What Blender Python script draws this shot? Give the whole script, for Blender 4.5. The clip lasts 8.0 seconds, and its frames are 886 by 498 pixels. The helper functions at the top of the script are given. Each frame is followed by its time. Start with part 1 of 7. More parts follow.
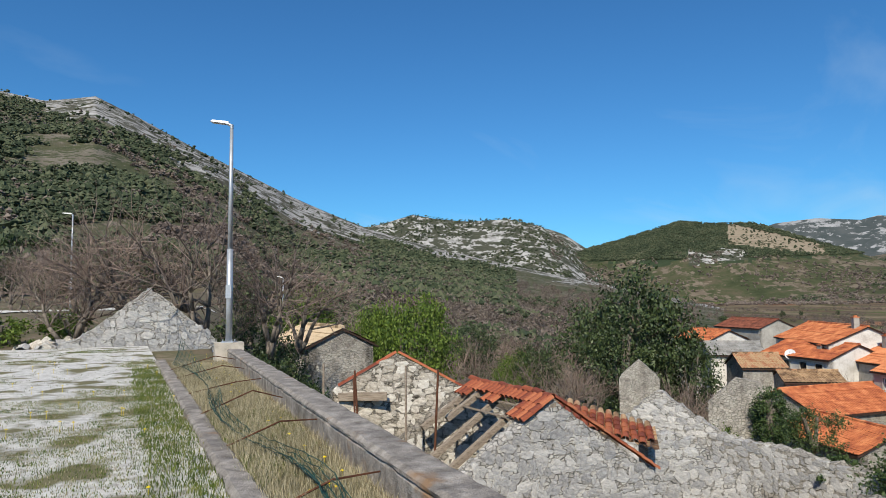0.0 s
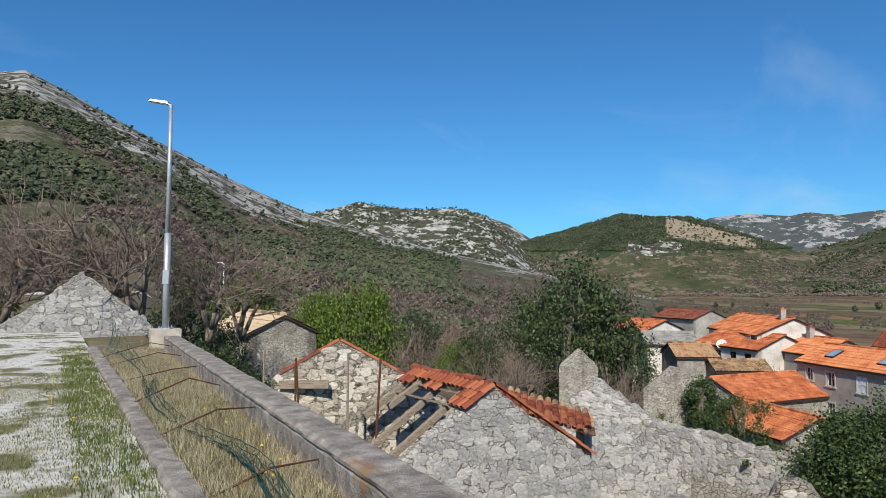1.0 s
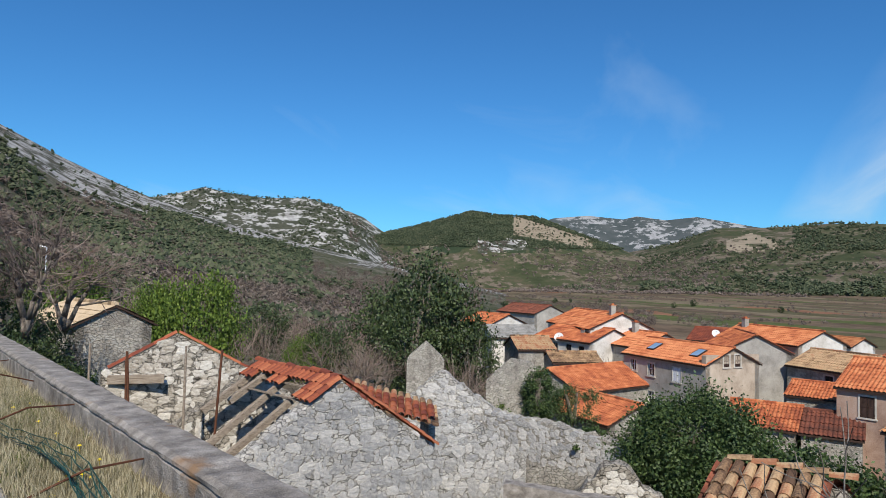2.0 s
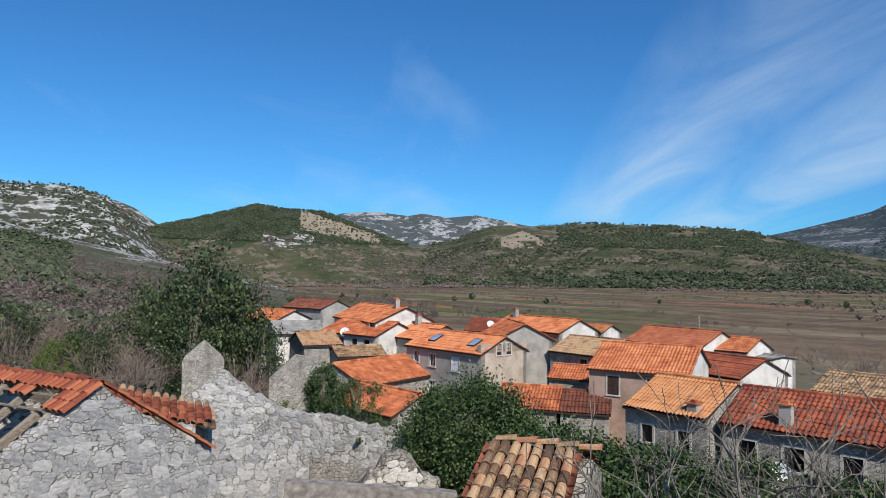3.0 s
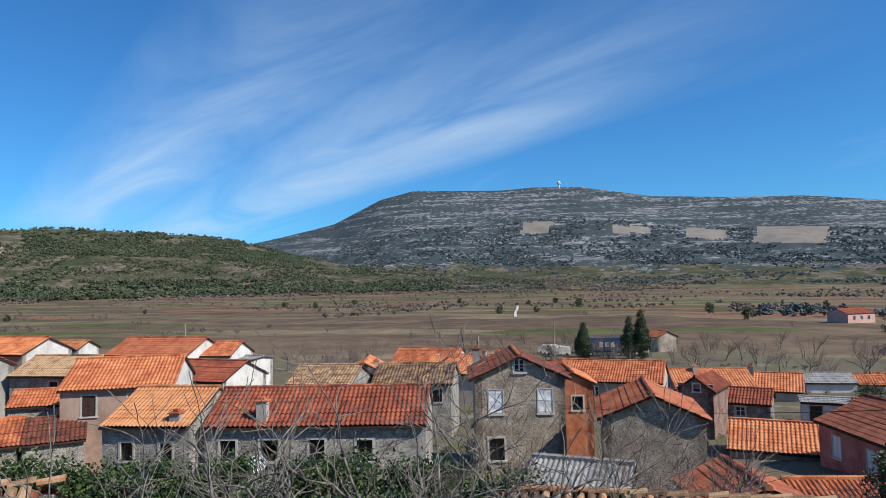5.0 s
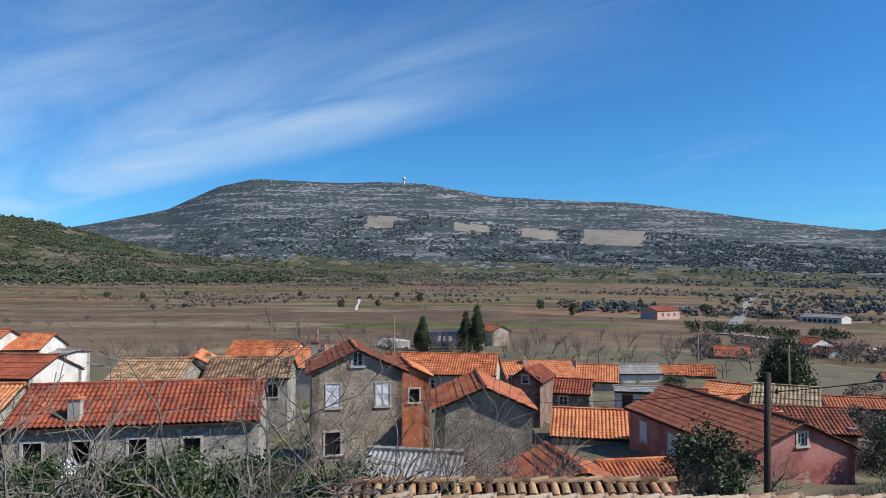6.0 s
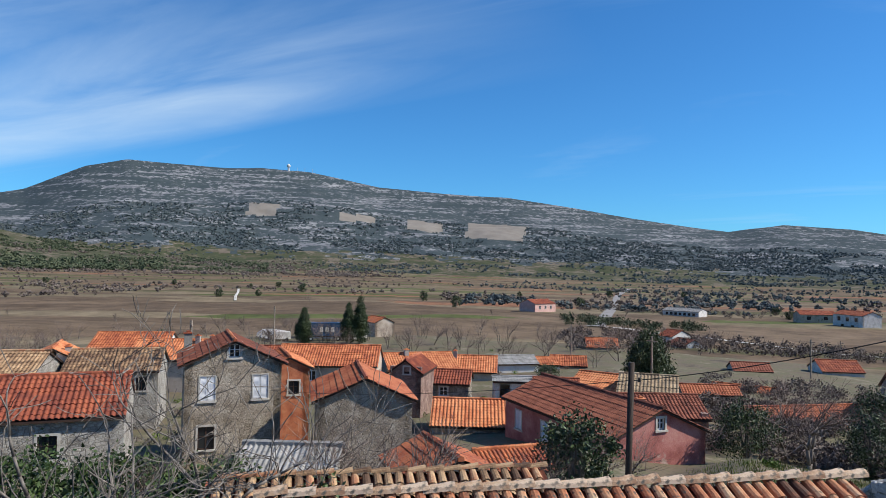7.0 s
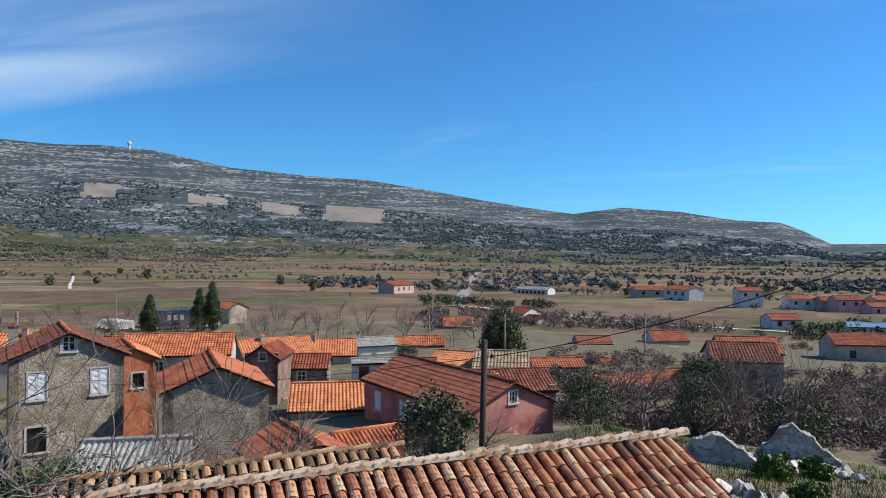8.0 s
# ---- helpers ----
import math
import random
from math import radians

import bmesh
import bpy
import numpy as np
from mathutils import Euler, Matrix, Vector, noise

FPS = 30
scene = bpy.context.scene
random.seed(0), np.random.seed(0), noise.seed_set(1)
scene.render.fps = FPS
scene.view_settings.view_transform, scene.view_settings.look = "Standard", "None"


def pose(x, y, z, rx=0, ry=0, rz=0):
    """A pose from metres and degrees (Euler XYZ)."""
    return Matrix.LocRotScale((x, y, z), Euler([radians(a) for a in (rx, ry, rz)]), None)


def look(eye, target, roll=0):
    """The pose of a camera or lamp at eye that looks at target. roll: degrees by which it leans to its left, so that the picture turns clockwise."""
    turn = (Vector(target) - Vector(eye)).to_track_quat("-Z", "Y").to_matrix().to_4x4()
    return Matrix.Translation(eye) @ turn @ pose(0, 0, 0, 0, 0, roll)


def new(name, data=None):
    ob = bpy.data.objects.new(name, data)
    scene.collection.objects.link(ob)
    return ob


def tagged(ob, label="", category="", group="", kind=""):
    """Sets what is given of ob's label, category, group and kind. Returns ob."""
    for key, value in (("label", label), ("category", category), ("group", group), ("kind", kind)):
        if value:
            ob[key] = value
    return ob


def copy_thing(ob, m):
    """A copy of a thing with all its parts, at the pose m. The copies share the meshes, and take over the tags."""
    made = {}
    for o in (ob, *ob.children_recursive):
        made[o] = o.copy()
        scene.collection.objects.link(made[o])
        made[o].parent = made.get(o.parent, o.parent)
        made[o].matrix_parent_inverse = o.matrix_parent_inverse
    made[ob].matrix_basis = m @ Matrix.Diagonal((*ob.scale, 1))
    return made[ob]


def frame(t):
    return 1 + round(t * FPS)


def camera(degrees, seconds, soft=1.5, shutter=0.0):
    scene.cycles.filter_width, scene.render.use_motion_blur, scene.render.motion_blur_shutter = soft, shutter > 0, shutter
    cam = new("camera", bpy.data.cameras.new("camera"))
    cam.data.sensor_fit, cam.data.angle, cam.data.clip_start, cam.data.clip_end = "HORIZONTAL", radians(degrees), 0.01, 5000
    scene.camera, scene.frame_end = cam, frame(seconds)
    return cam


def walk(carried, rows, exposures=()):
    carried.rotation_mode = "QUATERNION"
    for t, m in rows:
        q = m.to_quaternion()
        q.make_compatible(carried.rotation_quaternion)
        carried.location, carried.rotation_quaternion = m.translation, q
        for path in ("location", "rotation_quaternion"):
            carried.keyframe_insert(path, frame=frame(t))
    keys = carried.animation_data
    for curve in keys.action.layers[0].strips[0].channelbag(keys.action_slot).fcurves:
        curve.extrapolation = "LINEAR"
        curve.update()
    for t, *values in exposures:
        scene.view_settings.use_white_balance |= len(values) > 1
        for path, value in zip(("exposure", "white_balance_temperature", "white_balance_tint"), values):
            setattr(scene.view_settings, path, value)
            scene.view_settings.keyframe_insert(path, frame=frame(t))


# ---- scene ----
# ---------------------------------------------------------------- camera
cam = camera(65.77, 8.0, soft=0.85)
EYE, ARM = 1.6, 0.3          # eye height over the terrace; the arm's length on which the camera swings round
TURNS = [                    # seconds, heading to the right, pitch, roll
    (0.0, 0.00, 4.13, 0.49), (0.5, 0.55, 3.67, 0.04), (1.0, 4.61, 3.15, -0.20), (1.2, 6.52, 3.00, -0.40),
    (2.5, 25.37, 2.68, -1.45), (3.0, 34.56, 2.66, -0.97), (3.5, 43.76, 2.85, -0.33), (4.0, 54.08, 3.41, 0.80),
    (4.5, 65.70, 3.47, 1.28), (5.0, 75.52, 3.23, 1.18), (5.2, 79.09, 3.12, 1.01), (6.3, 91.41, 2.44, -0.36),
    (6.5, 93.38, 2.38, -0.49), (7.0, 98.24, 1.95, -1.03), (7.5, 104.04, 1.29, -0.94), (8.0, 110.00, 0.60, -0.28),
]
walk(cam, [(t, pose(ARM * math.sin(radians(a)), ARM * math.cos(radians(a)), EYE, 90 + p, r, -a)) for t, a, p, r in TURNS],
     exposures=[(0.0, 0.0, 7000, 8), (1.2, 0.0, 7000, 8), (2.5, -0.04, 6550, 10), (4.0, 0.05, 6550, 10), (5.2, 0.11, 6550, 10), (6.5, 0.16, 6550, 10), (8.0, 0.26, 6700, 10)])

# ---------------------------------------------------------------- sky and sun
SUN_AZ, SUN_EL = 192.0, 42.0     # degrees clockwise from +y, degrees up
world = bpy.data.worlds.new("world")
scene.world = world
world.use_nodes = True
wn = world.node_tree.nodes
wl = world.node_tree.links
wn.clear()


def wnode(kind, **sets):
    n = wn.new(kind)
    for k, v in sets.items():
        n.inputs[k].default_value = v
    return n


w_out = wn.new("ShaderNodeOutputWorld")
w_bg = wnode("ShaderNodeBackground", Strength=0.10)
sky = wn.new("ShaderNodeTexSky")
sky.sky_type, sky.sun_disc = "NISHITA", False
sky.sun_elevation, sky.sun_rotation = radians(SUN_EL), radians(SUN_AZ)
sky.air_density, sky.dust_density, sky.ozone_density, sky.altitude = 1.0, 0.15, 3.0, 300
# thin cirrus: streaks on a high flat layer, direction divided by its height
w_geo = wn.new("ShaderNodeTexCoord")
w_sep = wn.new("ShaderNodeSeparateXYZ")
wl.new(w_geo.outputs["Generated"], w_sep.inputs[0])


def wmath(op, a, b=None, c=None, clamp=False):
    n = wn.new("ShaderNodeMath")
    n.operation, n.use_clamp = op, clamp
    for i, v in enumerate((a, b, c)):
        if v is None:
            continue
        if isinstance(v, (int, float)):
            n.inputs[i].default_value = v
        else:
            wl.new(v, n.inputs[i])
    return n.outputs[0]


wz = wmath("MAXIMUM", w_sep.outputs[2], 0.02)
wzz = wmath("ADD", wz, 0.10)
cu = wmath("DIVIDE", w_sep.outputs[0], wzz)
cv = wmath("DIVIDE", w_sep.outputs[1], wzz)
# coordinates along and across the streaks
CDIR = radians(36)
along = wmath("ADD", wmath("MULTIPLY", cu, math.sin(CDIR)), wmath("MULTIPLY", cv, math.cos(CDIR)))
across = wmath("SUBTRACT", wmath("MULTIPLY", cu, math.cos(CDIR)), wmath("MULTIPLY", cv, math.sin(CDIR)))
w_vec = wn.new("ShaderNodeCombineXYZ")
wl.new(wmath("MULTIPLY", along, 0.55), w_vec.inputs[0])
wl.new(wmath("MULTIPLY", across, 1.5), w_vec.inputs[1])
cn = wnode("ShaderNodeTexNoise", Scale=1.0, Detail=7.0, Roughness=0.55, Distortion=0.9)
wl.new(w_vec.outputs[0], cn.inputs["Vector"])
cbig = wnode("ShaderNodeTexNoise", Scale=0.55, Detail=2.0, Roughness=0.5)
wl.new(w_vec.outputs[0], cbig.inputs["Vector"])


def wband(centre, half):
    d = wmath("DIVIDE", wmath("ABSOLUTE", wmath("SUBTRACT", across, centre)), half)
    return wmath("SUBTRACT", 1.0, wmath("MULTIPLY", d, d), clamp=True)


bands = wmath("MAXIMUM", wmath("MULTIPLY", wband(1.0, 0.42), 0.95), wmath("MULTIPLY", wband(1.85, 0.60), 0.95))
ahead = wmath("MULTIPLY", wmath("SUBTRACT", along, 0.6), 0.7, clamp=True)
streak = wmath("MULTIPLY", wmath("SUBTRACT", cn.outputs["Fac"], 0.30), 2.3, clamp=True)
wisps = wmath("MULTIPLY", wmath("SUBTRACT", wmath("MULTIPLY", cn.outputs["Fac"], cbig.outputs["Fac"]), 0.30), 1.6, clamp=True)
cover = wmath("MULTIPLY", wmath("MULTIPLY", bands, ahead), streak)
cover = wmath("MULTIPLY", wmath("ADD", cover, wisps), 0.62, clamp=True)
w_tint = wn.new("ShaderNodeMix")
w_tint.data_type, w_tint.blend_type = "RGBA", "MULTIPLY"
w_tint.inputs[0].default_value = 1.0
w_tint.inputs[7].default_value = (0.33, 0.84, 1.27, 1)
wl.new(sky.outputs[0], w_tint.inputs[6])
w_mix = wn.new("ShaderNodeMix")
w_mix.data_type = "RGBA"
w_mix.inputs[7].default_value = (6.0, 7.5, 8.9, 1)
wl.new(cover, w_mix.inputs[0])
wl.new(w_tint.outputs[2], w_mix.inputs[6])
wl.new(w_mix.outputs[2], w_bg.inputs["Color"])
wl.new(w_bg.outputs[0], w_out.inputs["Surface"])

sun = new("sun", bpy.data.lights.new("sun", "SUN"))
sun.data.energy, sun.data.angle, sun.data.color = 5.0, radians(0.6), (1.0, 0.94, 0.85)
sun_to = Vector((math.sin(radians(SUN_AZ)) * math.cos(radians(SUN_EL)), math.cos(radians(SUN_AZ)) * math.cos(radians(SUN_EL)), math.sin(radians(SUN_EL))))
sun.matrix_world = look(sun_to * 100, (0, 0, 0))

# ---------------------------------------------------------------- materials


def material(name, colours, scale=2.0, rough=0.9, bump=0.3, fine=40.0, metal=0.0, detail=6.0, stretch=(1, 1, 1), per_piece=0.0,
             cells=0.0, cell_dark=0.45, spread=0.35, spec=0.3, stain=None):
    """A worn surface: colours mixed by a broad noise and a fine grain, with relief; cells adds stones with joints; per_piece varies by object."""
    m = bpy.data.materials.new(name)
    m.use_nodes = True
    n, l = m.node_tree.nodes, m.node_tree.links
    b = n["Principled BSDF"]
    b.inputs["Roughness"].default_value, b.inputs["Metallic"].default_value = rough, metal
    b.inputs["Specular IOR Level"].default_value = spec
    tc, mp = n.new("ShaderNodeTexCoord"), n.new("ShaderNodeMapping")
    mp.inputs["Scale"].default_value = stretch
    l.new(tc.outputs["Object"], mp.inputs["Vector"])
    a = n.new("ShaderNodeTexNoise")
    a.inputs["Scale"].default_value, a.inputs["Detail"].default_value, a.inputs["Roughness"].default_value = scale, detail, 0.62
    g = n.new("ShaderNodeTexNoise")
    g.inputs["Scale"].default_value, g.inputs["Detail"].default_value = fine, 3.0
    l.new(mp.outputs[0], a.inputs["Vector"]), l.new(mp.outputs[0], g.inputs["Vector"])
    fac = n.new("ShaderNodeMath")
    fac.operation = "MULTIPLY_ADD"
    l.new(g.outputs["Fac"], fac.inputs[0])
    fac.inputs[1].default_value = 0.35
    off = n.new("ShaderNodeMath")
    off.operation = "ADD"
    l.new(a.outputs["Fac"], off.inputs[0])
    off.inputs[1].default_value = -0.175
    l.new(off.outputs[0], fac.inputs[2])
    value = fac.outputs[0]
    if per_piece:
        oi = n.new("ShaderNodeObjectInfo")
        gi = n.new("ShaderNodeNewGeometry")
        both = n.new("ShaderNodeMath")
        both.operation = "ADD"
        l.new(oi.outputs["Random"], both.inputs[0]), l.new(gi.outputs["Random Per Island"], both.inputs[1])
        wrap = n.new("ShaderNodeMath")
        wrap.operation = "FRACT"
        l.new(both.outputs[0], wrap.inputs[0])
        pp = n.new("ShaderNodeMath")
        pp.operation = "MULTIPLY_ADD"
        l.new(wrap.outputs[0], pp.inputs[0])
        pp.inputs[1].default_value = per_piece
        shift = n.new("ShaderNodeMath")
        shift.operation = "ADD"
        l.new(value, shift.inputs[0])
        shift.inputs[1].default_value = -per_piece / 2
        l.new(shift.outputs[0], pp.inputs[2])
        value = pp.outputs[0]
    ramp = n.new("ShaderNodeValToRGB")
    e = ramp.color_ramp.elements
    lo, hi = 0.5 - spread / 2, 0.5 + spread / 2
    for i, c in enumerate(colours):
        p = lo + (hi - lo) * i / max(1, len(colours) - 1)
        el = e[i] if i < 2 else e.new(p)
        el.position, el.color = p, (*c, 1)
    l.new(value, ramp.inputs[0])
    colour, height = ramp.outputs[0], value
    if cells:
        vo = n.new("ShaderNodeTexVoronoi")
        vo.feature = "DISTANCE_TO_EDGE"
        vo.inputs["Scale"].default_value = cells
        vc = n.new("ShaderNodeTexVoronoi")
        vc.inputs["Scale"].default_value = cells
        warp = n.new("ShaderNodeMix")
        warp.data_type = "RGBA"
        warp.inputs[0].default_value = 0.06
        l.new(mp.outputs[0], warp.inputs[6]), l.new(a.outputs["Color"], warp.inputs[7])
        m2 = n.new("ShaderNodeMapping")
        m2.inputs["Scale"].default_value = (1, 1, 1.7)
        l.new(warp.outputs[2], m2.inputs["Vector"])
        l.new(m2.outputs[0], vo.inputs["Vector"]), l.new(m2.outputs[0], vc.inputs["Vector"])
        st = n.new("ShaderNodeMapRange")
        st.inputs["From Min"].default_value, st.inputs["From Max"].default_value = 0.01, 0.09
        l.new(vo.outputs["Distance"], st.inputs["Value"])
        one = n.new("ShaderNodeMix")
        one.data_type, one.blend_type = "RGBA", "MULTIPLY"
        one.inputs[0].default_value = 0.55
        bw = n.new("ShaderNodeRGBToBW")
        l.new(vc.outputs["Color"], bw.inputs[0])
        mr = n.new("ShaderNodeMapRange")
        mr.inputs["To Min"].default_value, mr.inputs["To Max"].default_value = 0.55, 1.25
        l.new(bw.outputs[0], mr.inputs["Value"])
        l.new(colour, one.inputs[6]), l.new(mr.outputs[0], one.inputs[7])
        dark = n.new("ShaderNodeMix")
        dark.data_type, dark.blend_type = "RGBA", "MULTIPLY"
        dark.inputs[0].default_value = 1.0
        sc = n.new("ShaderNodeMapRange")
        sc.inputs["To Min"].default_value = cell_dark
        l.new(st.outputs[0], sc.inputs["Value"])
        l.new(one.outputs[2], dark.inputs[6]), l.new(sc.outputs[0], dark.inputs[7])
        colour = dark.outputs[2]
        hh = n.new("ShaderNodeMath")
        hh.operation = "MULTIPLY_ADD"
        l.new(st.outputs[0], hh.inputs[0])
        hh.inputs[1].default_value = 1.2
        l.new(value, hh.inputs[2])
        height = hh.outputs[0]
    if stain:
        sn = n.new("ShaderNodeTexNoise")
        sn.inputs["Scale"].default_value, sn.inputs["Detail"].default_value = stain[1], 8.0
        l.new(tc.outputs["Object"], sn.inputs["Vector"])
        sr = n.new("ShaderNodeMapRange")
        sr.inputs["From Min"].default_value, sr.inputs["From Max"].default_value = stain[2], stain[2] + 0.10
        l.new(sn.outputs["Fac"], sr.inputs["Value"])
        sm = n.new("ShaderNodeMix")
        sm.data_type = "RGBA"
        sm.inputs[7].default_value = (*stain[0], 1)
        l.new(sr.outputs[0], sm.inputs[0]), l.new(colour, sm.inputs[6])
        colour = sm.outputs[2]
    l.new(colour, b.inputs["Base Color"])
    if bump:
        bp = n.new("ShaderNodeBump")
        bp.inputs["Strength"].default_value, bp.inputs["Distance"].default_value = bump, 0.05
        l.new(height, bp.inputs["Height"]), l.new(bp.outputs[0], b.inputs["Normal"])
    return m


M_TILE = material("clay_tiles", [(0.26, 0.070, 0.034), (0.47, 0.145, 0.058), (0.62, 0.25, 0.11)], 1.2, 0.85, 0.25, 25, per_piece=0.25)
M_TILE_RED = material("red_clay_tiles", [(0.17, 0.045, 0.028), (0.31, 0.085, 0.042), (0.43, 0.15, 0.072)], 1.0, 0.85, 0.25, 25, per_piece=0.3)
M_TILE_OCHRE = material("ochre_clay_tiles", [(0.26, 0.095, 0.042), (0.42, 0.165, 0.068), (0.55, 0.26, 0.115)], 1.2, 0.85, 0.25, 25, per_piece=0.25)
M_TILE_OLD = material("weathered_tiles", [(0.11, 0.065, 0.042), (0.29, 0.18, 0.10), (0.48, 0.33, 0.19), (0.36, 0.16, 0.085)], 1.6, 0.92, 0.5, 22, per_piece=0.55, spread=0.5)
M_TILE_BROWN = material("brown_old_tiles", [(0.09, 0.035, 0.024), (0.19, 0.062, 0.038), (0.28, 0.10, 0.06)], 1.4, 0.9, 0.4, 22, per_piece=0.3)
M_SLAB = material("stone_slab_roofing", [(0.22, 0.16, 0.10), (0.42, 0.31, 0.19), (0.55, 0.43, 0.29)], 1.8, 0.9, 0.5, 18, per_piece=0.5)
M_NEAR_TILE = material("lichen_tiles", [(0.12, 0.06, 0.04), (0.35, 0.13, 0.065), (0.48, 0.23, 0.12), (0.50, 0.36, 0.23)], 3.0, 0.9, 0.4, 60, per_piece=0.5, spread=0.6, stain=((0.10, 0.09, 0.075), 9.0, 0.60))
M_PALE_TILE = material("pale_ridge_tiles", [(0.34, 0.20, 0.12), (0.52, 0.35, 0.22), (0.60, 0.46, 0.33)], 4.0, 0.9, 0.3, 60, per_piece=0.4, stain=((0.12, 0.11, 0.09), 7.0, 0.58))
M_STONE = material("grey_rubble_wall", [(0.27, 0.25, 0.215), (0.43, 0.40, 0.35), (0.56, 0.53, 0.465)], 1.2, 0.95, 0.9, 18, cells=5.5, cell_dark=0.68)
M_STONE_TAN = material("tan_rubble_wall", [(0.30, 0.245, 0.18), (0.47, 0.395, 0.305), (0.60, 0.525, 0.42)], 1.2, 0.95, 0.9, 18, cells=6.0, cell_dark=0.68)
M_STONE_ROSE = material("rose_rubble_wall", [(0.20, 0.12, 0.10), (0.32, 0.21, 0.17), (0.42, 0.30, 0.25)], 1.0, 0.95, 0.8, 18, cells=5.0, cell_dark=0.68)
M_MORTAR = material("lime_mortar", [(0.20, 0.175, 0.14), (0.36, 0.325, 0.27), (0.52, 0.48, 0.41)], 3.0, 0.95, 0.9, 30, cells=6.5, cell_dark=0.42)
M_MORTAR_GREY = material("grey_mortar", [(0.28, 0.27, 0.25), (0.48, 0.46, 0.425), (0.66, 0.63, 0.58)], 2.2, 0.95, 0.9, 30, cells=6.5, cell_dark=0.62, spread=0.45)
M_BLOCK = material("white_field_stone", [(0.36, 0.315, 0.25), (0.62, 0.57, 0.49), (0.80, 0.765, 0.69)], 5.0, 0.92, 0.8, 40, per_piece=0.4, spread=0.5, stain=((0.38, 0.24, 0.15), 1.3, 0.66))
M_BLOCK_GREY = material("grey_field_stone", [(0.28, 0.28, 0.28), (0.47, 0.46, 0.445), (0.66, 0.64, 0.60)], 5.0, 0.92, 0.9, 45, per_piece=0.35, spread=0.5, detail=9)
M_WHITE = material("white_plaster", [(0.46, 0.43, 0.38), (0.64, 0.615, 0.57), (0.73, 0.71, 0.67)], 0.7, 0.9, 0.1, 12)
M_GREY = material("grey_render", [(0.24, 0.225, 0.20), (0.37, 0.35, 0.315), (0.47, 0.445, 0.40)], 0.6, 0.95, 0.2, 14, detail=9)
M_BEIGE = material("beige_render", [(0.30, 0.24, 0.185), (0.45, 0.37, 0.29), (0.55, 0.47, 0.38)], 0.6, 0.95, 0.2, 14, detail=9)
M_ROSE = material("faded_rose_render", [(0.27, 0.17, 0.125), (0.41, 0.28, 0.215), (0.50, 0.38, 0.31)], 0.6, 0.95, 0.2, 14, detail=9)
M_PINK = material("pink_render", [(0.30, 0.10, 0.085), (0.44, 0.17, 0.145), (0.54, 0.27, 0.23)], 0.7, 0.95, 0.2, 14, detail=9, stain=((0.52, 0.45, 0.38), 0.9, 0.66))
M_BRICK = material("raw_orange_brick", [(0.30, 0.09, 0.05), (0.44, 0.15, 0.075), (0.50, 0.21, 0.11)], 2.0, 0.95, 0.4, 20)
M_CONC = material("weathered_concrete", [(0.13, 0.115, 0.10), (0.26, 0.235, 0.21), (0.42, 0.385, 0.345)], 5.0, 0.95, 0.8, 70, detail=10, spread=0.4, stain=((0.27, 0.17, 0.10), 1.9, 0.64))
M_PLINTH = material("pale_concrete", [(0.36, 0.33, 0.28), (0.50, 0.45, 0.38), (0.56, 0.52, 0.45)], 3, 0.9, 0.3, 40)
M_ASB = material("corrugated_sheet", [(0.17, 0.165, 0.15), (0.28, 0.275, 0.26), (0.37, 0.36, 0.34)], 1.5, 0.9, 0.2, 20, detail=8)
M_WOOD = material("grey_weathered_wood", [(0.17, 0.13, 0.095), (0.30, 0.245, 0.19), (0.40, 0.34, 0.27)], 3, 0.9, 0.5, 30, stretch=(1, 8, 8))
M_DARKWOOD = material("dark_brown_wood", [(0.035, 0.02, 0.015), (0.07, 0.04, 0.03)], 4, 0.7, 0.2, 30)
M_POLE = material("tarred_pole", [(0.03, 0.022, 0.018), (0.075, 0.055, 0.042)], 3, 0.85, 0.3, 30, stretch=(8, 8, 1))
M_SHUT = material("white_painted_shutter", [(0.66, 0.67, 0.68), (0.78, 0.79, 0.80)], 2, 0.6, 0.05, 20)
M_FRAME = material("stone_surround", [(0.44, 0.41, 0.36), (0.58, 0.55, 0.49)], 3, 0.9, 0.2, 20)
M_GALV = material("galvanised_steel", [(0.40, 0.43, 0.46), (0.52, 0.55, 0.58)], 6, 0.45, 0.02, 50, metal=0.55)
M_RUST = material("rusty_iron", [(0.07, 0.028, 0.016), (0.15, 0.062, 0.033)], 10, 0.9, 0.3, 60)
M_NET = material("green_wire_netting", [(0.012, 0.045, 0.035), (0.02, 0.075, 0.055)], 10, 0.6, 0.0, 60)
M_GRAVEL = material("white_gravel_path", [(0.44, 0.42, 0.38), (0.68, 0.66, 0.62), (0.80, 0.78, 0.74)], 9, 0.95, 0.9, 120, stain=((0.19, 0.175, 0.09), 1.25, 0.51))
M_SOIL = material("dry_grassy_soil", [(0.10, 0.075, 0.04), (0.21, 0.16, 0.09), (0.29, 0.23, 0.14)], 3, 0.95, 0.6, 50)
M_GRASS = material("green_grass", [(0.045, 0.075, 0.012), (0.10, 0.14, 0.025), (0.17, 0.18, 0.045)], 2, 0.8, 0.0, 30, per_piece=0.4)
M_STRAW = material("dry_straw_grass", [(0.17, 0.15, 0.085), (0.31, 0.27, 0.165), (0.46, 0.41, 0.28)], 2, 0.85, 0.0, 30, per_piece=0.6)
M_FLOWER = material("yellow_flower", [(0.70, 0.52, 0.02), (0.80, 0.62, 0.03)], 5, 0.7, 0.0)
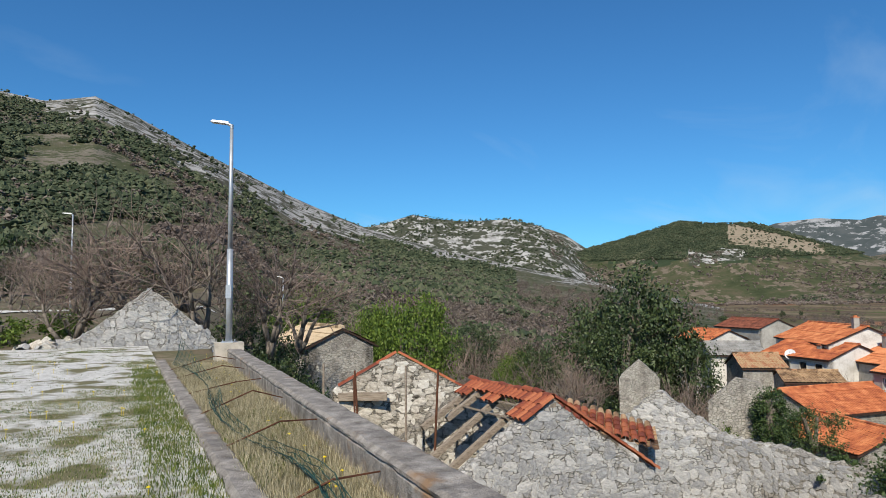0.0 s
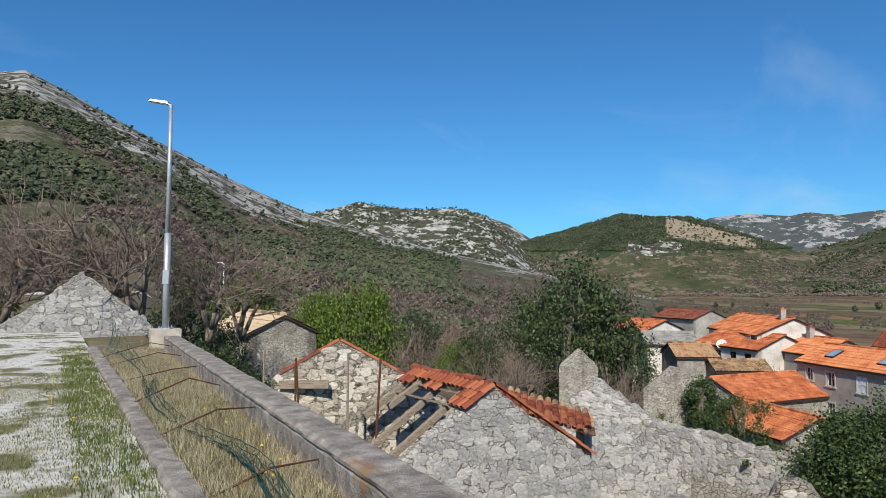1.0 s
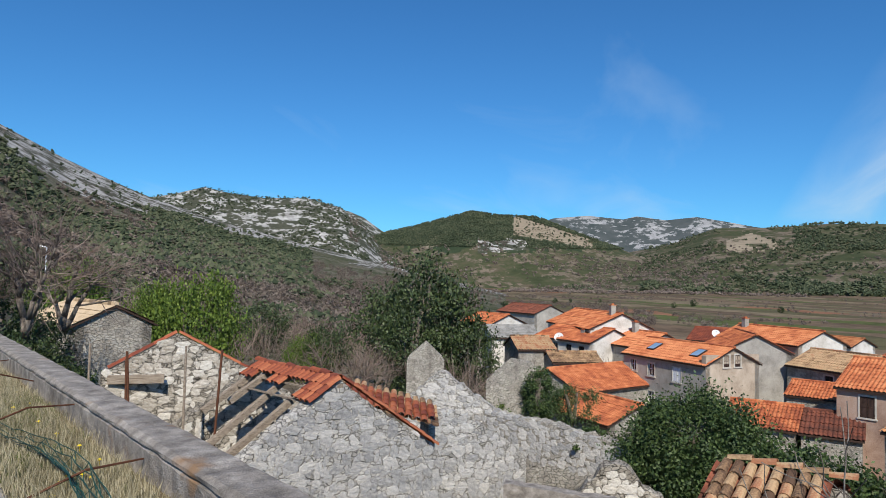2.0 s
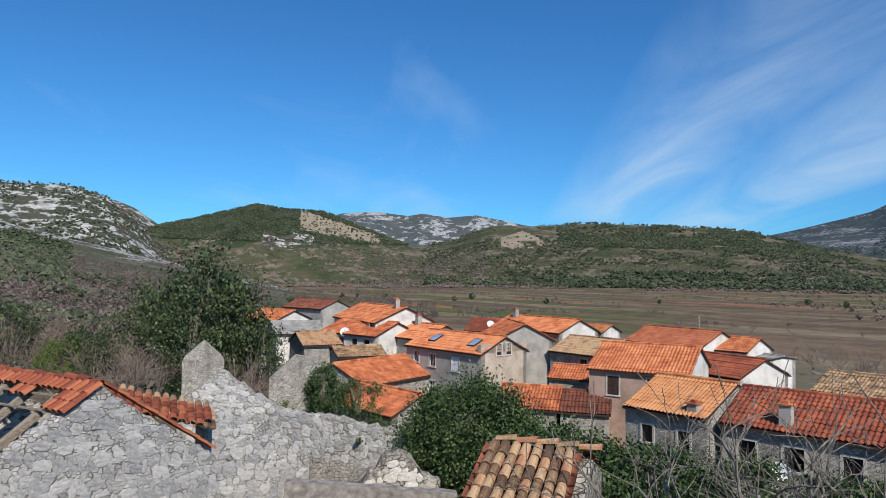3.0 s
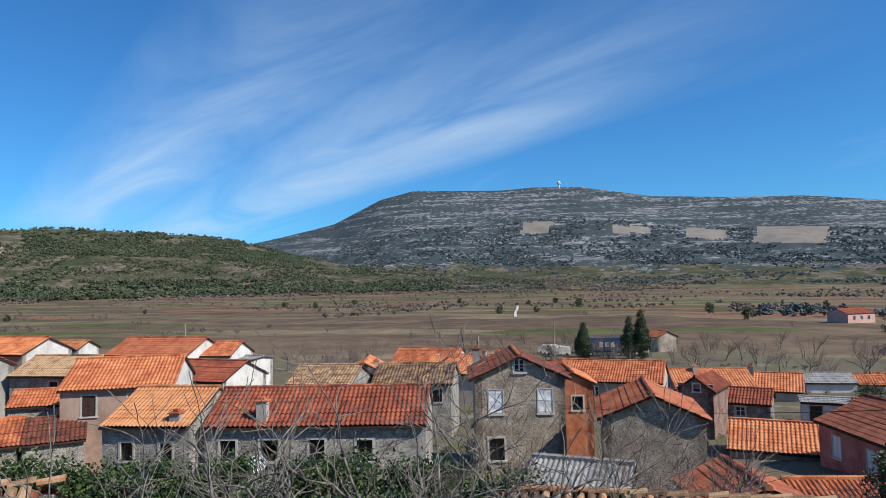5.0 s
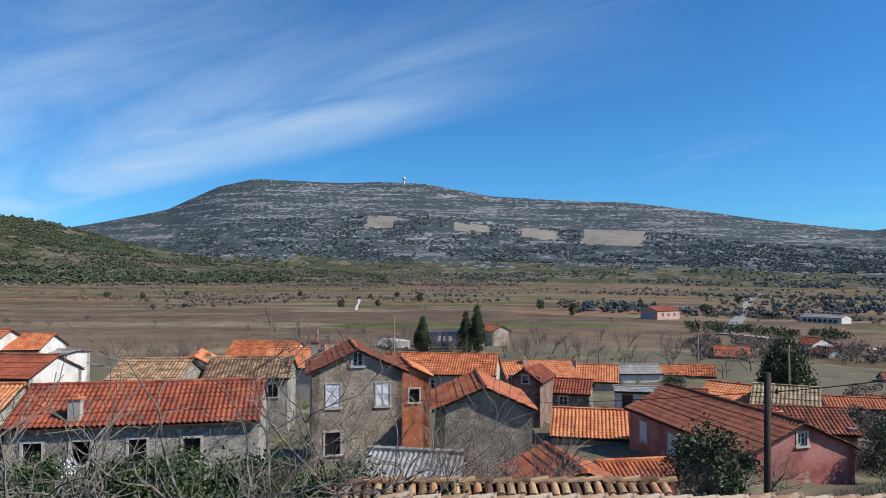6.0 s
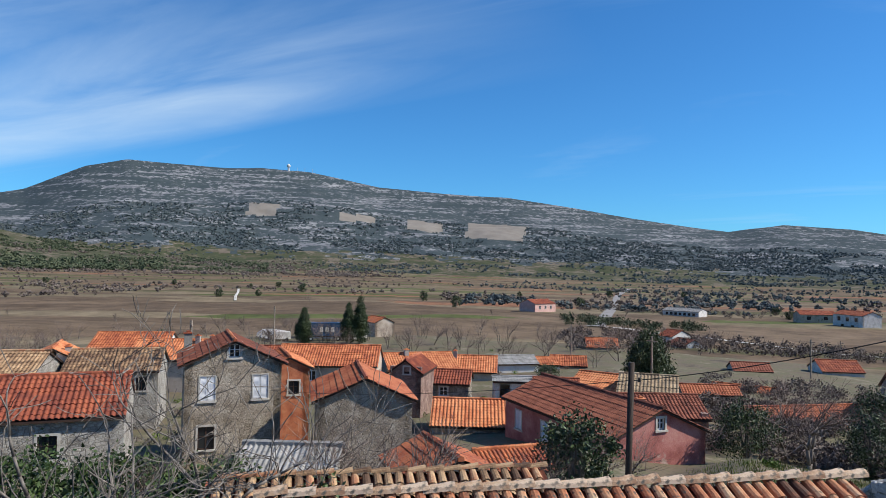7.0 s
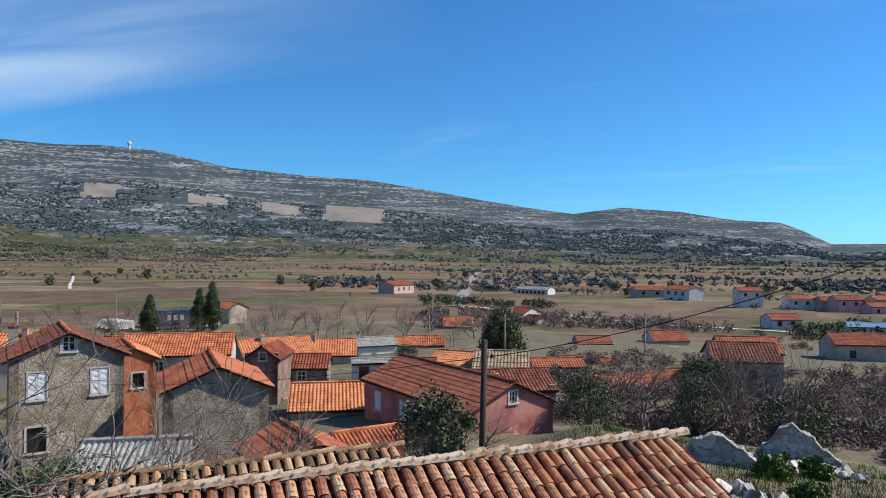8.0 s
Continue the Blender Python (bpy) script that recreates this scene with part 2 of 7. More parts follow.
M_BARK = material("grey_bark", [(0.085, 0.068, 0.055), (0.16, 0.135, 0.11), (0.25, 0.215, 0.18)], 3, 0.9, 0.3, 30, stretch=(3, 3, 1))
M_FIGBARK = material("pale_fig_bark", [(0.085, 0.073, 0.062), (0.17, 0.15, 0.128), (0.28, 0.25, 0.215)], 3, 0.9, 0.3, 30, stretch=(3, 3, 1))
M_TWIG = material("brown_twigs", [(0.11, 0.08, 0.066), (0.18, 0.135, 0.112), (0.26, 0.20, 0.17)], 0.6, 0.9, 0.0, 5, per_piece=0.3)
M_LEAF = material("dark_evergreen_leaves", [(0.018, 0.032, 0.011), (0.040, 0.066, 0.022), (0.075, 0.105, 0.036)], 0.5, 0.55, 0.0, 6, per_piece=0.5, spec=0.4)
M_LEAF_BRIGHT = material("bright_green_leaves", [(0.040, 0.075, 0.010), (0.085, 0.14, 0.018), (0.14, 0.20, 0.034)], 0.5, 0.6, 0.0, 6, per_piece=0.5)
M_IVY = material("ivy_leaves", [(0.018, 0.038, 0.010), (0.040, 0.074, 0.020), (0.080, 0.120, 0.036)], 0.8, 0.6, 0.0, 8, per_piece=0.5, spec=0.35)
M_PINE = material("pine_scrub", [(0.030, 0.044, 0.022), (0.056, 0.074, 0.038), (0.098, 0.110, 0.062)], 0.02, 0.9, 0.0, 0.3, per_piece=0.5)
# pine scrub with the distance haze mixed into its colour as blue-grey
M_PINE_HAZED = material("hazed_pine_scrub", [(0.050, 0.068, 0.072), (0.072, 0.092, 0.092), (0.10, 0.12, 0.115)], 0.02, 0.9, 0.0, 0.3, per_piece=0.4)
M_BROWNSCRUB = material("brown_winter_scrub", [(0.090, 0.070, 0.060), (0.145, 0.115, 0.098), (0.20, 0.165, 0.14)], 0.03, 0.95, 0.0, 0.3, per_piece=0.5)
M_ROCK = material("white_limestone", [(0.30, 0.29, 0.27), (0.46, 0.45, 0.42), (0.60, 0.58, 0.54)], 1.2, 0.95, 0.9, 12, per_piece=0.3)
M_ASPHALT = material("pale_worn_asphalt", [(0.20, 0.19, 0.18), (0.30, 0.29, 0.275)], 0.3, 0.9, 0.1, 8)
M_BLUE = material("blue_tarpaulin", [(0.012, 0.045, 0.10), (0.02, 0.065, 0.14)], 0.5, 0.5, 0.0, 8)
M_BLUEROOF = material("blue_sheet_roof", [(0.16, 0.27, 0.42), (0.22, 0.34, 0.50)], 0.5, 0.5, 0.0, 8)
M_PALEPINK = material("salmon_paint", [(0.54, 0.33, 0.28), (0.64, 0.42, 0.36)], 0.5, 0.9, 0.0, 8)
M_DARK = material("dark_interior", [(0.012, 0.010, 0.009), (0.03, 0.026, 0.022)], 1, 0.95, 0.0)
M_CABLE = material("black_cable", [(0.01, 0.01, 0.01), (0.02, 0.02, 0.02)], 1, 0.6, 0.0)
M_LAMPGLASS = material("lamp_lens", [(0.5, 0.5, 0.5), (0.6, 0.6, 0.6)], 4, 0.2, 0.0)
M_PANEL = material("solar_panel_glass", [(0.01, 0.02, 0.05), (0.02, 0.035, 0.08)], 4, 0.15, 0.0, spec=0.6)

M_GLASS = bpy.data.materials.new("window_glass")
M_GLASS.use_nodes = True
gb = M_GLASS.node_tree.nodes["Principled BSDF"]
gb.inputs["Base Color"].default_value = (0.02, 0.024, 0.028, 1)
gb.inputs["Roughness"].default_value, gb.inputs["Specular IOR Level"].default_value = 0.08, 0.6


def land(name, ground, scrub, dots, cover, bands=None, rough_scale=0.02):
    """Far land: bare ground and rock under dark scrub that stands in specks and drifts."""
    m = bpy.data.materials.new(name)
    m.use_nodes = True
    n, l = m.node_tree.nodes, m.node_tree.links
    b = n["Principled BSDF"]
    b.inputs["Roughness"].default_value, b.inputs["Specular IOR Level"].default_value = 0.95, 0.1
    tc = n.new("ShaderNodeTexCoord")

    def tex(scale, detail, stretch=(1, 1, 1), rough=0.65):
        mp = n.new("ShaderNodeMapping")
        mp.inputs["Scale"].default_value = stretch
        l.new(tc.outputs["Object"], mp.inputs["Vector"])
        t = n.new("ShaderNodeTexNoise")
        t.inputs["Scale"].default_value, t.inputs["Detail"].default_value, t.inputs["Roughness"].default_value = scale, detail, rough
        l.new(mp.outputs[0], t.inputs["Vector"])
        return t.outputs["Fac"]

    def ramp(fac, colours, lo=0.3, hi=0.7):
        r = n.new("ShaderNodeValToRGB")
        e = r.color_ramp.elements
        for i, c in enumerate(colours):
            p = lo + (hi - lo) * i / max(1, len(colours) - 1)
            el = e[i] if i < 2 else e.new(p)
            el.position, el.color = p, (*c, 1)
        l.new(fac, r.inputs[0])
        return r.outputs[0]

    base = ramp(tex(rough_scale * 1.7, 10, bands or (1, 1, 1)), ground)
    green = ramp(tex(rough_scale, 6), scrub)
    mix_f = n.new("ShaderNodeMath")
    mix_f.operation = "MULTIPLY_ADD"
    l.new(tex(dots, 4, rough=0.7), mix_f.inputs[0])
    mix_f.inputs[1].default_value = 1.0
    drift = n.new("ShaderNodeMath")
    drift.operation = "MULTIPLY_ADD"
    l.new(tex(rough_scale * 0.6, 4, bands or (1, 1, 1)), drift.inputs[0])
    drift.inputs[1].default_value, drift.inputs[2].default_value = 0.9, -0.45
    l.new(drift.outputs[0], mix_f.inputs[2])
    thr = n.new("ShaderNodeMapRange")
    thr.inputs["From Min"].default_value, thr.inputs["From Max"].default_value = 0.5 - cover - 0.03, 0.5 - cover + 0.03
    l.new(mix_f.outputs[0], thr.inputs["Value"])
    mix = n.new("ShaderNodeMix")
    mix.data_type = "RGBA"
    l.new(thr.outputs[0], mix.inputs[0]), l.new(base, mix.inputs[6]), l.new(green, mix.inputs[7])
    l.new(mix.outputs[2], b.inputs["Base Color"])
    bp = n.new("ShaderNodeBump")
    bp.inputs["Strength"].default_value, bp.inputs["Distance"].default_value = 0.7, 3.0
    l.new(mix_f.outputs[0], bp.inputs["Height"]), l.new(bp.outputs[0], b.inputs["Normal"])
    return m


def fields_material():
    """Ploughed and fallow strips on the valley floor, in rectangles of differing tint."""
    m = bpy.data.materials.new("valley_fields")
    m.use_nodes = True
    n, l = m.node_tree.nodes, m.node_tree.links
    b = n["Principled BSDF"]
    b.inputs["Roughness"].default_value, b.inputs["Specular IOR Level"].default_value = 0.95, 0.1
    tc, mp = n.new("ShaderNodeTexCoord"), n.new("ShaderNodeMapping")
    mp.inputs["Rotation"].default_value = (0, 0, radians(12))
    mp.inputs["Scale"].default_value = (1 / 24.0, 1 / 120.0, 1)
    l.new(tc.outputs["Object"], mp.inputs["Vector"])
    v = n.new("ShaderNodeTexVoronoi")
    v.voronoi_dimensions, v.distance = "2D", "CHEBYCHEV"
    v.inputs["Scale"].default_value, v.inputs["Randomness"].default_value = 1.0, 0.75
    l.new(mp.outputs[0], v.inputs["Vector"])
    bw = n.new("ShaderNodeSeparateColor")
    l.new(v.outputs["Color"], bw.inputs[0])
    r = n.new("ShaderNodeValToRGB")
    r.color_ramp.interpolation = "CONSTANT"
    e = r.color_ramp.elements
    cols = [(0.12, 0.085, 0.055), (0.16, 0.115, 0.075), (0.10, 0.09, 0.045), (0.19, 0.15, 0.095), (0.09, 0.105, 0.035), (0.14, 0.10, 0.065), (0.24, 0.12, 0.07), (0.17, 0.14, 0.085)]
    stops = [0.0, 0.18, 0.36, 0.50, 0.63, 0.74, 0.90, 0.94]
    for i, (p, c) in enumerate(zip(stops, cols)):
        el = e[i] if i < 2 else e.new(p)
        el.position, el.color = p, (*c, 1)
    l.new(bw.outputs[0], r.inputs[0])
    nz = n.new("ShaderNodeTexNoise")
    nz.inputs["Scale"].default_value, nz.inputs["Detail"].default_value, nz.inputs["Roughness"].default_value = 0.06, 14, 0.78
    l.new(tc.outputs["Object"], nz.inputs["Vector"])
    mr = n.new("ShaderNodeMapRange")
    mr.inputs["From Min"].default_value, mr.inputs["From Max"].default_value = 0.3, 0.7
    mr.inputs["To Min"].default_value, mr.inputs["To Max"].default_value = 0.40, 1.55
    l.new(nz.outputs["Fac"], mr.inputs["Value"])
    mx = n.new("ShaderNodeMix")
    mx.data_type, mx.blend_type = "RGBA", "MULTIPLY"
    mx.inputs[0].default_value = 1.0
    l.new(r.outputs[0], mx.inputs[6]), l.new(mr.outputs[0], mx.inputs[7])
    l.new(mx.outputs[2], b.inputs["Base Color"])
    return m


M_FIELDS = fields_material()
M_SLOPE = material("village_slope_soil", [(0.075, 0.058, 0.038), (0.15, 0.118, 0.078), (0.105, 0.10, 0.048), (0.22, 0.18, 0.13)], 0.16, 0.95, 0.5, 2.5, spread=0.34, detail=12)
M_MOUNT_L = land("forested_mountain_flank", [(0.12, 0.105, 0.08), (0.20, 0.18, 0.145)], [(0.040, 0.052, 0.026), (0.072, 0.080, 0.042), (0.125, 0.105, 0.078)], 0.22, 0.05, rough_scale=0.03)
M_MOUNT_TOP = land("bare_mountain_crest", [(0.20, 0.19, 0.18), (0.36, 0.35, 0.335), (0.50, 0.49, 0.47)], [(0.045, 0.050, 0.034), (0.09, 0.085, 0.062)], 0.10, 0.01, rough_scale=0.05)
M_KARST = land("white_karst_hill", [(0.20, 0.195, 0.185), (0.37, 0.365, 0.35), (0.55, 0.54, 0.515)], [(0.040, 0.048, 0.032), (0.085, 0.085, 0.062)], 0.055, 0.035, rough_scale=0.04)
M_GREENHILL = land("pine_covered_hill", [(0.22, 0.19, 0.14), (0.30, 0.27, 0.21)], [(0.024, 0.040, 0.022), (0.045, 0.062, 0.032)], 0.06, 0.14)
M_MIDHILL = land("scrubby_low_hill", [(0.12, 0.096, 0.072), (0.20, 0.165, 0.125)], [(0.034, 0.046, 0.022), (0.062, 0.070, 0.035), (0.12, 0.095, 0.068)], 0.05, 0.07)
# grey rock and scrub, tinted blue to carry the haze in their colour
M_RANGE = land("hazed_grey_terraced_mountain", [(0.10, 0.105, 0.115), (0.185, 0.19, 0.20), (0.37, 0.37, 0.365)], [(0.038, 0.055, 0.062), (0.064, 0.080, 0.082)], 0.05, 0.06, bands=(0.35, 0.35, 6), rough_scale=0.016)
M_TERRACES = land("pale_terraced_slope", [(0.22, 0.18, 0.13), (0.32, 0.27, 0.20)], [(0.05, 0.06, 0.03), (0.11, 0.09, 0.06)], 0.05, -0.12, bands=(1, 1, 6))
M_PLOT = material("bare_cleared_ground", [(0.19, 0.165, 0.135), (0.25, 0.225, 0.19)], 0.02, 0.95, 0.0, 0.3)
# the bluish cast of rock and scrub stands in for distance haze
M_FARRANGE = land("hazed_pale_far_range", [(0.22, 0.225, 0.23), (0.40, 0.40, 0.40)], [(0.05, 0.065, 0.065), (0.09, 0.10, 0.10)], 0.02, 0.05, rough_scale=0.012)

# ---------------------------------------------------------------- terrain
RNG = np.random.default_rng(7)
HASH = RNG.random((256, 256))


def value_noise(x, y):
    xi, yi = np.floor(x).astype(int), np.floor(y).astype(int)
    fx, fy = x - xi, y - yi
    fx, fy = fx * fx * (3 - 2 * fx), fy * fy * (3 - 2 * fy)
    h = lambda a, b: HASH[a % 256, b % 256]
    return (h(xi, yi) * (1 - fx) + h(xi + 1, yi) * fx) * (1 - fy) + (h(xi, yi + 1) * (1 - fx) + h(xi + 1, yi + 1) * fx) * fy


def fractal(x, y, octaves=5):
    s, a, tot = 0.0, 1.0, 0.0
    for k in range(octaves):
        s = s + a * value_noise(x * 2 ** k + 17.3 * k, y * 2 ** k - 9.1 * k)
        tot, a = tot + a, a * 0.55
    return s / tot - 0.5


WALL_P, WALL_U, WALL_N = np.array((0.34, 4.87)), np.array((-0.386, 0.923)), np.array((0.923, 0.386))


def smooth(t):
    t = np.clip(t, 0, 1)
    return t * t * (3 - 2 * t)


# ridges: heading and height angle along the crest, distance of crest and of foot
RIDGES = [
    ("left", [(-75, 13), (-50, 14.5), (-33.3, 14.74), (-30.5, 14.43), (-27.2, 15.17), (-24.4, 14.03), (-20.7, 12.21), (-16.8, 10.45), (-12.3, 8.33), (-8.6, 6.77), (-6.5, 5.99), (-1.1, 4.3), (6, 2.6), (16, 0.4), (22, -0.9)], 1000, 130, 1.25),
    ("karst", [(-12, 3), (-8.6, 4.8), (-6.5, 5.99), (-4.4, 6.46), (-2.5, 7.02), (-0.6, 6.64), (2.2, 6.42), (5.6, 6.55), (8.3, 5.84), (10.2, 4.49), (11.5, 2.9), (14, 0.8), (17, -0.5)], 1500, 1000, 1.1),
    ("back", [(4, 4), (7.4, 5.48), (8.8, 5.73), (10.2, 5.19), (12.0, 3.94), (15, 2)], 2600, 1900, 1.1),
    ("green", [(8, 2.4), (12.0, 3.89), (14.7, 4.6), (19.1, 5.89), (21.6, 5.6), (24.4, 5.54), (25.9, 5.03), (28.9, 3.84), (33, 2.4), (38, 1.0)], 1900, 1420, 1.1),
    ("far", [(17, 3), (23.2, 4.55), (26.0, 5.57), (28.8, 5.79), (31.6, 5.47), (32.6, 5.72), (34.9, 5.38), (37.2, 5.64), (39.4, 5.24), (42.1, 4.67), (52, 3)], 4200, 3300, 1.1),
    ("mid", [(27, 1.6), (35.4, 3.44), (38.5, 4.64), (42.1, 4.67), (46.3, 4.9), (49.5, 4.8), (53.4, 4.6), (55.3, 4.5), (59.0, 4.0), (62.7, 3.0), (68, 1.9), (76, 1.2), (86, 0.4)], 2100, 1350, 1.1),
    ("range", [(57, 3.1), (61.3, 4.07), (66.6, 5.39), (70.4, 7.4), (73.3, 8.14), (76.1, 8.08), (80.6, 8.0), (83.2, 8.15), (87.0, 8.01), (90.3, 7.4), (92.9, 6.92), (97.9, 6.59), (103.5, 6.28), (109.3, 5.41), (113.6, 4.6), (116.8, 4.10), (120.8, 3.5), (124.6, 4.0), (128.9, 3.6), (133.0, 2.88), (136.2, 2.61), (137.7, 1.96), (139.5, 1.0), (143, 1.0), (165, 2.0)], 3300, 1500, 1.75),
]


def near_ground(x, y):
    """Terrace, the slope under it and the valley floor."""
    r, az = np.hypot(x, y), np.degrees(np.arctan2(x, y))
    w = (x - WALL_P[0]) * WALL_N[0] + (y - WALL_P[1]) * WALL_N[1]
    along = (x - WALL_P[0]) * WALL_U[0] + (y - WALL_P[1]) * WALL_U[1]
    w = np.where((np.abs(az) > 60) & (r < 400), np.maximum(w, -5.8 - along), w)
    low = np.interp(w, [0, 0.6, 4, 15, 30, 50, 90, 160, 300, 900, 1300, 1600, 5000], [-3.4, -3.5, -4.2, -6.0, -8.6, -10.6, -12.6, -14.4, -15.2, -14.5, -6.5, 2, 60])
    low = low - 2.5 * smooth((az - 88) / 35) * smooth((r - 60) / 200)
    low = low + 1.6 * smooth((az - 116) / 7) * smooth((r - 13) / 5) * smooth((44 - r) / 10)
    level = -0.35 + np.clip(r - 26, 0, 4000) * 0.035
    side = smooth((az + 20) / 9)
    behind = smooth((np.abs(az) - 150) / 15)
    far_mix = smooth((r - 22) / 10)
    inside = np.where(w > 0, low, -0.35)
    outer = level * (1 - side) + low * side
    outer = np.where(w > 0, outer, level)
    z = inside * (1 - far_mix) + outer * far_mix
    z = np.where((w <= 0.0) & (r < 40) & (az > -10), -0.35, z)
    return z + fractal(x * 0.02, y * 0.02) * np.clip(r / 60, 0.1, 3)


def terrain(x, y):
    """Height of the land, and which ridge it belongs to (-1: the valley) with the share of the way up."""
    r, az = np.hypot(x, y), np.degrees(np.arctan2(x, y))
    z = near_ground(x, y)
    base = z
    which, share = np.full(np.shape(z), -1), np.zeros(np.shape(z))
    for i, (_, crest, far, foot, power) in enumerate(RIDGES):
        a = np.array(crest, dtype=float)
        if r.max() < foot:
            continue
        el = np.interp(az, a[:, 0], a[:, 1], left=-9, right=-9)
        top = EYE + far * np.tan(np.radians(el))
        s = np.clip((r - foot) / (far - foot), 0, 1)
        rough = fractal(x * 6 / far + i * 31, y * 6 / far, 6)
        h = base + (top - base) * s ** power
        relief = 0.75 if i == 6 else 0.45
        h = h + (top - base) * rough * relief * s * (1 - s) + np.abs(rough) * far * 0.005 * s
        h = np.where(r > far, top - (r - far) * 0.25, h)
        better = (h > z + 0.3) & (el > -8) & (r > foot)
        z, which, share = np.where(better, h, z), np.where(better, i, which), np.where(better, s, share)
    return z, which, share


def ground_z(x, y):
    return float(terrain(np.array([float(x)]), np.array([float(y)]))[0][0])


def mesh_object(name, verts, faces, mats, parent=None, smooth_faces=False, index=None):
    me = bpy.data.meshes.new(name)
    me.from_pydata(verts, [], faces)
    for m in mats if isinstance(mats, (list, tuple)) else [mats]:
        me.materials.append(m)
    if index is not None:
        me.polygons.foreach_set("material_index", index)
    if smooth_faces:
        me.polygons.foreach_set("use_smooth", [True] * len(me.polygons))
    me.update()
    ob = new(name, me)
    ob.parent = parent
    return ob


def bare_ground(az, el, which, share, jit):
    """Stretches of the slopes with no wood on them, and the ground that shows there."""
    crest = (which == 0) & (share + jit * 0.35 > 0.56 + 0.40 * smooth((-28.5 - az) / 3.5) + 0.25 * smooth((az + 12) / 8))
    terraces = (which == 3) & (az > 22.6) & (az < 29.2) & (el > 3.9 - (az - 22.7) * 0.15) & (el < 5.6 - (az - 22.7) * 0.30) & (jit > -0.25)
    quarry = (which == 3) & (az > 19.6) & (az < 23.8) & (el > 2.5 - jit) & (el < 3.5 + jit * 2) & (jit > -0.08)
    low_terraces = (which == 5) & (az > 39.2) & (az < 42.6) & (el > 3.1 + jit * 2) & (el < 4.2 - np.abs(az - 40.9) * 0.35)
    plots = np.zeros(np.shape(az), dtype=bool)
    for a0, a1, e0, e1, skew in ((82.0, 84.6, 4.25, 5.25, 0.0), (89.4, 92.5, 4.0, 4.6, -0.07), (95.0, 98.2, 3.35, 4.15, -0.12), (99.9, 105.2, 2.75, 4.0, -0.05)):
        tilt = skew * (az - (a0 + a1) / 2)
        plots |= (which == 6) & (az > a0 + (el - e0) * 0.2) & (az < a1 - (e1 - el) * 0.4) & (el > e0 + tilt) & (el < e1 + tilt)
    return [(crest, 3), (terraces, 9), (quarry, 4), (low_terraces, 9), (plots, 10)]


def build_ground():
    azs = np.concatenate([np.linspace(-180, -46, 46, endpoint=False), np.linspace(-46, 158, 760, endpoint=False), np.linspace(158, 180, 9, endpoint=False)])
    rs = np.concatenate([[0.02], np.geomspace(2.0, 880, 125), np.linspace(895, 2200, 84), np.linspace(2220, 3400, 56), np.linspace(3450, 4950, 26)])
    A, R = np.meshgrid(np.radians(azs), rs)
    X, Y = R * np.sin(A), R * np.cos(A)
    Zs, which, share = terrain(X, Y)
    nr, na = X.shape
    verts = np.stack([X, Y, Zs], -1).reshape(-1, 3).tolist()
    i = np.arange((nr - 1) * na)
    row, col = i // na, i % na
    a, b = row * na + col, row * na + (col + 1) % na
    faces = np.stack([a, a + na, b + na, b], -1).tolist()
    w, s, r = which[:-1].reshape(-1), share[:-1].reshape(-1), R[:-1].reshape(-1)
    jit = fractal(X[:-1].reshape(-1) * 0.02, Y[:-1].reshape(-1) * 0.02)
    idx = np.where(r < 150 + jit * 60, 0, 1)
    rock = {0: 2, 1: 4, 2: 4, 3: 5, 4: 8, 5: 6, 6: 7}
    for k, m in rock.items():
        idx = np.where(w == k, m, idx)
    azf = np.degrees(A[:-1].reshape(-1))
    elf = np.degrees(np.arctan2(Zs[:-1].reshape(-1) - EYE, r))
    idx = np.where((w == 3) & (elf < 2.6 + jit * 2), 6, idx)
    for mask, m in bare_ground(azf, elf, w, s, jit):
        idx = np.where(mask, m, idx)
    idx = np.where((w == 6) & (s < 0.28 + jit * 0.2), 6, idx)
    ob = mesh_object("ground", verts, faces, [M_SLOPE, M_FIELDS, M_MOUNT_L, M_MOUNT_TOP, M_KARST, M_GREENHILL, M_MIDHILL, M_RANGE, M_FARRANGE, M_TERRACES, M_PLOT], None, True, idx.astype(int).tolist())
    return tagged(ob, "valley floor with fields rising to rocky scrub-covered mountains", "ground", kind="structure")


build_ground()


def part(name, verts, faces, mat, parent, label="", smooth_faces=False):
    ob = mesh_object(name, verts, faces, mat, parent, smooth_faces)
    return tagged(ob, label) if label else ob


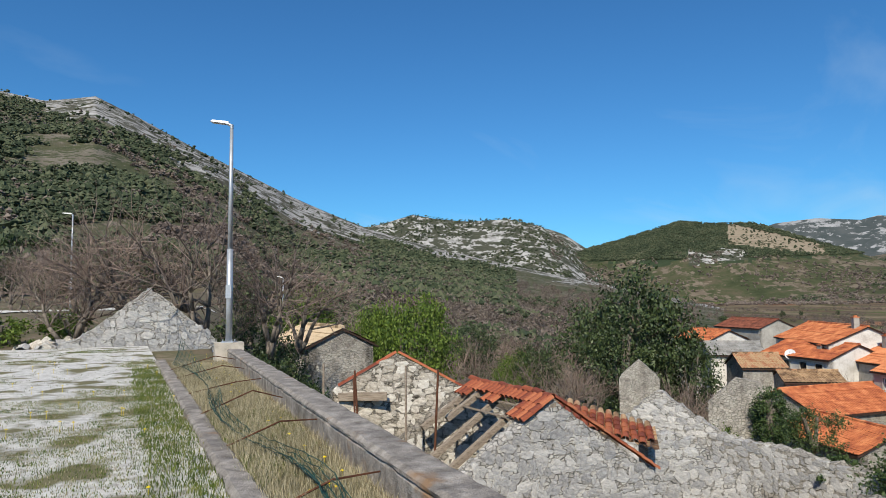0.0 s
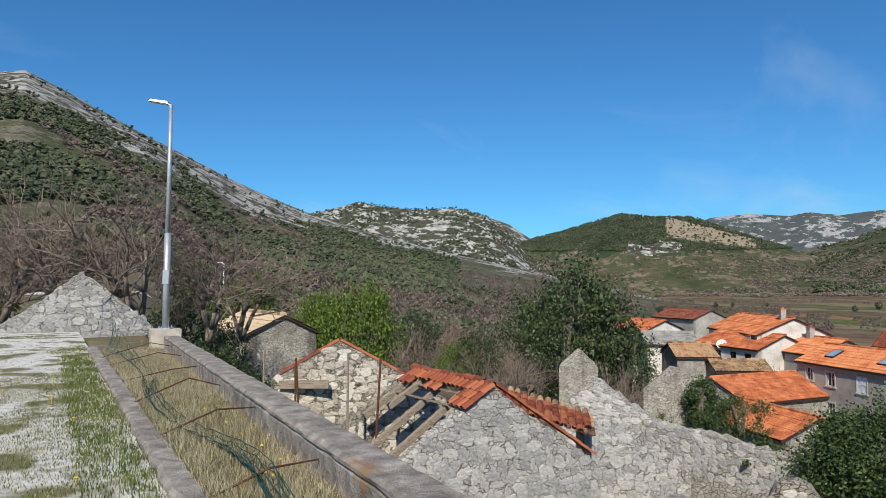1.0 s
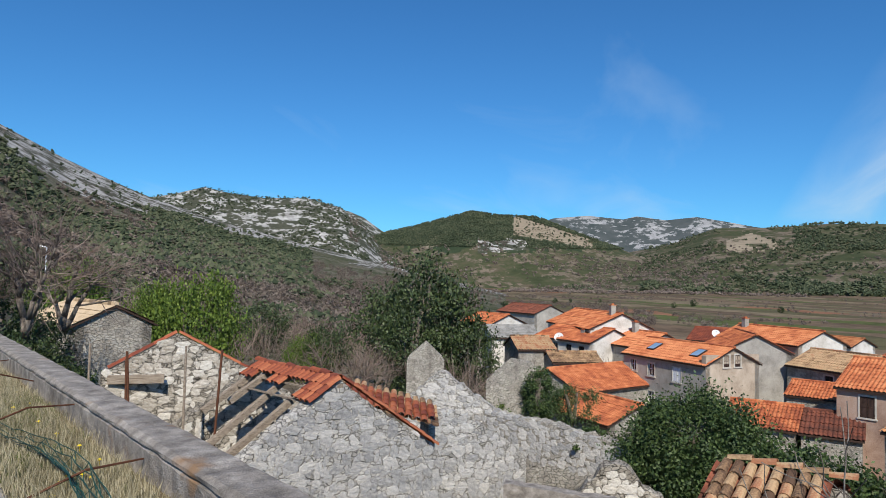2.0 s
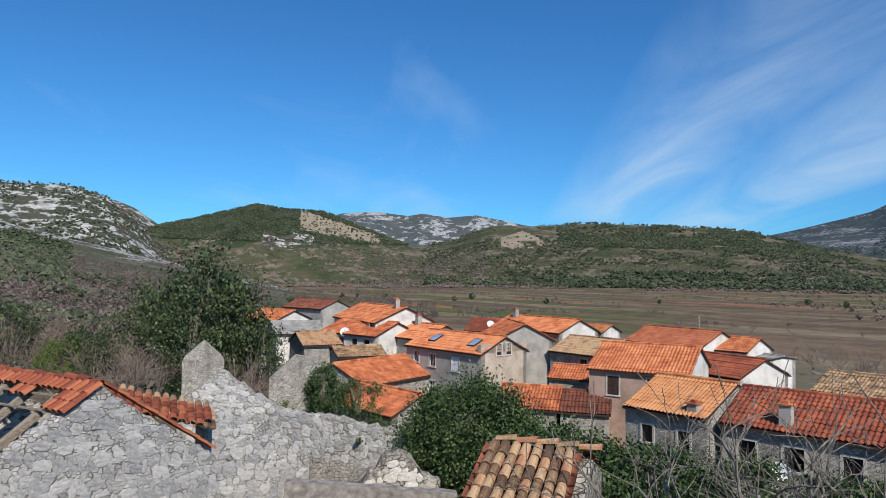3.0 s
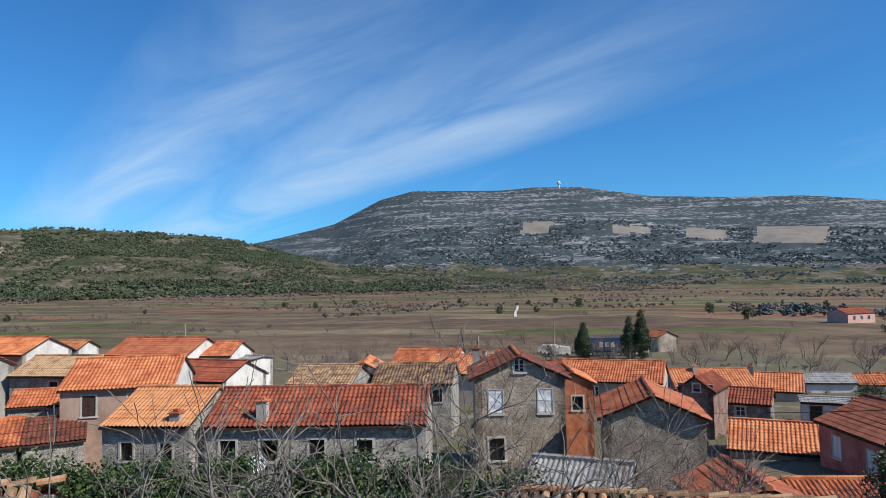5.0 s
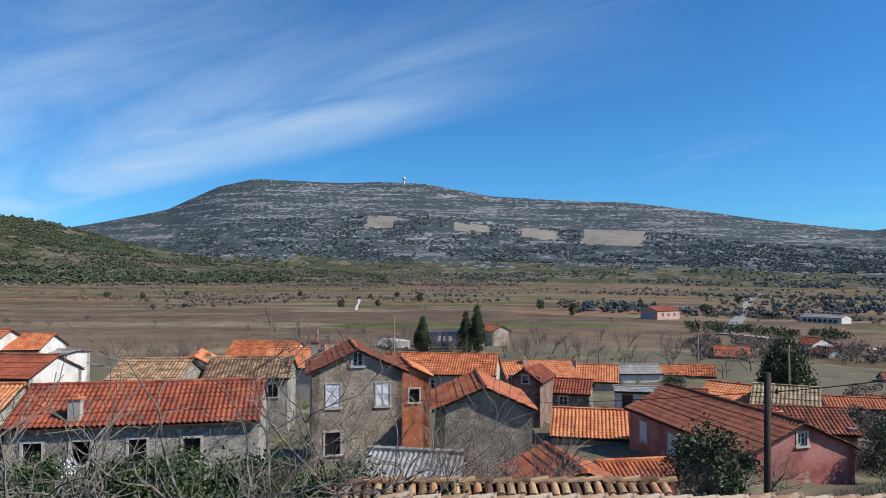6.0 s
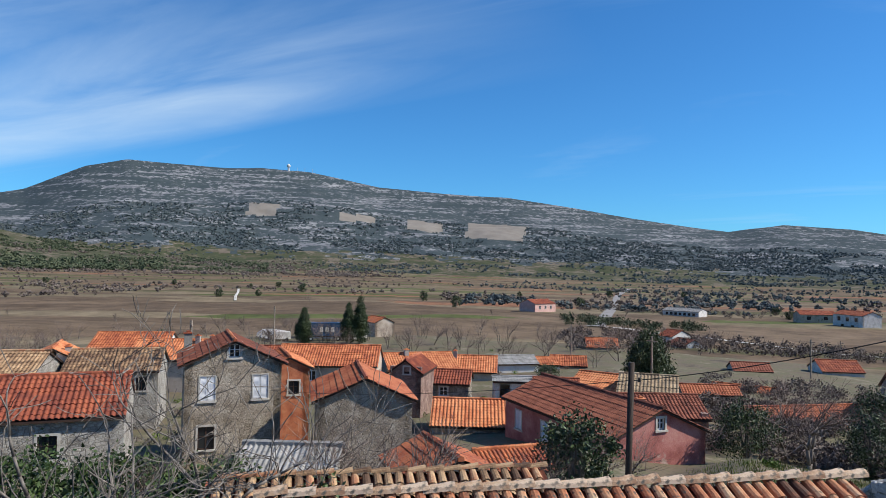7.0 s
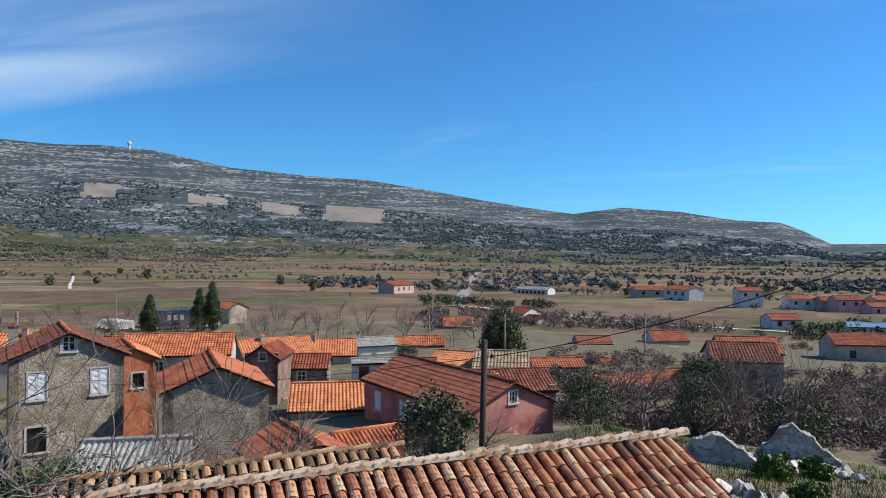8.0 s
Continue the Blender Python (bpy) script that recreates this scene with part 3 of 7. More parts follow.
class Geo:
    """Collects vertices and faces of one mesh."""

    def __init__(self):
        self.v, self.f = [], []

    def add(self, verts, faces):
        k = len(self.v)
        self.v += [tuple(p) for p in verts]
        self.f += [tuple(i + k for i in q) for q in faces]
        return self

    def box(self, x0, y0, z0, x1, y1, z1):
        return self.add([(x0, y0, z0), (x1, y0, z0), (x1, y1, z0), (x0, y1, z0), (x0, y0, z1), (x1, y0, z1), (x1, y1, z1), (x0, y1, z1)],
                        [(0, 3, 2, 1), (4, 5, 6, 7), (0, 1, 5, 4), (1, 2, 6, 5), (2, 3, 7, 6), (3, 0, 4, 7)])

    def beam(self, a, b, r0, r1=None, sides=6):
        a, b = Vector(a), Vector(b)
        d = (b - a).normalized()
        u = d.orthogonal().normalized()
        w = d.cross(u)
        r1 = r0 if r1 is None else r1
        vs = []
        for c, r in ((a, r0), (b, r1)):
            for k in range(sides):
                t = 2 * math.pi * k / sides
                vs.append(c + (u * math.cos(t) + w * math.sin(t)) * r)
        fs = [(k, (k + 1) % sides, sides + (k + 1) % sides, sides + k) for k in range(sides)]
        fs += [tuple(range(sides - 1, -1, -1)), tuple(range(sides, 2 * sides))]
        return self.add(vs, fs)

    def plank(self, a, b, wide, thick, up=(0, 0, 1)):
        a, b = Vector(a), Vector(b)
        d = (b - a).normalized()
        s = d.cross(Vector(up)).normalized() * wide / 2
        n = s.cross(d).normalized() * thick / 2
        vs = [a - s - n, a + s - n, a + s + n, a - s + n, b - s - n, b + s - n, b + s + n, b - s + n]
        return self.add(vs, [(0, 1, 2, 3), (7, 6, 5, 4), (0, 4, 5, 1), (1, 5, 6, 2), (2, 6, 7, 3), (3, 7, 4, 0)])

    def to(self, name, mat, parent=None, label="", smooth_faces=False):
        return part(name, self.v, self.f, mat, parent, label, smooth_faces)


def thing(name, x, y, z, turn=0.0, label="", category="", group="", kind=""):
    ob = new(name)
    ob.empty_display_size = 0.3
    ob.matrix_world = pose(x, y, z, 0, 0, turn)
    return tagged(ob, label, category, group, kind)

# ---------------------------------------------------------------- houses


def tile_sheet(length, run, drop, pitch, row, amp, step=0.03, bow=0.0):
    """One roof slope of barrel tiles: x along the ridge, y down the slope; every course lies on the one below."""
    cols = max(3, int(round(length / pitch)))
    xs, hs = [], []
    for c in range(cols):
        for k, h in ((0.0, 0.0), (0.16, 0.72), (0.36, 1.0), (0.56, 0.72), (0.72, 0.0), (0.86, -0.12)):
            xs.append(-length / 2 + (c + k) * length / cols)
            hs.append(h * amp)
    xs.append(length / 2), hs.append(0.0)
    slope = math.hypot(run, drop)
    rows = max(2, int(round(slope / row)))
    ny, nz = drop / slope, run / slope
    xs, hs = np.array(xs), np.array(hs)
    lines = []
    rnd = np.random.default_rng(int(length * 100 + run * 10))
    wob = fractal(xs * 0.7, xs * 0 + run, 3) * 0.05
    for k in range(rows):
        slip = rnd.normal(0, 0.008)
        for t, lift in ((k / rows, 0.0), ((k + 1) / rows + 0.02 / slope, step)):
            sag = -math.sin(math.pi * t) * 0.02 - bow * math.sin(math.pi * t)
            h = hs + lift + sag + wob + slip
            lines.append(np.stack([xs, t * run + h * ny, -t * drop + h * nz], -1))
    n = len(xs)
    verts = np.concatenate(lines).tolist()
    i = (np.arange(len(lines) - 1)[:, None] * n + np.arange(n - 1)[None, :]).ravel()
    return verts, np.stack([i, i + n, i + n + 1, i + 1], -1).tolist()


def ridge_caps(length, r=0.13, pitch=0.42):
    g = Geo()
    n = max(2, int(length / pitch))
    for k in range(n):
        x0, x1 = -length / 2 + k * length / n, -length / 2 + (k + 1) * length / n + 0.03
        vs = []
        for x, rr in ((x0, r * 0.88), (x1, r * 1.06)):
            for a in (-0.15, 0.2, 0.5, 0.8, 1.15):
                vs.append((x, rr * math.cos(math.pi * a), rr * math.sin(math.pi * a) - 0.02))
        g.add(vs, [(i, i + 1, 6 + i, 5 + i) for i in range(4)] + [(9, 8, 7, 6, 5), (0, 1, 2, 3, 4)])
    return g


def wall_panel(length, z0, z1, holes, thick):
    """An upright wall along x, its outer face at y = 0 and its body behind (y > 0), with openings (centre, bottom, width, height)."""
    xs = sorted({-length / 2, length / 2, *[c + s * w / 2 for c, _, w, _ in holes for s in (-1, 1)]})
    zs = sorted({z0, z1, *[b for _, b, _, _ in holes], *[b + h for _, b, _, h in holes]})
    g = Geo()

    def hole(x, z):
        return any(abs(x - c) < w / 2 and b < z < b + h for c, b, w, h in holes)

    nx, nz = len(xs) - 1, len(zs) - 1
    solid = [[not hole((xs[i] + xs[i + 1]) / 2, (zs[k] + zs[k + 1]) / 2) for k in range(nz)] for i in range(nx)]
    for i in range(nx):
        for k in range(nz):
            if not solid[i][k]:
                continue
            a, b, c, d = xs[i], xs[i + 1], zs[k], zs[k + 1]
            g.add([(a, 0, c), (b, 0, c), (b, 0, d), (a, 0, d)], [(0, 1, 2, 3)])
            g.add([(a, thick, c), (b, thick, c), (b, thick, d), (a, thick, d)], [(3, 2, 1, 0)])
            for di, dk, q in ((-1, 0, [(a, 0, c), (a, 0, d), (a, thick, d), (a, thick, c)]), (1, 0, [(b, 0, c), (b, thick, c), (b, thick, d), (b, 0, d)]),
                              (0, -1, [(a, 0, c), (a, thick, c), (b, thick, c), (b, 0, c)]), (0, 1, [(a, 0, d), (b, 0, d), (b, thick, d), (a, thick, d)])):
                ii, kk = i + di, k + dk
                if not (0 <= ii < nx and 0 <= kk < nz) or not solid[ii][kk]:
                    g.add(q, [(0, 1, 2, 3)])
    return g


def gable_panel(half, z0, z1, thick, hole=None):
    """The triangle over a gable wall; hole: (bottom, width, height) of a loft window in its middle."""
    g = Geo()

    def prism(poly):
        n = len(poly)
        g.add([(x, 0, z) for x, z in poly] + [(x, thick, z) for x, z in poly],
              [tuple(range(n)), tuple(range(2 * n - 1, n - 1, -1))] + [(i, n + i, n + (i + 1) % n, (i + 1) % n) for i in range(n)])

    edge = lambda x: z1 - (z1 - z0) * abs(x) / half
    if not hole:
        prism([(-half, z0), (half, z0), (0, z1)])
    else:
        b, w, h = hole
        prism([(-half, z0), (-w / 2, z0), (-w / 2, edge(w / 2))])
        prism([(w / 2, z0), (half, z0), (w / 2, edge(w / 2))])
        prism([(-w / 2, z0), (w / 2, z0), (w / 2, b), (-w / 2, b)])
        prism([(-w / 2, b + h), (w / 2, b + h), (w / 2, edge(w / 2)), (0, z1), (-w / 2, edge(w / 2))])
    return g


def window(parent, place, w, h, style="dark", surround=M_FRAME):
    """A window in an opening; local x along the wall, y into it, z up from the sill. style: dark, white, shutters, boards, hole."""
    g = Geo()
    s = 0.11 if style != "shutters" else 0.06
    g.box(-w / 2 - s, -0.03, 0, -w / 2, 0.16, h), g.box(w / 2, -0.03, 0, w / 2 + s, 0.16, h)
    g.box(-w / 2 - s, -0.03, h, w / 2 + s, 0.16, h + s), g.box(-w / 2 - s - 0.05, -0.08, -0.10, w / 2 + s + 0.05, 0.16, 0)
    win = g.to("window", surround, parent)
    win.matrix_local = place
    if style == "hole":
        return win
    if style in ("shutters", "brown"):
        mat = M_SHUT if style == "shutters" else M_DARKWOOD
        for side in (-1, 1):
            q = Geo()
            x0, x1 = (-w / 2 + 0.01, -0.01) if side < 0 else (0.01, w / 2 - 0.01)
            q.box(x0, 0.0, 0.02, x0 + 0.06, 0.05, h - 0.02), q.box(x1 - 0.06, 0.0, 0.02, x1, 0.05, h - 0.02)
            q.box(x0, 0.0, 0.02, x1, 0.05, 0.1), q.box(x0, 0.0, h - 0.1, x1, 0.05, h - 0.02), q.box(x0, 0, h / 2 - 0.04, x1, 0.05, h / 2 + 0.04)
            q.box(x0 + 0.02, 0.03, 0.05, x1 - 0.02, 0.042, h - 0.05)
            z = 0.12
            while z < h - 0.14:
                q.add([(x0 + 0.05, 0.004, z), (x1 - 0.05, 0.004, z), (x1 - 0.05, 0.029, z + 0.055), (x0 + 0.05, 0.029, z + 0.055)], [(0, 1, 2, 3)])
                z += 0.065
            q.to("shutter", mat, win, "white louvred shutter" if mat == M_SHUT else "closed dark brown shutter")
    else:
        fr = M_SHUT if style == "white" else M_DARKWOOD
        q = Geo()
        q.box(-w / 2, 0.10, 0, -w / 2 + 0.06, 0.15, h), q.box(w / 2 - 0.06, 0.10, 0, w / 2, 0.15, h), q.box(-0.035, 0.10, 0, 0.035, 0.15, h)
        q.box(-w / 2, 0.10, 0, w / 2, 0.15, 0.06), q.box(-w / 2, 0.10, h - 0.06, w / 2, 0.15, h), q.box(-w / 2, 0.105, h * 0.55, w / 2, 0.145, h * 0.55 + 0.03)
        q.to("frame", fr, win)
        Geo().add([(-w / 2, 0.13, 0), (w / 2, 0.13, 0), (w / 2, 0.13, h), (-w / 2, 0.13, h)], [(0, 1, 2, 3)]).to("pane", M_GLASS, win)
    return win


def chimney(parent, x, y, z, h=0.9, w=0.5, mat=M_GREY):
    c = Geo().box(x - w / 2, y - w / 2, z - 0.8, x + w / 2, y + w / 2, z + h).to("chimney", mat, parent)
    Geo().box(x - w / 2 - 0.06, y - w / 2 - 0.06, z + h, x + w / 2 + 0.06, y + w / 2 + 0.06, z + h + 0.07).box(x - w / 4, y - w / 4, z + h + 0.07, x + w / 4, y + w / 4, z + h + 0.2).to("cap", M_TILE, c)


def house(label, a, b, zr, half, ze, wall=M_STONE, roof=M_TILE, front=(), gable_a=(), gable_b=(), loft_a=None, loft_b=None, pitch=0.21, caps=None,
          chimneys=(), gable_mat=None, overhang=0.25, skylights=(), base=None, name="house", front_mat=None, amp=0.055, row=0.36, verge=0.18, min_len=0.0, category="house"):
    """A gabled house. a, b: the ridge's ends in plan; zr, ze: heights of ridge and eaves; half: from ridge to eaves. Openings are
    (place along the wall, top below the eaves, width, height, style), front on the side towards the terrace."""
    a, b = Vector((*a, 0)), Vector((*b, 0))
    u = (b - a).normalized()
    if (b - a).length < min_len:
        b = a + u * min_len
    mid, length = (a + b) / 2, (b - a).length
    if mid.length > 55:
        pitch, row = max(pitch, 0.26), max(row, 0.42)
    edge, ze = half, ze + (zr - ze) * overhang / half     # the height given is that of the roof's lower edge
    half = edge - overhang
    turn = math.degrees(math.atan2(u.y, u.x))
    n = Vector((-u.y, u.x, 0))
    fs = -1 if n.dot(mid) > 0 else 1           # which side of the ridge looks to the terrace
    z0 = min(ground_z(*(mid + u * dx + n * dy).xy) for dx in (-length / 2, length / 2) for dy in (-half, half)) - 0.4 if base is None else base
    ob = thing(name, mid.x, mid.y, z0, turn, label, category)
    zr, ze = zr - z0, ze - z0
    th = 0.45
    frame_front = pose(0, fs * half, 0, 0, 0, 0 if fs < 0 else 180)
    frame_back = pose(0, -fs * half, 0, 0, 0, 180 if fs < 0 else 0)
    gm = gable_mat or wall

    def put(panel, m, mat, label=""):
        q = Geo().add([m @ Vector(v) for v in panel.v], panel.f)
        return q.to("wall", mat, ob, label)

    sgn = 1 if fs < 0 else -1
    holes = [(sgn * c, ze - top - h, w, h) for c, top, w, h, _ in front]
    put(wall_panel(length, 0, ze, holes, th), frame_front, front_mat or wall)
    for (c, top, w, h, style) in front:
        window(ob, frame_front @ pose(sgn * c, 0, ze - top - h), w, h, style)
    put(wall_panel(length, 0, ze, [], th), frame_back, wall)
    for end, ops, loft in ((-1, gable_a, loft_a), (1, gable_b, loft_b)):
        m = pose(end * (length / 2), 0, 0, 0, 0, 90 if end > 0 else -90)
        s2 = 1
        put(wall_panel(2 * half - 0.004, 0, ze, [(c, ze - top - h, w, h) for c, top, w, h, _ in ops], th), m, gm)
        put(gable_panel(half, ze, zr, th, (loft[0] + ze, loft[1], loft[2]) if loft else None), m, gm)
        for c, top, w, h, style in ops:
            window(ob, m @ pose(c, 0, ze - top - h), w, h, style)
        if loft:
            window(ob, m @ pose(0, 0, ze + loft[0]), loft[1], loft[2], loft[3])
    drop = (zr - ze) * edge / half
    for side in (fs, -fs):
        fine = side == fs
        v, f = tile_sheet(length + 2 * verge, half + overhang, drop, pitch if fine else pitch * 2, row if fine else 0.6, amp)
        if side > 0:
            v = [(x, y, z + zr + 0.05) for x, y, z in v]
        else:
            v = [(-x, -y, z + zr + 0.05) for x, y, z in v]
        sl = part("roof", v, f, roof, ob)
        k = Geo()
        k.add([(-length / 2 - verge * .8, 0, zr - 0.01), (length / 2 + verge * .8, 0, zr - 0.01), (length / 2 + verge * .8, side * (half + overhang), zr - drop - 0.01), (-length / 2 - verge * .8, side * (half + overhang), zr - drop - 0.01),
               (-length / 2 - verge * .8, 0, zr - 0.10), (length / 2 + verge * .8, 0, zr - 0.10), (length / 2 + verge * .8, side * (half + overhang), zr - drop - 0.10), (-length / 2 - verge * .8, side * (half + overhang), zr - drop - 0.10)],
              [(0, 1, 2, 3), (7, 6, 5, 4), (0, 4, 5, 1), (1, 5, 6, 2), (2, 6, 7, 3), (3, 7, 4, 0)])
        k.to("roof_deck", M_DARKWOOD, ob)
        if fine:
            for sx, sy in skylights:
                t = sy / half
                c = Vector((sx, side * sy, zr - (zr - ze) * t + 0.14))
                sk = Geo().box(-0.45, -0.6, -0.06, 0.45, 0.6, 0.05).to("skylight", M_DARKWOOD, ob)
                sk.matrix_local = Matrix.Translation(c) @ pose(0, 0, 0, -side * math.degrees(math.atan2(zr - ze, half)))
                Geo().box(-0.38, -0.53, 0.05, 0.38, 0.53, 0.06).to("pane", M_BLUEROOF, sk)
    cp = ridge_caps(length + 2 * verge)
    Geo().add([(x, y, z + zr + 0.08) for x, y, z in cp.v], cp.f).to("ridge_tiles", caps or roof, ob)
    for cx, cy, ch in chimneys:
        chimney(ob, cx, fs * cy, zr - (zr - ze) * abs(cy) / half, ch)
    return ob
W2 = lambda n, top, w, h, style, span: [((i - (n - 1) / 2) * span, top, w, h, style) for i in range(n)]
house("low stone house under weathered stone-slab roof", (-5.5, 37.6), (-8.9, 43.7), 0.05, 2.1, -0.95, M_STONE, M_SLAB, front=[(0.6, 0.2, 0.8, 1.7, "hole")], gable_mat=M_STONE, pitch=0.3, amp=0.03)
house("small orange-roofed house with a white gable", (32.6, 89.8), (34.3, 83.1), -2.52, 3.0, -3.76, M_WHITE, M_TILE, pitch=0.3)
house("brown-roofed house half hidden by bare trees", (47.7, 113.9), (49.9, 103.0), -1.94, 3.4, -3.35, M_GREY, M_TILE_BROWN, pitch=0.35)
house("white cottage under a grey slab roof", (27.8, 73.6), (33.0, 72.8), -3.27, 2.8, -4.45, M_WHITE, M_ASB, front=[(1.2, 0.4, 0.7, 0.9, "dark")], pitch=0.3, amp=0.03)
house("stone shed under a weathered slab roof", (26.9, 64.3), (30.6, 63.9), -3.73, 2.7, -4.85, M_STONE, M_TILE_OLD, pitch=0.3)
house("tall white house with an orange tiled roof", (39.9, 75.5), (38.5, 62.8), -1.31, 3.7, -2.95, M_WHITE, M_TILE, pitch=0.28, chimneys=[(5.0, 0.4, 1.0)], gable_mat=M_WHITE)
house("white house wing with dark windows under orange tiles", (35.0, 70.5), (36.8, 61.6), -2.83, 3.2, -4.17, M_WHITE, M_TILE, front=[(-3.2, 0.5, 0.9, 1.3, "dark"), (-1.0, 0.5, 0.9, 1.3, "dark"), (1.2, 0.5, 0.9, 1.3, "dark"), (3.2, 0.5, 0.9, 1.5, "dark")], gable_b=[(0.8, 0.9, 0.6, 1.0, "dark")], chimneys=[(1.5, 1.2, 0.3)])
house("stone barn under weathered pale tiles", (29.2, 60.8), (33.9, 60.2), -4.95, 2.0, -5.78, M_STONE, M_TILE_OLD, pitch=0.28)
house("long low house with a bright orange tiled roof", (25.4, 52.7), (36.1, 56.7), -5.48, 3.65, -7.01, M_STONE, M_TILE, pitch=0.22)
house("stone house with orange tiles and a rubble gable", (23.6, 44.9), (24.5, 37.8), -5.78, 2.6, -6.95, M_STONE, M_TILE, pitch=0.24)
house("rendered house with two skylights in orange tiles", (37.3, 56.2), (38.5, 46.3), -3.18, 3.1, -4.55, M_GREY, M_TILE, front=[(-3.6, 0.5, 0.75, 1.0, "white"), (-1.3, 0.6, 0.85, 1.1, "white"), (1.8, 0.6, 0.95, 1.2, "shutters"), (-1.3, 3.0, 0.8, 1.0, "white")],
      gable_b=[(-0.7, -0.7, 0.6, 0.95, "brown"), (0.5, -0.7, 0.6, 0.95, "brown")], skylights=[(-2.4, 1.5), (2.9, 1.6)], gable_mat=M_BEIGE, front_mat=M_GREY)
house("house wing under orange tiles", (39.6, 62.8), (40.0, 57.5), -2.96, 3.2, -4.32, M_GREY, M_TILE, chimneys=[(-1.5, 0.3, 1.0)])
house("grey rendered house with a tall blank gable", (44.6, 50.6), (48.6, 58.0), -2.51, 3.1, -4.1, M_GREY, M_TILE, gable_mat=M_GREY)
house("two-storey beige house with white windows and orange tiles", (52.3, 61.8), (52.4, 51.0), -2.23, 3.1, -3.55, M_BEIGE, M_TILE, front=[(1.6, 0.9, 0.9, 1.2, "white"), (3.7, 0.9, 0.9, 1.2, "white"), (1.6, 3.6, 0.9, 1.2, "white"), (3.7, 3.6, 0.9, 1.2, "white")], gable_mat=M_WHITE, chimneys=[(-4, 0.5, 0.9)])
house("low house with a yellowish tiled roof", (68.0, 67.0), (68.7, 61.2), -3.81, 2.3, -4.75, M_WHITE, M_TILE_OCHRE, pitch=0.3)
house("stone house under weathered pale tiles", (49.4, 49.2), (49.8, 43.0), -3.62, 3.2, -4.98, M_STONE, M_TILE_OLD, front=[(1.0, 0.5, 0.8, 1.1, "dark")])
house("faded rose house with closed brown shutters", (41.7, 37.8), (44.6, 31.3), -3.03, 3.9, -4.75, M_ROSE, M_TILE, front=[(-1.75, 0.5, 0.85, 1.35, "brown"), (1.15, 0.5, 0.85, 1.35, "brown"), (1.2, 3.3, 0.9, 1.2, "dark")], gable_mat=M_WHITE, amp=0.06)
house("small outbuilding with a fresh orange roof", (43.7, 45.4), (45.6, 42.2), -5.70, 2.3, -6.68, M_STONE, M_TILE)
house("low outbuilding with orange tiles beside a courtyard", (34.6, 41.6), (37.3, 38.2), -6.34, 3.0, -7.60, M_STONE, M_TILE, pitch=0.26)
house("low lean-to under dark old tiles", (37.4, 38.0), (39.6, 35.4), -6.5, 2.6, -7.7, M_STONE, M_TILE_BROWN, pitch=0.26)
house("house with a red tiled roof and satellite dish", (55.6, 73.4), (58.8, 68.7), -3.36, 3.4, -4.79, M_GREY, M_TILE_RED, pitch=0.3)
house("long house under old red tiles with a white gable", (66.4, 53.7), (66.0, 43.6), -3.31, 3.6, -4.95, M_GREY, M_TILE_RED, gable_mat=M_WHITE, gable_b=[(0.0, 0.2, 0.7, 1.0, "dark")], pitch=0.3)
house("white annex with orange tiles", (67.5, 46.5), (68.0, 40.5), -3.9, 3.0, -5.2, M_WHITE, M_TILE, front=[(1.5, 0.4, 0.8, 1.0, "dark")], pitch=0.3)
house("rubble stone house with small framed windows and ochre tiles", (31.55, 24.8), (32.05, 20.35), -3.35, 3.3, -4.75, M_STONE, M_TILE_OCHRE, front=[(-0.95, 0.85, 0.62, 0.85, "dark"), (1.05, 0.85, 0.62, 0.85, "dark")], verge=0.05, amp=0.06, chimneys=[(1.4, 2.7, 0.35)])
house("long rubble stone house under red tiles", (32.6, 20.3), (34.9, 9.9), -3.5, 3.2, -4.88, M_STONE, M_TILE_RED, front=[(-4.2, 0.75, 0.75, 0.95, "dark"), (-2.2, 0.75, 0.85, 1.0, "hole"), (0.1, 0.75, 0.75, 1.0, "dark"), (2.4, 0.8, 0.75, 1.0, "dark"), (-3.2, 2.7, 0.9, 1.1, "hole")], verge=0.08, amp=0.06, pitch=0.235, chimneys=[(-2.6, 2.6, 0.9)])
house("house with orange tiles and a white gable", (55.4, 38.5), (54.7, 32.2), -4.52, 3.3, -5.96, M_GREY, M_TILE_RED, gable_mat=M_WHITE)
house("small white house with a flat-looking roof", (69.0, 41.5), (68.3, 38.2), -5.5, 2.0, -5.75, M_WHITE, M_ASB, pitch=0.3, amp=0.03)
house("tall rubble stone house with white louvred shutters", (41.5, 6.1), (47.5, 7.5), -2.6, 3.05, -4.0, M_STONE_TAN, M_TILE_BROWN, gable_a=[(-1.45, 0.75, 0.85, 1.4, "shutters"), (1.5, 0.75, 0.85, 1.4, "shutters"), (-1.45, 3.6, 0.9, 1.3, "dark")], loft_a=(0.28, 0.62, 0.8, "white"), caps=M_TILE, chimneys=[(4.6, 2.4, 0.9)], verge=0.3, overhang=0.35)
house("raw brick house with orange tiles", (47.5, 3.4), (52.5, 4.4), -4.3, 1.6, -5.1, M_BRICK, M_TILE, gable_a=[(0.3, 0.9, 0.7, 0.9, "dark")])
house("house with a bright orange roof near the valley road", (93.9, 30.8), (93.7, 21.7), -6.88, 3.8, -8.49, M_WHITE, M_TILE, pitch=0.34)
house("long house with orange roof and chimney", (84.5, 23.2), (83.8, 13.6), -6.82, 4.4, -8.7, M_BEIGE, M_TILE, pitch=0.32, chimneys=[(2.0, 0.8, 0.9), (3.6, 0.6, 0.8)])
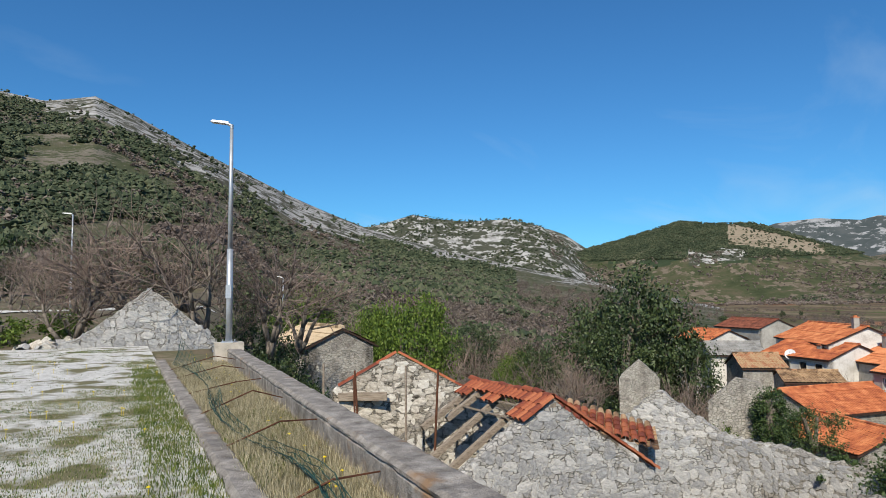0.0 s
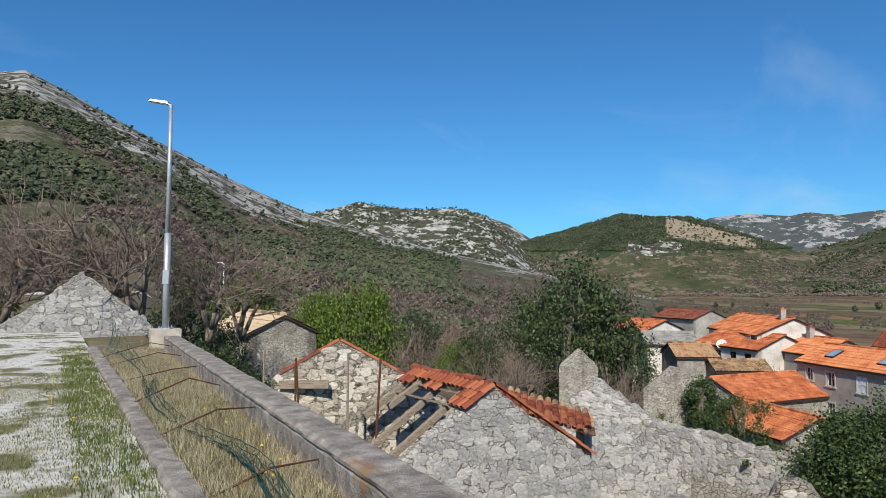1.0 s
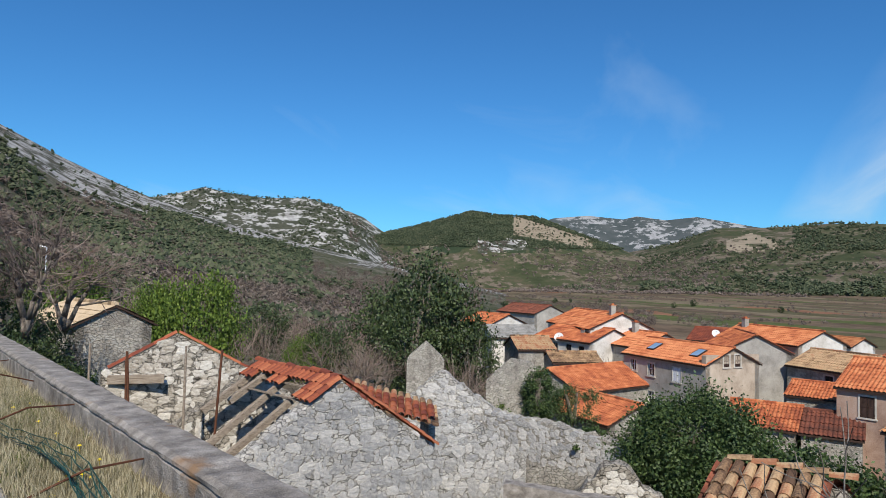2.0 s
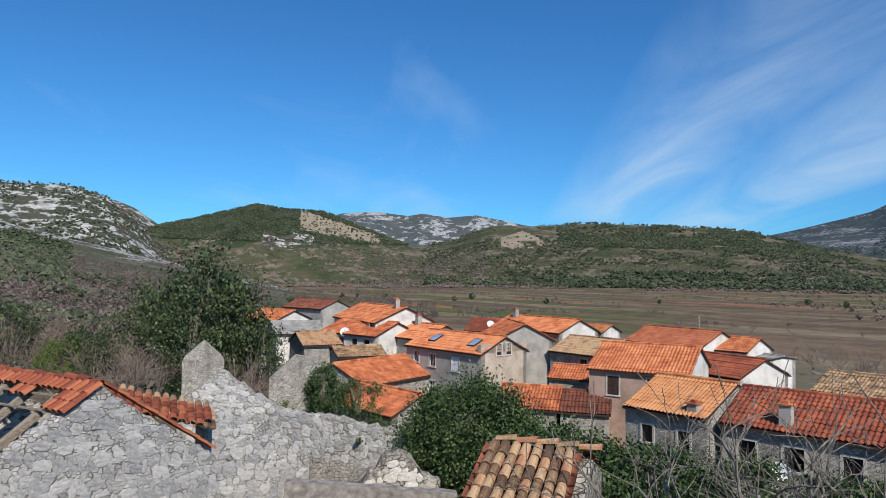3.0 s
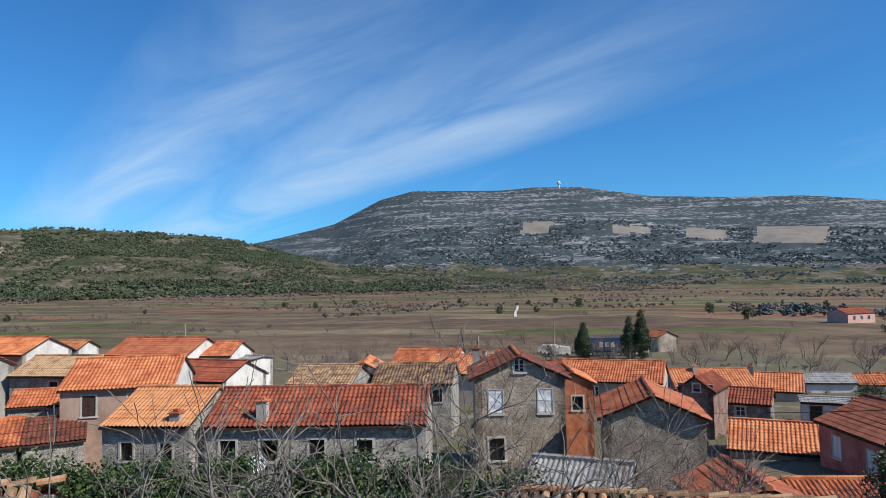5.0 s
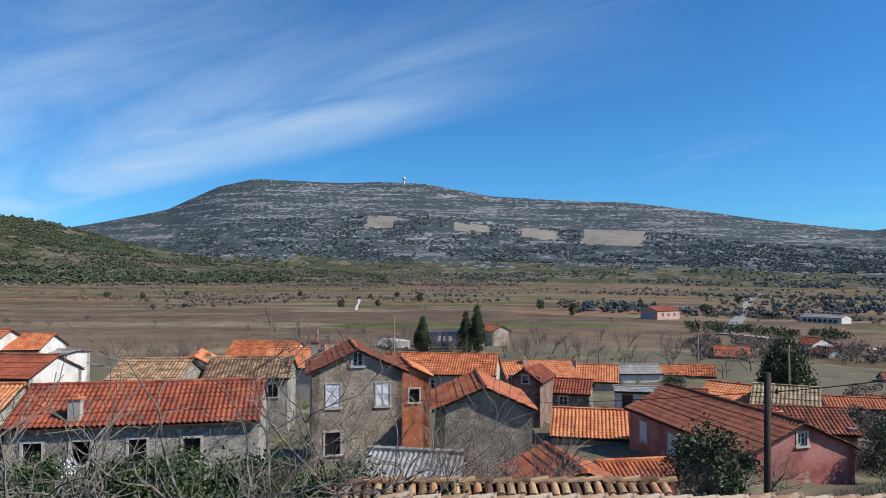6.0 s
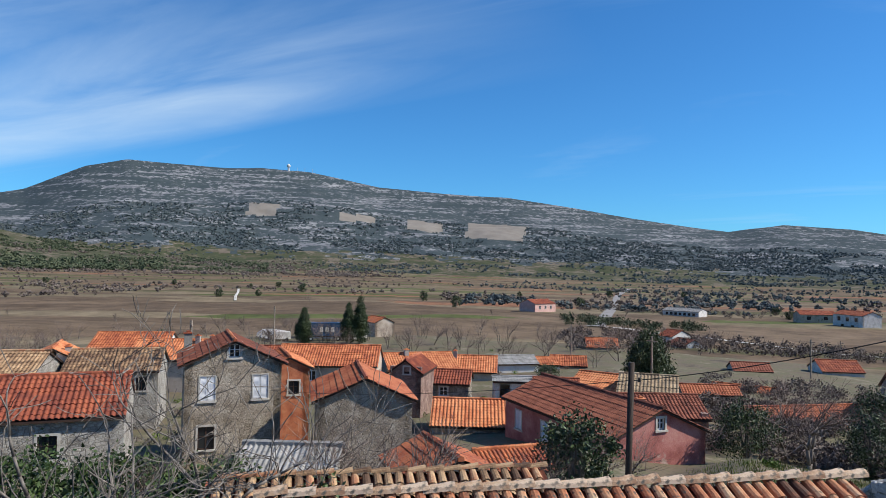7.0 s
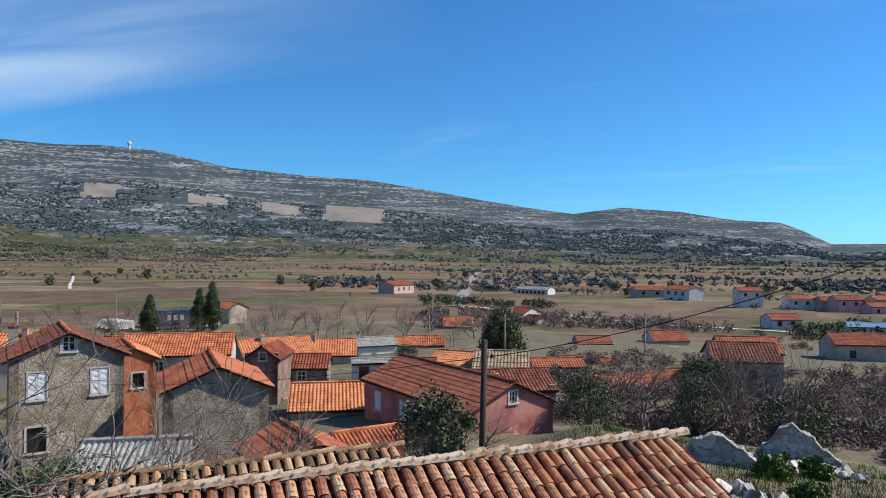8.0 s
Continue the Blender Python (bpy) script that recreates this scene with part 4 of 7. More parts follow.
house("stone house under pale weathered tiles", (59.3, 21.3), (60.1, 14.6), -5.18, 3.3, -6.57, M_STONE, M_TILE_OLD, pitch=0.28, front=[(2.2, 0.5, 0.8, 1.1, "dark")])
house("stone house under lichen-covered tiles", (55.6, 27.3), (55.8, 21.8), -4.9, 3.0, -6.2, M_STONE, M_TILE_OLD, pitch=0.28)
house("little white house with a loft hole and salmon tiles", (58.5, 22.6), (64.5, 24.2), -5.0, 2.2, -6.1, M_WHITE, M_TILE, loft_a=(0.1, 0.6, 0.7, "hole"), chimneys=[(-1.5, 1.0, 0.5)])
house("long house under bright orange tiles", (80.7, 6.6), (79.3, -4.3), -6.97, 4.4, -8.8, M_BEIGE, M_TILE, pitch=0.3, front=[(-1.5, 0.6, 0.9, 1.1, "white")])
house("house with red tiles behind the shuttered gable", (82.6, 11.0), (82.1, 6.9), -7.34, 2.9, -8.56, M_GREY, M_TILE_RED, pitch=0.3)
house("long low house with orange tiles", (85.2, -5.1), (86.6, -13.6), -8.54, 4.4, -10.4, M_STONE, M_TILE, pitch=0.32, chimneys=[(-1.5, 0.5, 0.7)])
house("stone house with a sagging gable and red tiles", (36.5, -1.3), (42.5, -1.0), -4.0, 2.75, -5.2, M_STONE_TAN, M_TILE_RED, gable_mat=M_STONE_TAN, verge=0.3, loft_a=None)
house("narrow rose-grey house with a stepped gable", (58.3, -5.4), (62.9, -7.1), -5.87, 1.6, -7.0, M_STONE_ROSE, M_TILE_RED, gable_a=[(0.1, -0.4, 0.5, 0.6, "dark")])
house("white rubble house with brown-red tiles", (64.8, -8.0), (63.7, -12.0), -7.57, 2.35, -8.55, M_MORTAR, M_TILE_RED, front=[(-0.2, 0.35, 0.75, 0.8, "white")], pitch=0.26)
house("low house with mottled red tiles", (51.3, -7.0), (50.2, -12.6), -7.83, 3.2, -9.20, M_STONE, M_TILE, pitch=0.26)
house("house with plain orange tiles", (88.9, -13.0), (87.3, -19.8), -9.16, 3.8, -10.78, M_BEIGE, M_TILE, pitch=0.32, chimneys=[(-1.8, 0.4, 0.8)])
house("house under a grey slab roof", (96.5, -21.6), (97.0, -27.4), -10.18, 2.4, -11.16, M_WHITE, M_ASB, pitch=0.34, amp=0.03)
house("orange-roofed house by the road", (101.9, -31.6), (100.4, -36.6), -10.76, 2.9, -11.97, M_GREY, M_TILE, pitch=0.34)
house("small outhouse under orange tiles", (97.5, -27.6), (97.3, -31.0), -10.5, 2.3, -11.4, M_GREY, M_TILE, pitch=0.34)
house("roofless white ruin with dark doorways", (61.0, -13.6), (60.4, -17.2), -7.7, 1.8, -7.9, M_WHITE, M_ASB, front=[(-0.9, 0.25, 0.9, 1.8, "hole"), (0.7, 0.5, 0.8, 1.1, "dark")], amp=0.02)
sol = house("small house with a solar panel on red tiles", (59.6, -17.0), (58.6, -20.6), -7.6, 1.9, -8.3, M_WHITE, M_TILE_RED, front=[(-0.6, 0.4, 0.6, 1.0, "hole")])
house("pink rendered house with old brown-red tiles", (34.5, -16.7), (46.3, -13.9), -5.36, 3.2, -6.75, M_PINK, M_TILE_BROWN, front=[(4.2, 0.6, 0.85, 1.2, "shutters"), (0.9, 0.65, 0.85, 1.2, "shutters")], loft_a=(0.18, 0.5, 0.62, "white"), gable_a=[(1.7, 1.9, 0.7, 1.6, "dark")], pitch=0.26, row=0.4, verge=0.25)
house("rose stone house with brown-red tiles", (47.6, -25.7), (48.6, -19.0), -7.09, 2.9, -8.27, M_STONE_ROSE, M_TILE_BROWN, gable_a=[(0.0, -0.3, 0.7, 1.0, "dark"), (0.2, 2.0, 0.7, 1.2, "dark")], pitch=0.26, chimneys=[(1.0, 1.4, 0.5)])
house("orange-roofed house beside the pink house", (65.5, -23.4), (61.0, -27.8), -7.88, 2.8, -9.03, M_BEIGE, M_TILE, pitch=0.28)
house("house under pale slab tiles", (60.2, -25.3), (58.0, -29.6), -7.33, 3.0, -8.61, M_STONE, M_SLAB, pitch=0.3)
house("red-roofed house among the trees", (69.9, -36.1), (68.4, -41.6), -9.96, 1.9, -10.70, M_STONE, M_TILE_RED, pitch=0.3)
house("long orange-roofed house among bare trees", (80.0, -45.7), (74.7, -51.2), -11.43, 2.0, -12.22, M_STONE, M_TILE, pitch=0.32)
house("long barn with faded salmon tiles", (55.4, -34.5), (56.0, -48.5), -9.58, 3.8, -11.19, M_STONE_ROSE, M_TILE_RED, pitch=0.28)
house("orange-roofed house at the village edge", (137.1, -50.0), (135.4, -56.0), -11.42, 3.9, -13.04, M_WHITE, M_TILE, pitch=0.4)
house("grey house with a brownish roof", (104.0, -62.4), (102.2, -67.8), -12.06, 2.7, -13.17, M_GREY, M_TILE_BROWN, pitch=0.4)
house("white house with a red roof", (105.3, -78.4), (103.4, -84.3), -11.87, 3.7, -13.4, M_WHITE, M_TILE_RED, pitch=0.4)
house("small white house with a terracotta roof", (179.5, -88.9), (174.5, -90.6), -12.98, 3.8, -14.57, M_WHITE, M_TILE_RED, front=[(0, 0.5, 0.9, 1.1, "dark")], pitch=0.5)
house("white bungalow with a gable window", (160.5, -82.2), (153.3, -82.8), -13.47, 3.7, -15.01, M_WHITE, M_TILE_BROWN, gable_b=[(0, 0.2, 1.0, 1.2, "dark")], pitch=0.5)
house("white villa with a terracotta roof and terrace", (141.1, -142.2), (138.8, -149.7), -13.16, 3.4, -14.55, M_WHITE, M_TILE_RED, front=[(-2, 0.4, 1.2, 1.3, "dark"), (1.5, 0.4, 1.2, 1.3, "dark")], pitch=0.5)
house("wide stone house under a terracotta roof", (80.7, -93.5), (76.4, -101.2), -10.10, 3.6, -11.57, M_BEIGE, M_TILE_RED, front=[(-2, 0.9, 1.0, 1.2, "dark")], pitch=0.36)
house("shed under a blue sheet roof", (111.7, -135.1), (105.5, -143.3), -12.46, 2.2, -13.35, M_WHITE, M_BLUEROOF, pitch=0.5, amp=0.03)
house("long white workshop with a row of windows", (313.7, -155.4), (298.0, -165.2), -13.3, 4.2, -14.6, M_WHITE, M_ASB, front=[(-7 + 2.3 * i, 0.8, 1.4, 1.2, "dark") for i in range(7)], pitch=0.8, amp=0.03)
house("salmon house with a red roof beside the valley road", (318.6, -87.0), (326.9, -99.6), -10.6, 5.2, -12.6, M_PALEPINK, M_TILE_RED, front=[(-4, 1.0, 1.3, 1.6, "white"), (0, 1.0, 1.3, 1.6, "white"), (4, 1.0, 1.3, 1.6, "white")], pitch=0.7)
house("large white villa with terraces", (258.8, -205.2), (241.5, -204.5), -11.0, 4.3, -12.6, M_WHITE, M_TILE_RED, front=[(-5, 1.0, 1.8, 1.6, "dark"), (0, 1.0, 1.8, 1.6, "dark"), (5, 1.0, 1.8, 1.6, "dark"), (-3, 4.0, 1.8, 1.6, "dark"), (3, 4.0, 1.8, 1.6, "dark")], pitch=0.7)
house("beige villa with a flat terrace", (277.0, -197.6), (273.4, -212.4), -12.36, 3.9, -13.98, M_BEIGE, M_TILE_RED, front=[(-4, 0.8, 1.8, 1.5, "dark"), (3, 0.8, 1.8, 1.5, "dark")], pitch=0.7)
for k, (hx, hy, hz) in enumerate([(247.9, -261.5, -16.0), (238.0, -270.4, -16.1), (229.0, -268.9, -15.2), (229.4, -277.8, -17.2), (222.0, -283.7, -15.0), (214.7, -271.4, -17.4), (262.9, -246.3, -12.8)]):
    hx, hy, hz = hx * 0.8, hy * 0.8, 1.6 - (1.6 - hz) * 0.8
    house("distant pale house with a terracotta roof", (hx, hy), (hx - 3.0, hy - 8.5), hz, 3.4, hz - 1.4, (M_WHITE, M_BEIGE, M_PALEPINK)[k % 3], M_TILE_RED, front=[(-2.2, 0.8, 1.1, 1.2, "dark"), (2.2, 0.8, 1.1, 1.2, "dark")], pitch=0.8)
house("long depot shed with a grey roof", (158.0, 8.0), (152.0, -4.0), -10.2, 3.6, -11.0, M_WHITE, M_ASB, pitch=0.6, amp=0.03)
house("orange house beside the depot", (165.0, -6.8), (158.0, -9.6), -9.0, 2.6, -10.2, M_BEIGE, M_TILE, front=[(0, 0.5, 0.9, 1.0, "dark")], pitch=0.4)
house("small house with corrugated grey roofing", (24.2, 3.0), (23.7, 0.0), -4.3, 1.4, -4.85, M_STONE, M_ASB, pitch=0.18, amp=0.04, row=1.2, category="shed")
house("broken stone hut with a few red tiles", (28.6, -3.5), (24.8, -4.3), -5.13, 1.9, -5.95, M_STONE_TAN, M_TILE_RED, category="hut")
house("shed with a fresh orange tiled roof", (31.4, -6.2), (32.1, -10.0), -6.55, 1.7, -7.25, M_STONE, M_TILE, category="shed")
house("grey stone house at the edge of the orchard", (54.0, -47.0), (51.0, -52.0), -6.6, 3.2, -8.0, M_STONE, M_TILE_BROWN, front=[(0.5, 0.8, 0.8, 1.0, "dark")], pitch=0.3)
house("grey house behind bare trees", (63.0, -56.0), (60.0, -61.5), -7.4, 3.4, -8.8, M_GREY, M_TILE_RED, front=[(-1.0, 0.8, 0.8, 1.0, "dark")], pitch=0.3)


def dish(x, y, z, turn, r):
    """A satellite dish on a short arm."""
    ob = thing("satellite_dish", x, y, z, turn, "pale round satellite dish on a short wall arm", "satellite dish", "satellite dishes")
    g = Geo()
    for k in range(3):
        g.v += [(0.30 * r * (k / 2) ** 2, r * k / 2 * math.cos(t), r * k / 2 * math.sin(t)) for t in [2 * math.pi * i / 16 for i in range(16)]]
    g.f = [(k * 16 + i, k * 16 + (i + 1) % 16, (k + 1) * 16 + (i + 1) % 16, (k + 1) * 16 + i) for k in range(2) for i in range(16)]
    g.to("reflector", M_SHUT, ob).matrix_local = pose(0, 0, 0, 0, -28, 0)
    Geo().beam((-0.3, 0, -0.25), (0, 0, 0), 0.025, 0.025, 6).to("arm", M_GALV, ob)
    Geo().beam((0, 0, -r), (0.55 * r, 0, 0.25), 0.012, 0.012, 5).box(0.5 * r, -0.04, 0.2, 0.62 * r, 0.04, 0.3).to("feed", M_GALV, ob)


dish(29.3, 16.6, -6.4, 200, 0.42)
dish(33.0, 66.0, -4.0, 230, 0.5)
dish(52.6, 66.0, -3.6, 240, 0.45)
dish(39.0, -1.6, -5.2, 240, 0.5)

# ---------------------------------------------------------------- terrace with path, kerb and parapet wall


def wall_xy(s, off):
    """s metres along the parapet from its near end, off metres outwards."""
    p = WALL_P + WALL_U * s + WALL_N * off
    return float(p[0]), float(p[1])


def strip(name, s0, s1, o0, o1, z0, z1, mat, steps, rough, label, seed, skew=0.0):
    """A long block that follows the parapet, its edges a little uneven."""
    rnd = random.Random(seed)
    g, rings = Geo(), []
    for k in range(steps + 1):
        s = s0 + (s1 - s0) * k / steps
        j = lambda: rnd.uniform(-rough, rough) + 0.0
        k0, k1, o0, o1 = o0, o1, o0 + skew * s, o1 + skew * s
        rings.append([(*wall_xy(s, o0 + j()), z0), (*wall_xy(s, o1 + j()), z0), (*wall_xy(s, o1 + j()), z1 - 0.03 + j()), (*wall_xy(s, o1 - 0.04 + j()), z1 + j()), (*wall_xy(s, o0 + 0.04 + j()), z1 + j()), (*wall_xy(s, o0 + j()), z1 - 0.03 + j())])
        o0, o1 = k0, k1
    n = len(rings[0])
    g.v = [p for r in rings for p in r]
    for k in range(steps):
        for i in range(n):
            g.f.append((k * n + i, k * n + (i + 1) % n, (k + 1) * n + (i + 1) % n, (k + 1) * n + i))
    g.f += [tuple(range(n)), tuple(range(len(g.v) - 1, len(g.v) - 1 - n, -1))]
    ob = mesh_object(name, g.v, g.f, mat)
    return tagged(ob, label, name.replace("_", " "), kind="structure")


strip("parapet_wall", -5.6, 14.6, -0.34, 0.0, -4.2, 0.28, M_CONC, 120, 0.010, "weathered low concrete parapet stained with rust", 3)
strip("parapet_coping", -5.6, 14.6, -0.345, 0.03, 0.284, 0.34, M_CONC, 120, 0.008, "rough grey concrete coping of the parapet", 4)
strip("kerb", -5.6, 15.2, -1.42, -1.18, -0.5, 0.10, M_CONC, 110, 0.014, "worn concrete kerb beside the gravel path", 5, -0.042)


rw = Geo()
ra, rb = Vector((*wall_xy(-5.75, 0.0), 0)), Vector((*wall_xy(-5.75, -16.0), 0))
rw.plank(ra + Vector((0, 0, -2.05)), rb + Vector((0, 0, -2.05)), 0.3, 4.1)
tagged(rw.to("retaining_wall", M_CONC), "plain concrete retaining wall closing the terrace", "wall", kind="structure")


def terrace_sheet(name, s0, s1, o0, o1, z, mat, label, cells, bumpy):
    g = Geo()
    ns, no = cells
    S, O = np.meshgrid(np.linspace(s0, s1, ns), np.linspace(o0, o1, no), indexing="ij")
    O = O - 0.042 * S * (O < -0.9)
    X, Y = WALL_P[0] + WALL_U[0] * S + WALL_N[0] * O, WALL_P[1] + WALL_U[1] * S + WALL_N[1] * O
    Zs = z + fractal(X * 0.9, Y * 0.9) * bumpy
    g.v = np.stack([X, Y, Zs], -1).reshape(-1, 3).tolist()
    g.f = [(i * no + k, i * no + k + 1, (i + 1) * no + k + 1, (i + 1) * no + k) for i in range(ns - 1) for k in range(no - 1)]
    ob = mesh_object(name, g.v, g.f, mat, None, True)
    return tagged(ob, label, name, kind="structure")


terrace_sheet("path", -5.6, 22.5, -18, -1.36, 0.02, M_GRAVEL, "white gravel path overgrown with weeds", (190, 90), 0.05)
terrace_sheet("verge", -5.6, 15, -1.25, -0.3, 0.03, M_SOIL, "dry grass strip between kerb and parapet", (120, 12), 0.08)


def blades(name, n, area, mat, height, width, label, category, seed, patchy=None, zbase=0.03):
    """Tufts of grass blades over a stretch of the terrace (along, off)."""
    rnd = np.random.default_rng(seed)
    v, f = [], []
    s0, s1, o0, o1 = area
    count = 0
    while count < n:
        s, o = rnd.uniform(s0, s1), rnd.uniform(o0, o1)
        o -= 0.042 * s * min(1.0, abs(o + 0.3))
        x, y = wall_xy(s, o)
        if patchy is not None and float(fractal(np.array([x * 0.55]), np.array([y * 0.55]))[0]) < patchy:
            if rnd.random() > 0.04:
                continue
        for b in range(5):
            a = rnd.uniform(0, 6.283)
            h = height * rnd.uniform(0.45, 1.2)
            px, py = x + rnd.normal(0, 0.04), y + rnd.normal(0, 0.04)
            lean = rnd.uniform(0.1, 0.6) * h
            la = rnd.uniform(0, 6.283)
            dx, dy = math.cos(a) * width / 2, math.sin(a) * width / 2
            lx, ly = math.cos(la) * lean, math.sin(la) * lean
            k = len(v)
            v += [(px - dx, py - dy, zbase), (px + dx, py + dy, zbase), (px + dx * 0.7 + lx * 0.4, py + dy * 0.7 + ly * 0.4, zbase + h * 0.6), (px - dx * 0.7 + lx * 0.4, py - dy * 0.7 + ly * 0.4, zbase + h * 0.6), (px + lx, py + ly, zbase + h)]
            f += [(k, k + 1, k + 2, k + 3), (k + 3, k + 2, k + 4)]
        count += 1
    ob = mesh_object(name, v, f, mat)
    return tagged(ob, label, category, kind="stuff")


blades("straw_grass", 8500, (0, 13.6, -1.20, -0.42), M_STRAW, 0.15, 0.006, "tall dry yellow grass along the parapet", "grass", 1)
blades("verge_weeds", 3000, (-1, 13.6, -1.20, -0.42), M_GRASS, 0.09, 0.008, "green weeds among the dry grass", "weeds", 2, 0.08)
blades("path_grass", 11000, (-1, 22, -9.0, -1.45), M_GRASS, 0.026, 0.008, "short green weeds in patches on the gravel", "weeds", 3, 0.0)
blades("kerb_grass", 1600, (-1, 13.4, -2.0, -1.44), M_GRASS, 0.06, 0.009, "green weeds along the kerb", "weeds", 4)
blades("path_straw", 6000, (-1, 18, -8.0, -1.45), M_STRAW, 0.024, 0.007, "withered weeds on the gravel path", "weeds", 5, -0.03)


def flowers():
    rnd = random.Random(12)
    g = Geo()
    for k in range(110):
        s, o = rnd.uniform(0, 16), rnd.choice((rnd.uniform(-6, -1.6), rnd.uniform(-1.2, -0.5)))
        x, y = wall_xy(s, o)
        z = rnd.uniform(0.07, 0.14)
        g.beam((x, y, 0.0), (x, y, z), 0.004, 0.003, 3)
        g.add([(x + 0.022 * math.cos(t), y + 0.022 * math.sin(t), z + 0.004) for t in (0, 1.05, 2.1, 3.14, 4.2, 5.2)] + [(x, y, z + 0.018)], [(i, (i + 1) % 6, 6) for i in range(6)])
    return tagged(g.to("yellow_flowers", M_FLOWER), "small yellow dandelion flowers in the grass", "flowers", kind="stuff")


flowers()


def street_lamp(x, y, z0, top, label, arm=0.55, plinth=True):
    ob = thing("street_lamp", x, y, z0, 0, label, "street lamp")
    h = top - z0
    Geo().beam((0, 0, 0.0), (0, 0, h * 0.42), 0.085, 0.08, 14).beam((0, 0, h * 0.42), (0, 0, h - 0.12), 0.066, 0.045, 14).to("pole", M_GALV, ob, "galvanised tapered pole", True)
    Geo().box(-0.16, -0.16, 0.0, 0.16, 0.16, 0.025).to("base_plate", M_GALV, ob)
    for sx in (-1, 1):
        for sy in (-1, 1):
            Geo().beam((0.12 * sx, 0.12 * sy, 0.02), (0.12 * sx, 0.12 * sy, 0.08), 0.014, 0.014, 6).to("bolt", M_GALV, ob)
    Geo().box(-0.075, -0.092, 1.15, 0.075, -0.075, 1.5).to("hatch", M_GALV, ob)
    Geo().beam((0, 0, h - 0.13), (0, 0, h - 0.02), 0.05, 0.05, 10).beam((0, 0, h - 0.05), (-0.16, 0, h + 0.02), 0.04, 0.035, 8).to("arm", M_GALV, ob)
    head = Geo()
    head.add([(-0.05, -0.10, h - 0.02), (-arm, -0.12, h + 0.05), (-arm, 0.12, h + 0.05), (-0.05, 0.10, h - 0.02), (-0.08, -0.07, h + 0.06), (-arm + 0.05, -0.09, h + 0.10), (-arm + 0.05, 0.09, h + 0.10), (-0.08, 0.07, h + 0.06)],
             [(3, 2, 1, 0), (4, 5, 6, 7), (0, 1, 5, 4), (1, 2, 6, 5), (2, 3, 7, 6), (3, 0, 4, 7)])
    hd = head.to("lamp_head", M_GALV, ob, "flat grey LED lamp head")
    Geo().add([(-0.18, -0.08, h - 0.012), (-arm + 0.06, -0.09, h + 0.034), (-arm + 0.06, 0.09, h + 0.034), (-0.18, 0.08, h - 0.012)], [(0, 1, 2, 3)]).to("lens", M_LAMPGLASS, hd)
    return ob


lx, ly = -5.64, 18.44
street_lamp(lx, ly, 0.50, 6.33, "tall galvanised street lamp on a concrete block")
pl = Geo().box(-0.36, -0.30, -0.6, 0.36, 0.30, 0.50).to("lamp_plinth", M_PLINTH)
pl.matrix_world = pose(lx, ly, 0, 0, 0, 22)
tagged(pl, "pale concrete block at the end of the parapet", "plinth", kind="structure")
street_lamp(-26.2, 48.6, ground_z(-26.2, 48.6), 7.8, "galvanised street lamp beside the gravel road", arm=0.7)
street_lamp(-13.6, 58.7, ground_z(-13.6, 58.7), 3.5, "short grey lamp post at the edge of the wood", arm=0.5)


def netting():
    """A sagging roll of green wire netting and thin iron rods that lie across the strip."""
    rnd = random.Random(4)
    g = Geo()
    lines = []
    for strand in range(7):
        pts = []
        for k in range(64):
            s = 0.4 + k * 0.205
            o = -1.02 - 0.042 * s + 0.14 * math.sin(s * 0.9) + 0.028 * strand + rnd.uniform(-0.012, 0.012)
            lift = 0.10 * smooth((s - 9.0) / 4.0) * strand
            pts.append((*wall_xy(s, o), 0.10 + 0.05 * math.sin(s * 1.3) + 0.035 * abs(3 - strand) + lift + rnd.uniform(-0.012, 0.012)))
        lines.append(pts)
        for p, q in zip(pts, pts[1:]):
            g.beam(p, q, 0.0045, 0.0045, 3)
    for low, high in zip(lines, lines[1:]):
        for k in range(63):
            g.beam(low[k], high[k + (k + len(low)) % 2], 0.003, 0.003, 3)
    tagged(g.to("wire_netting", M_NET), "sagging green wire netting lying along the kerb", "netting")
    for k, s in enumerate((1.2, 3.6, 5.9, 8.1, 10.6, 12.4)):
        h = 0.22 + 0.06 * (k % 3)
        rod = Geo()
        a, b, c = (*wall_xy(s - 0.15, -1.25 - 0.042 * s), 0.08), (*wall_xy(s, -0.8), h), (*wall_xy(s + 0.25, -0.34), 0.18 + 0.05 * (k % 2))
        rod.beam(a, b, 0.010, 0.010, 5).beam(b, c, 0.010, 0.008, 5)
        tagged(rod.to("iron_rod", M_RUST), "thin rusty iron rod bridging kerb and parapet", "rod", group="rods over the grass strip")


netting()

# ---------------------------------------------------------------- ruins


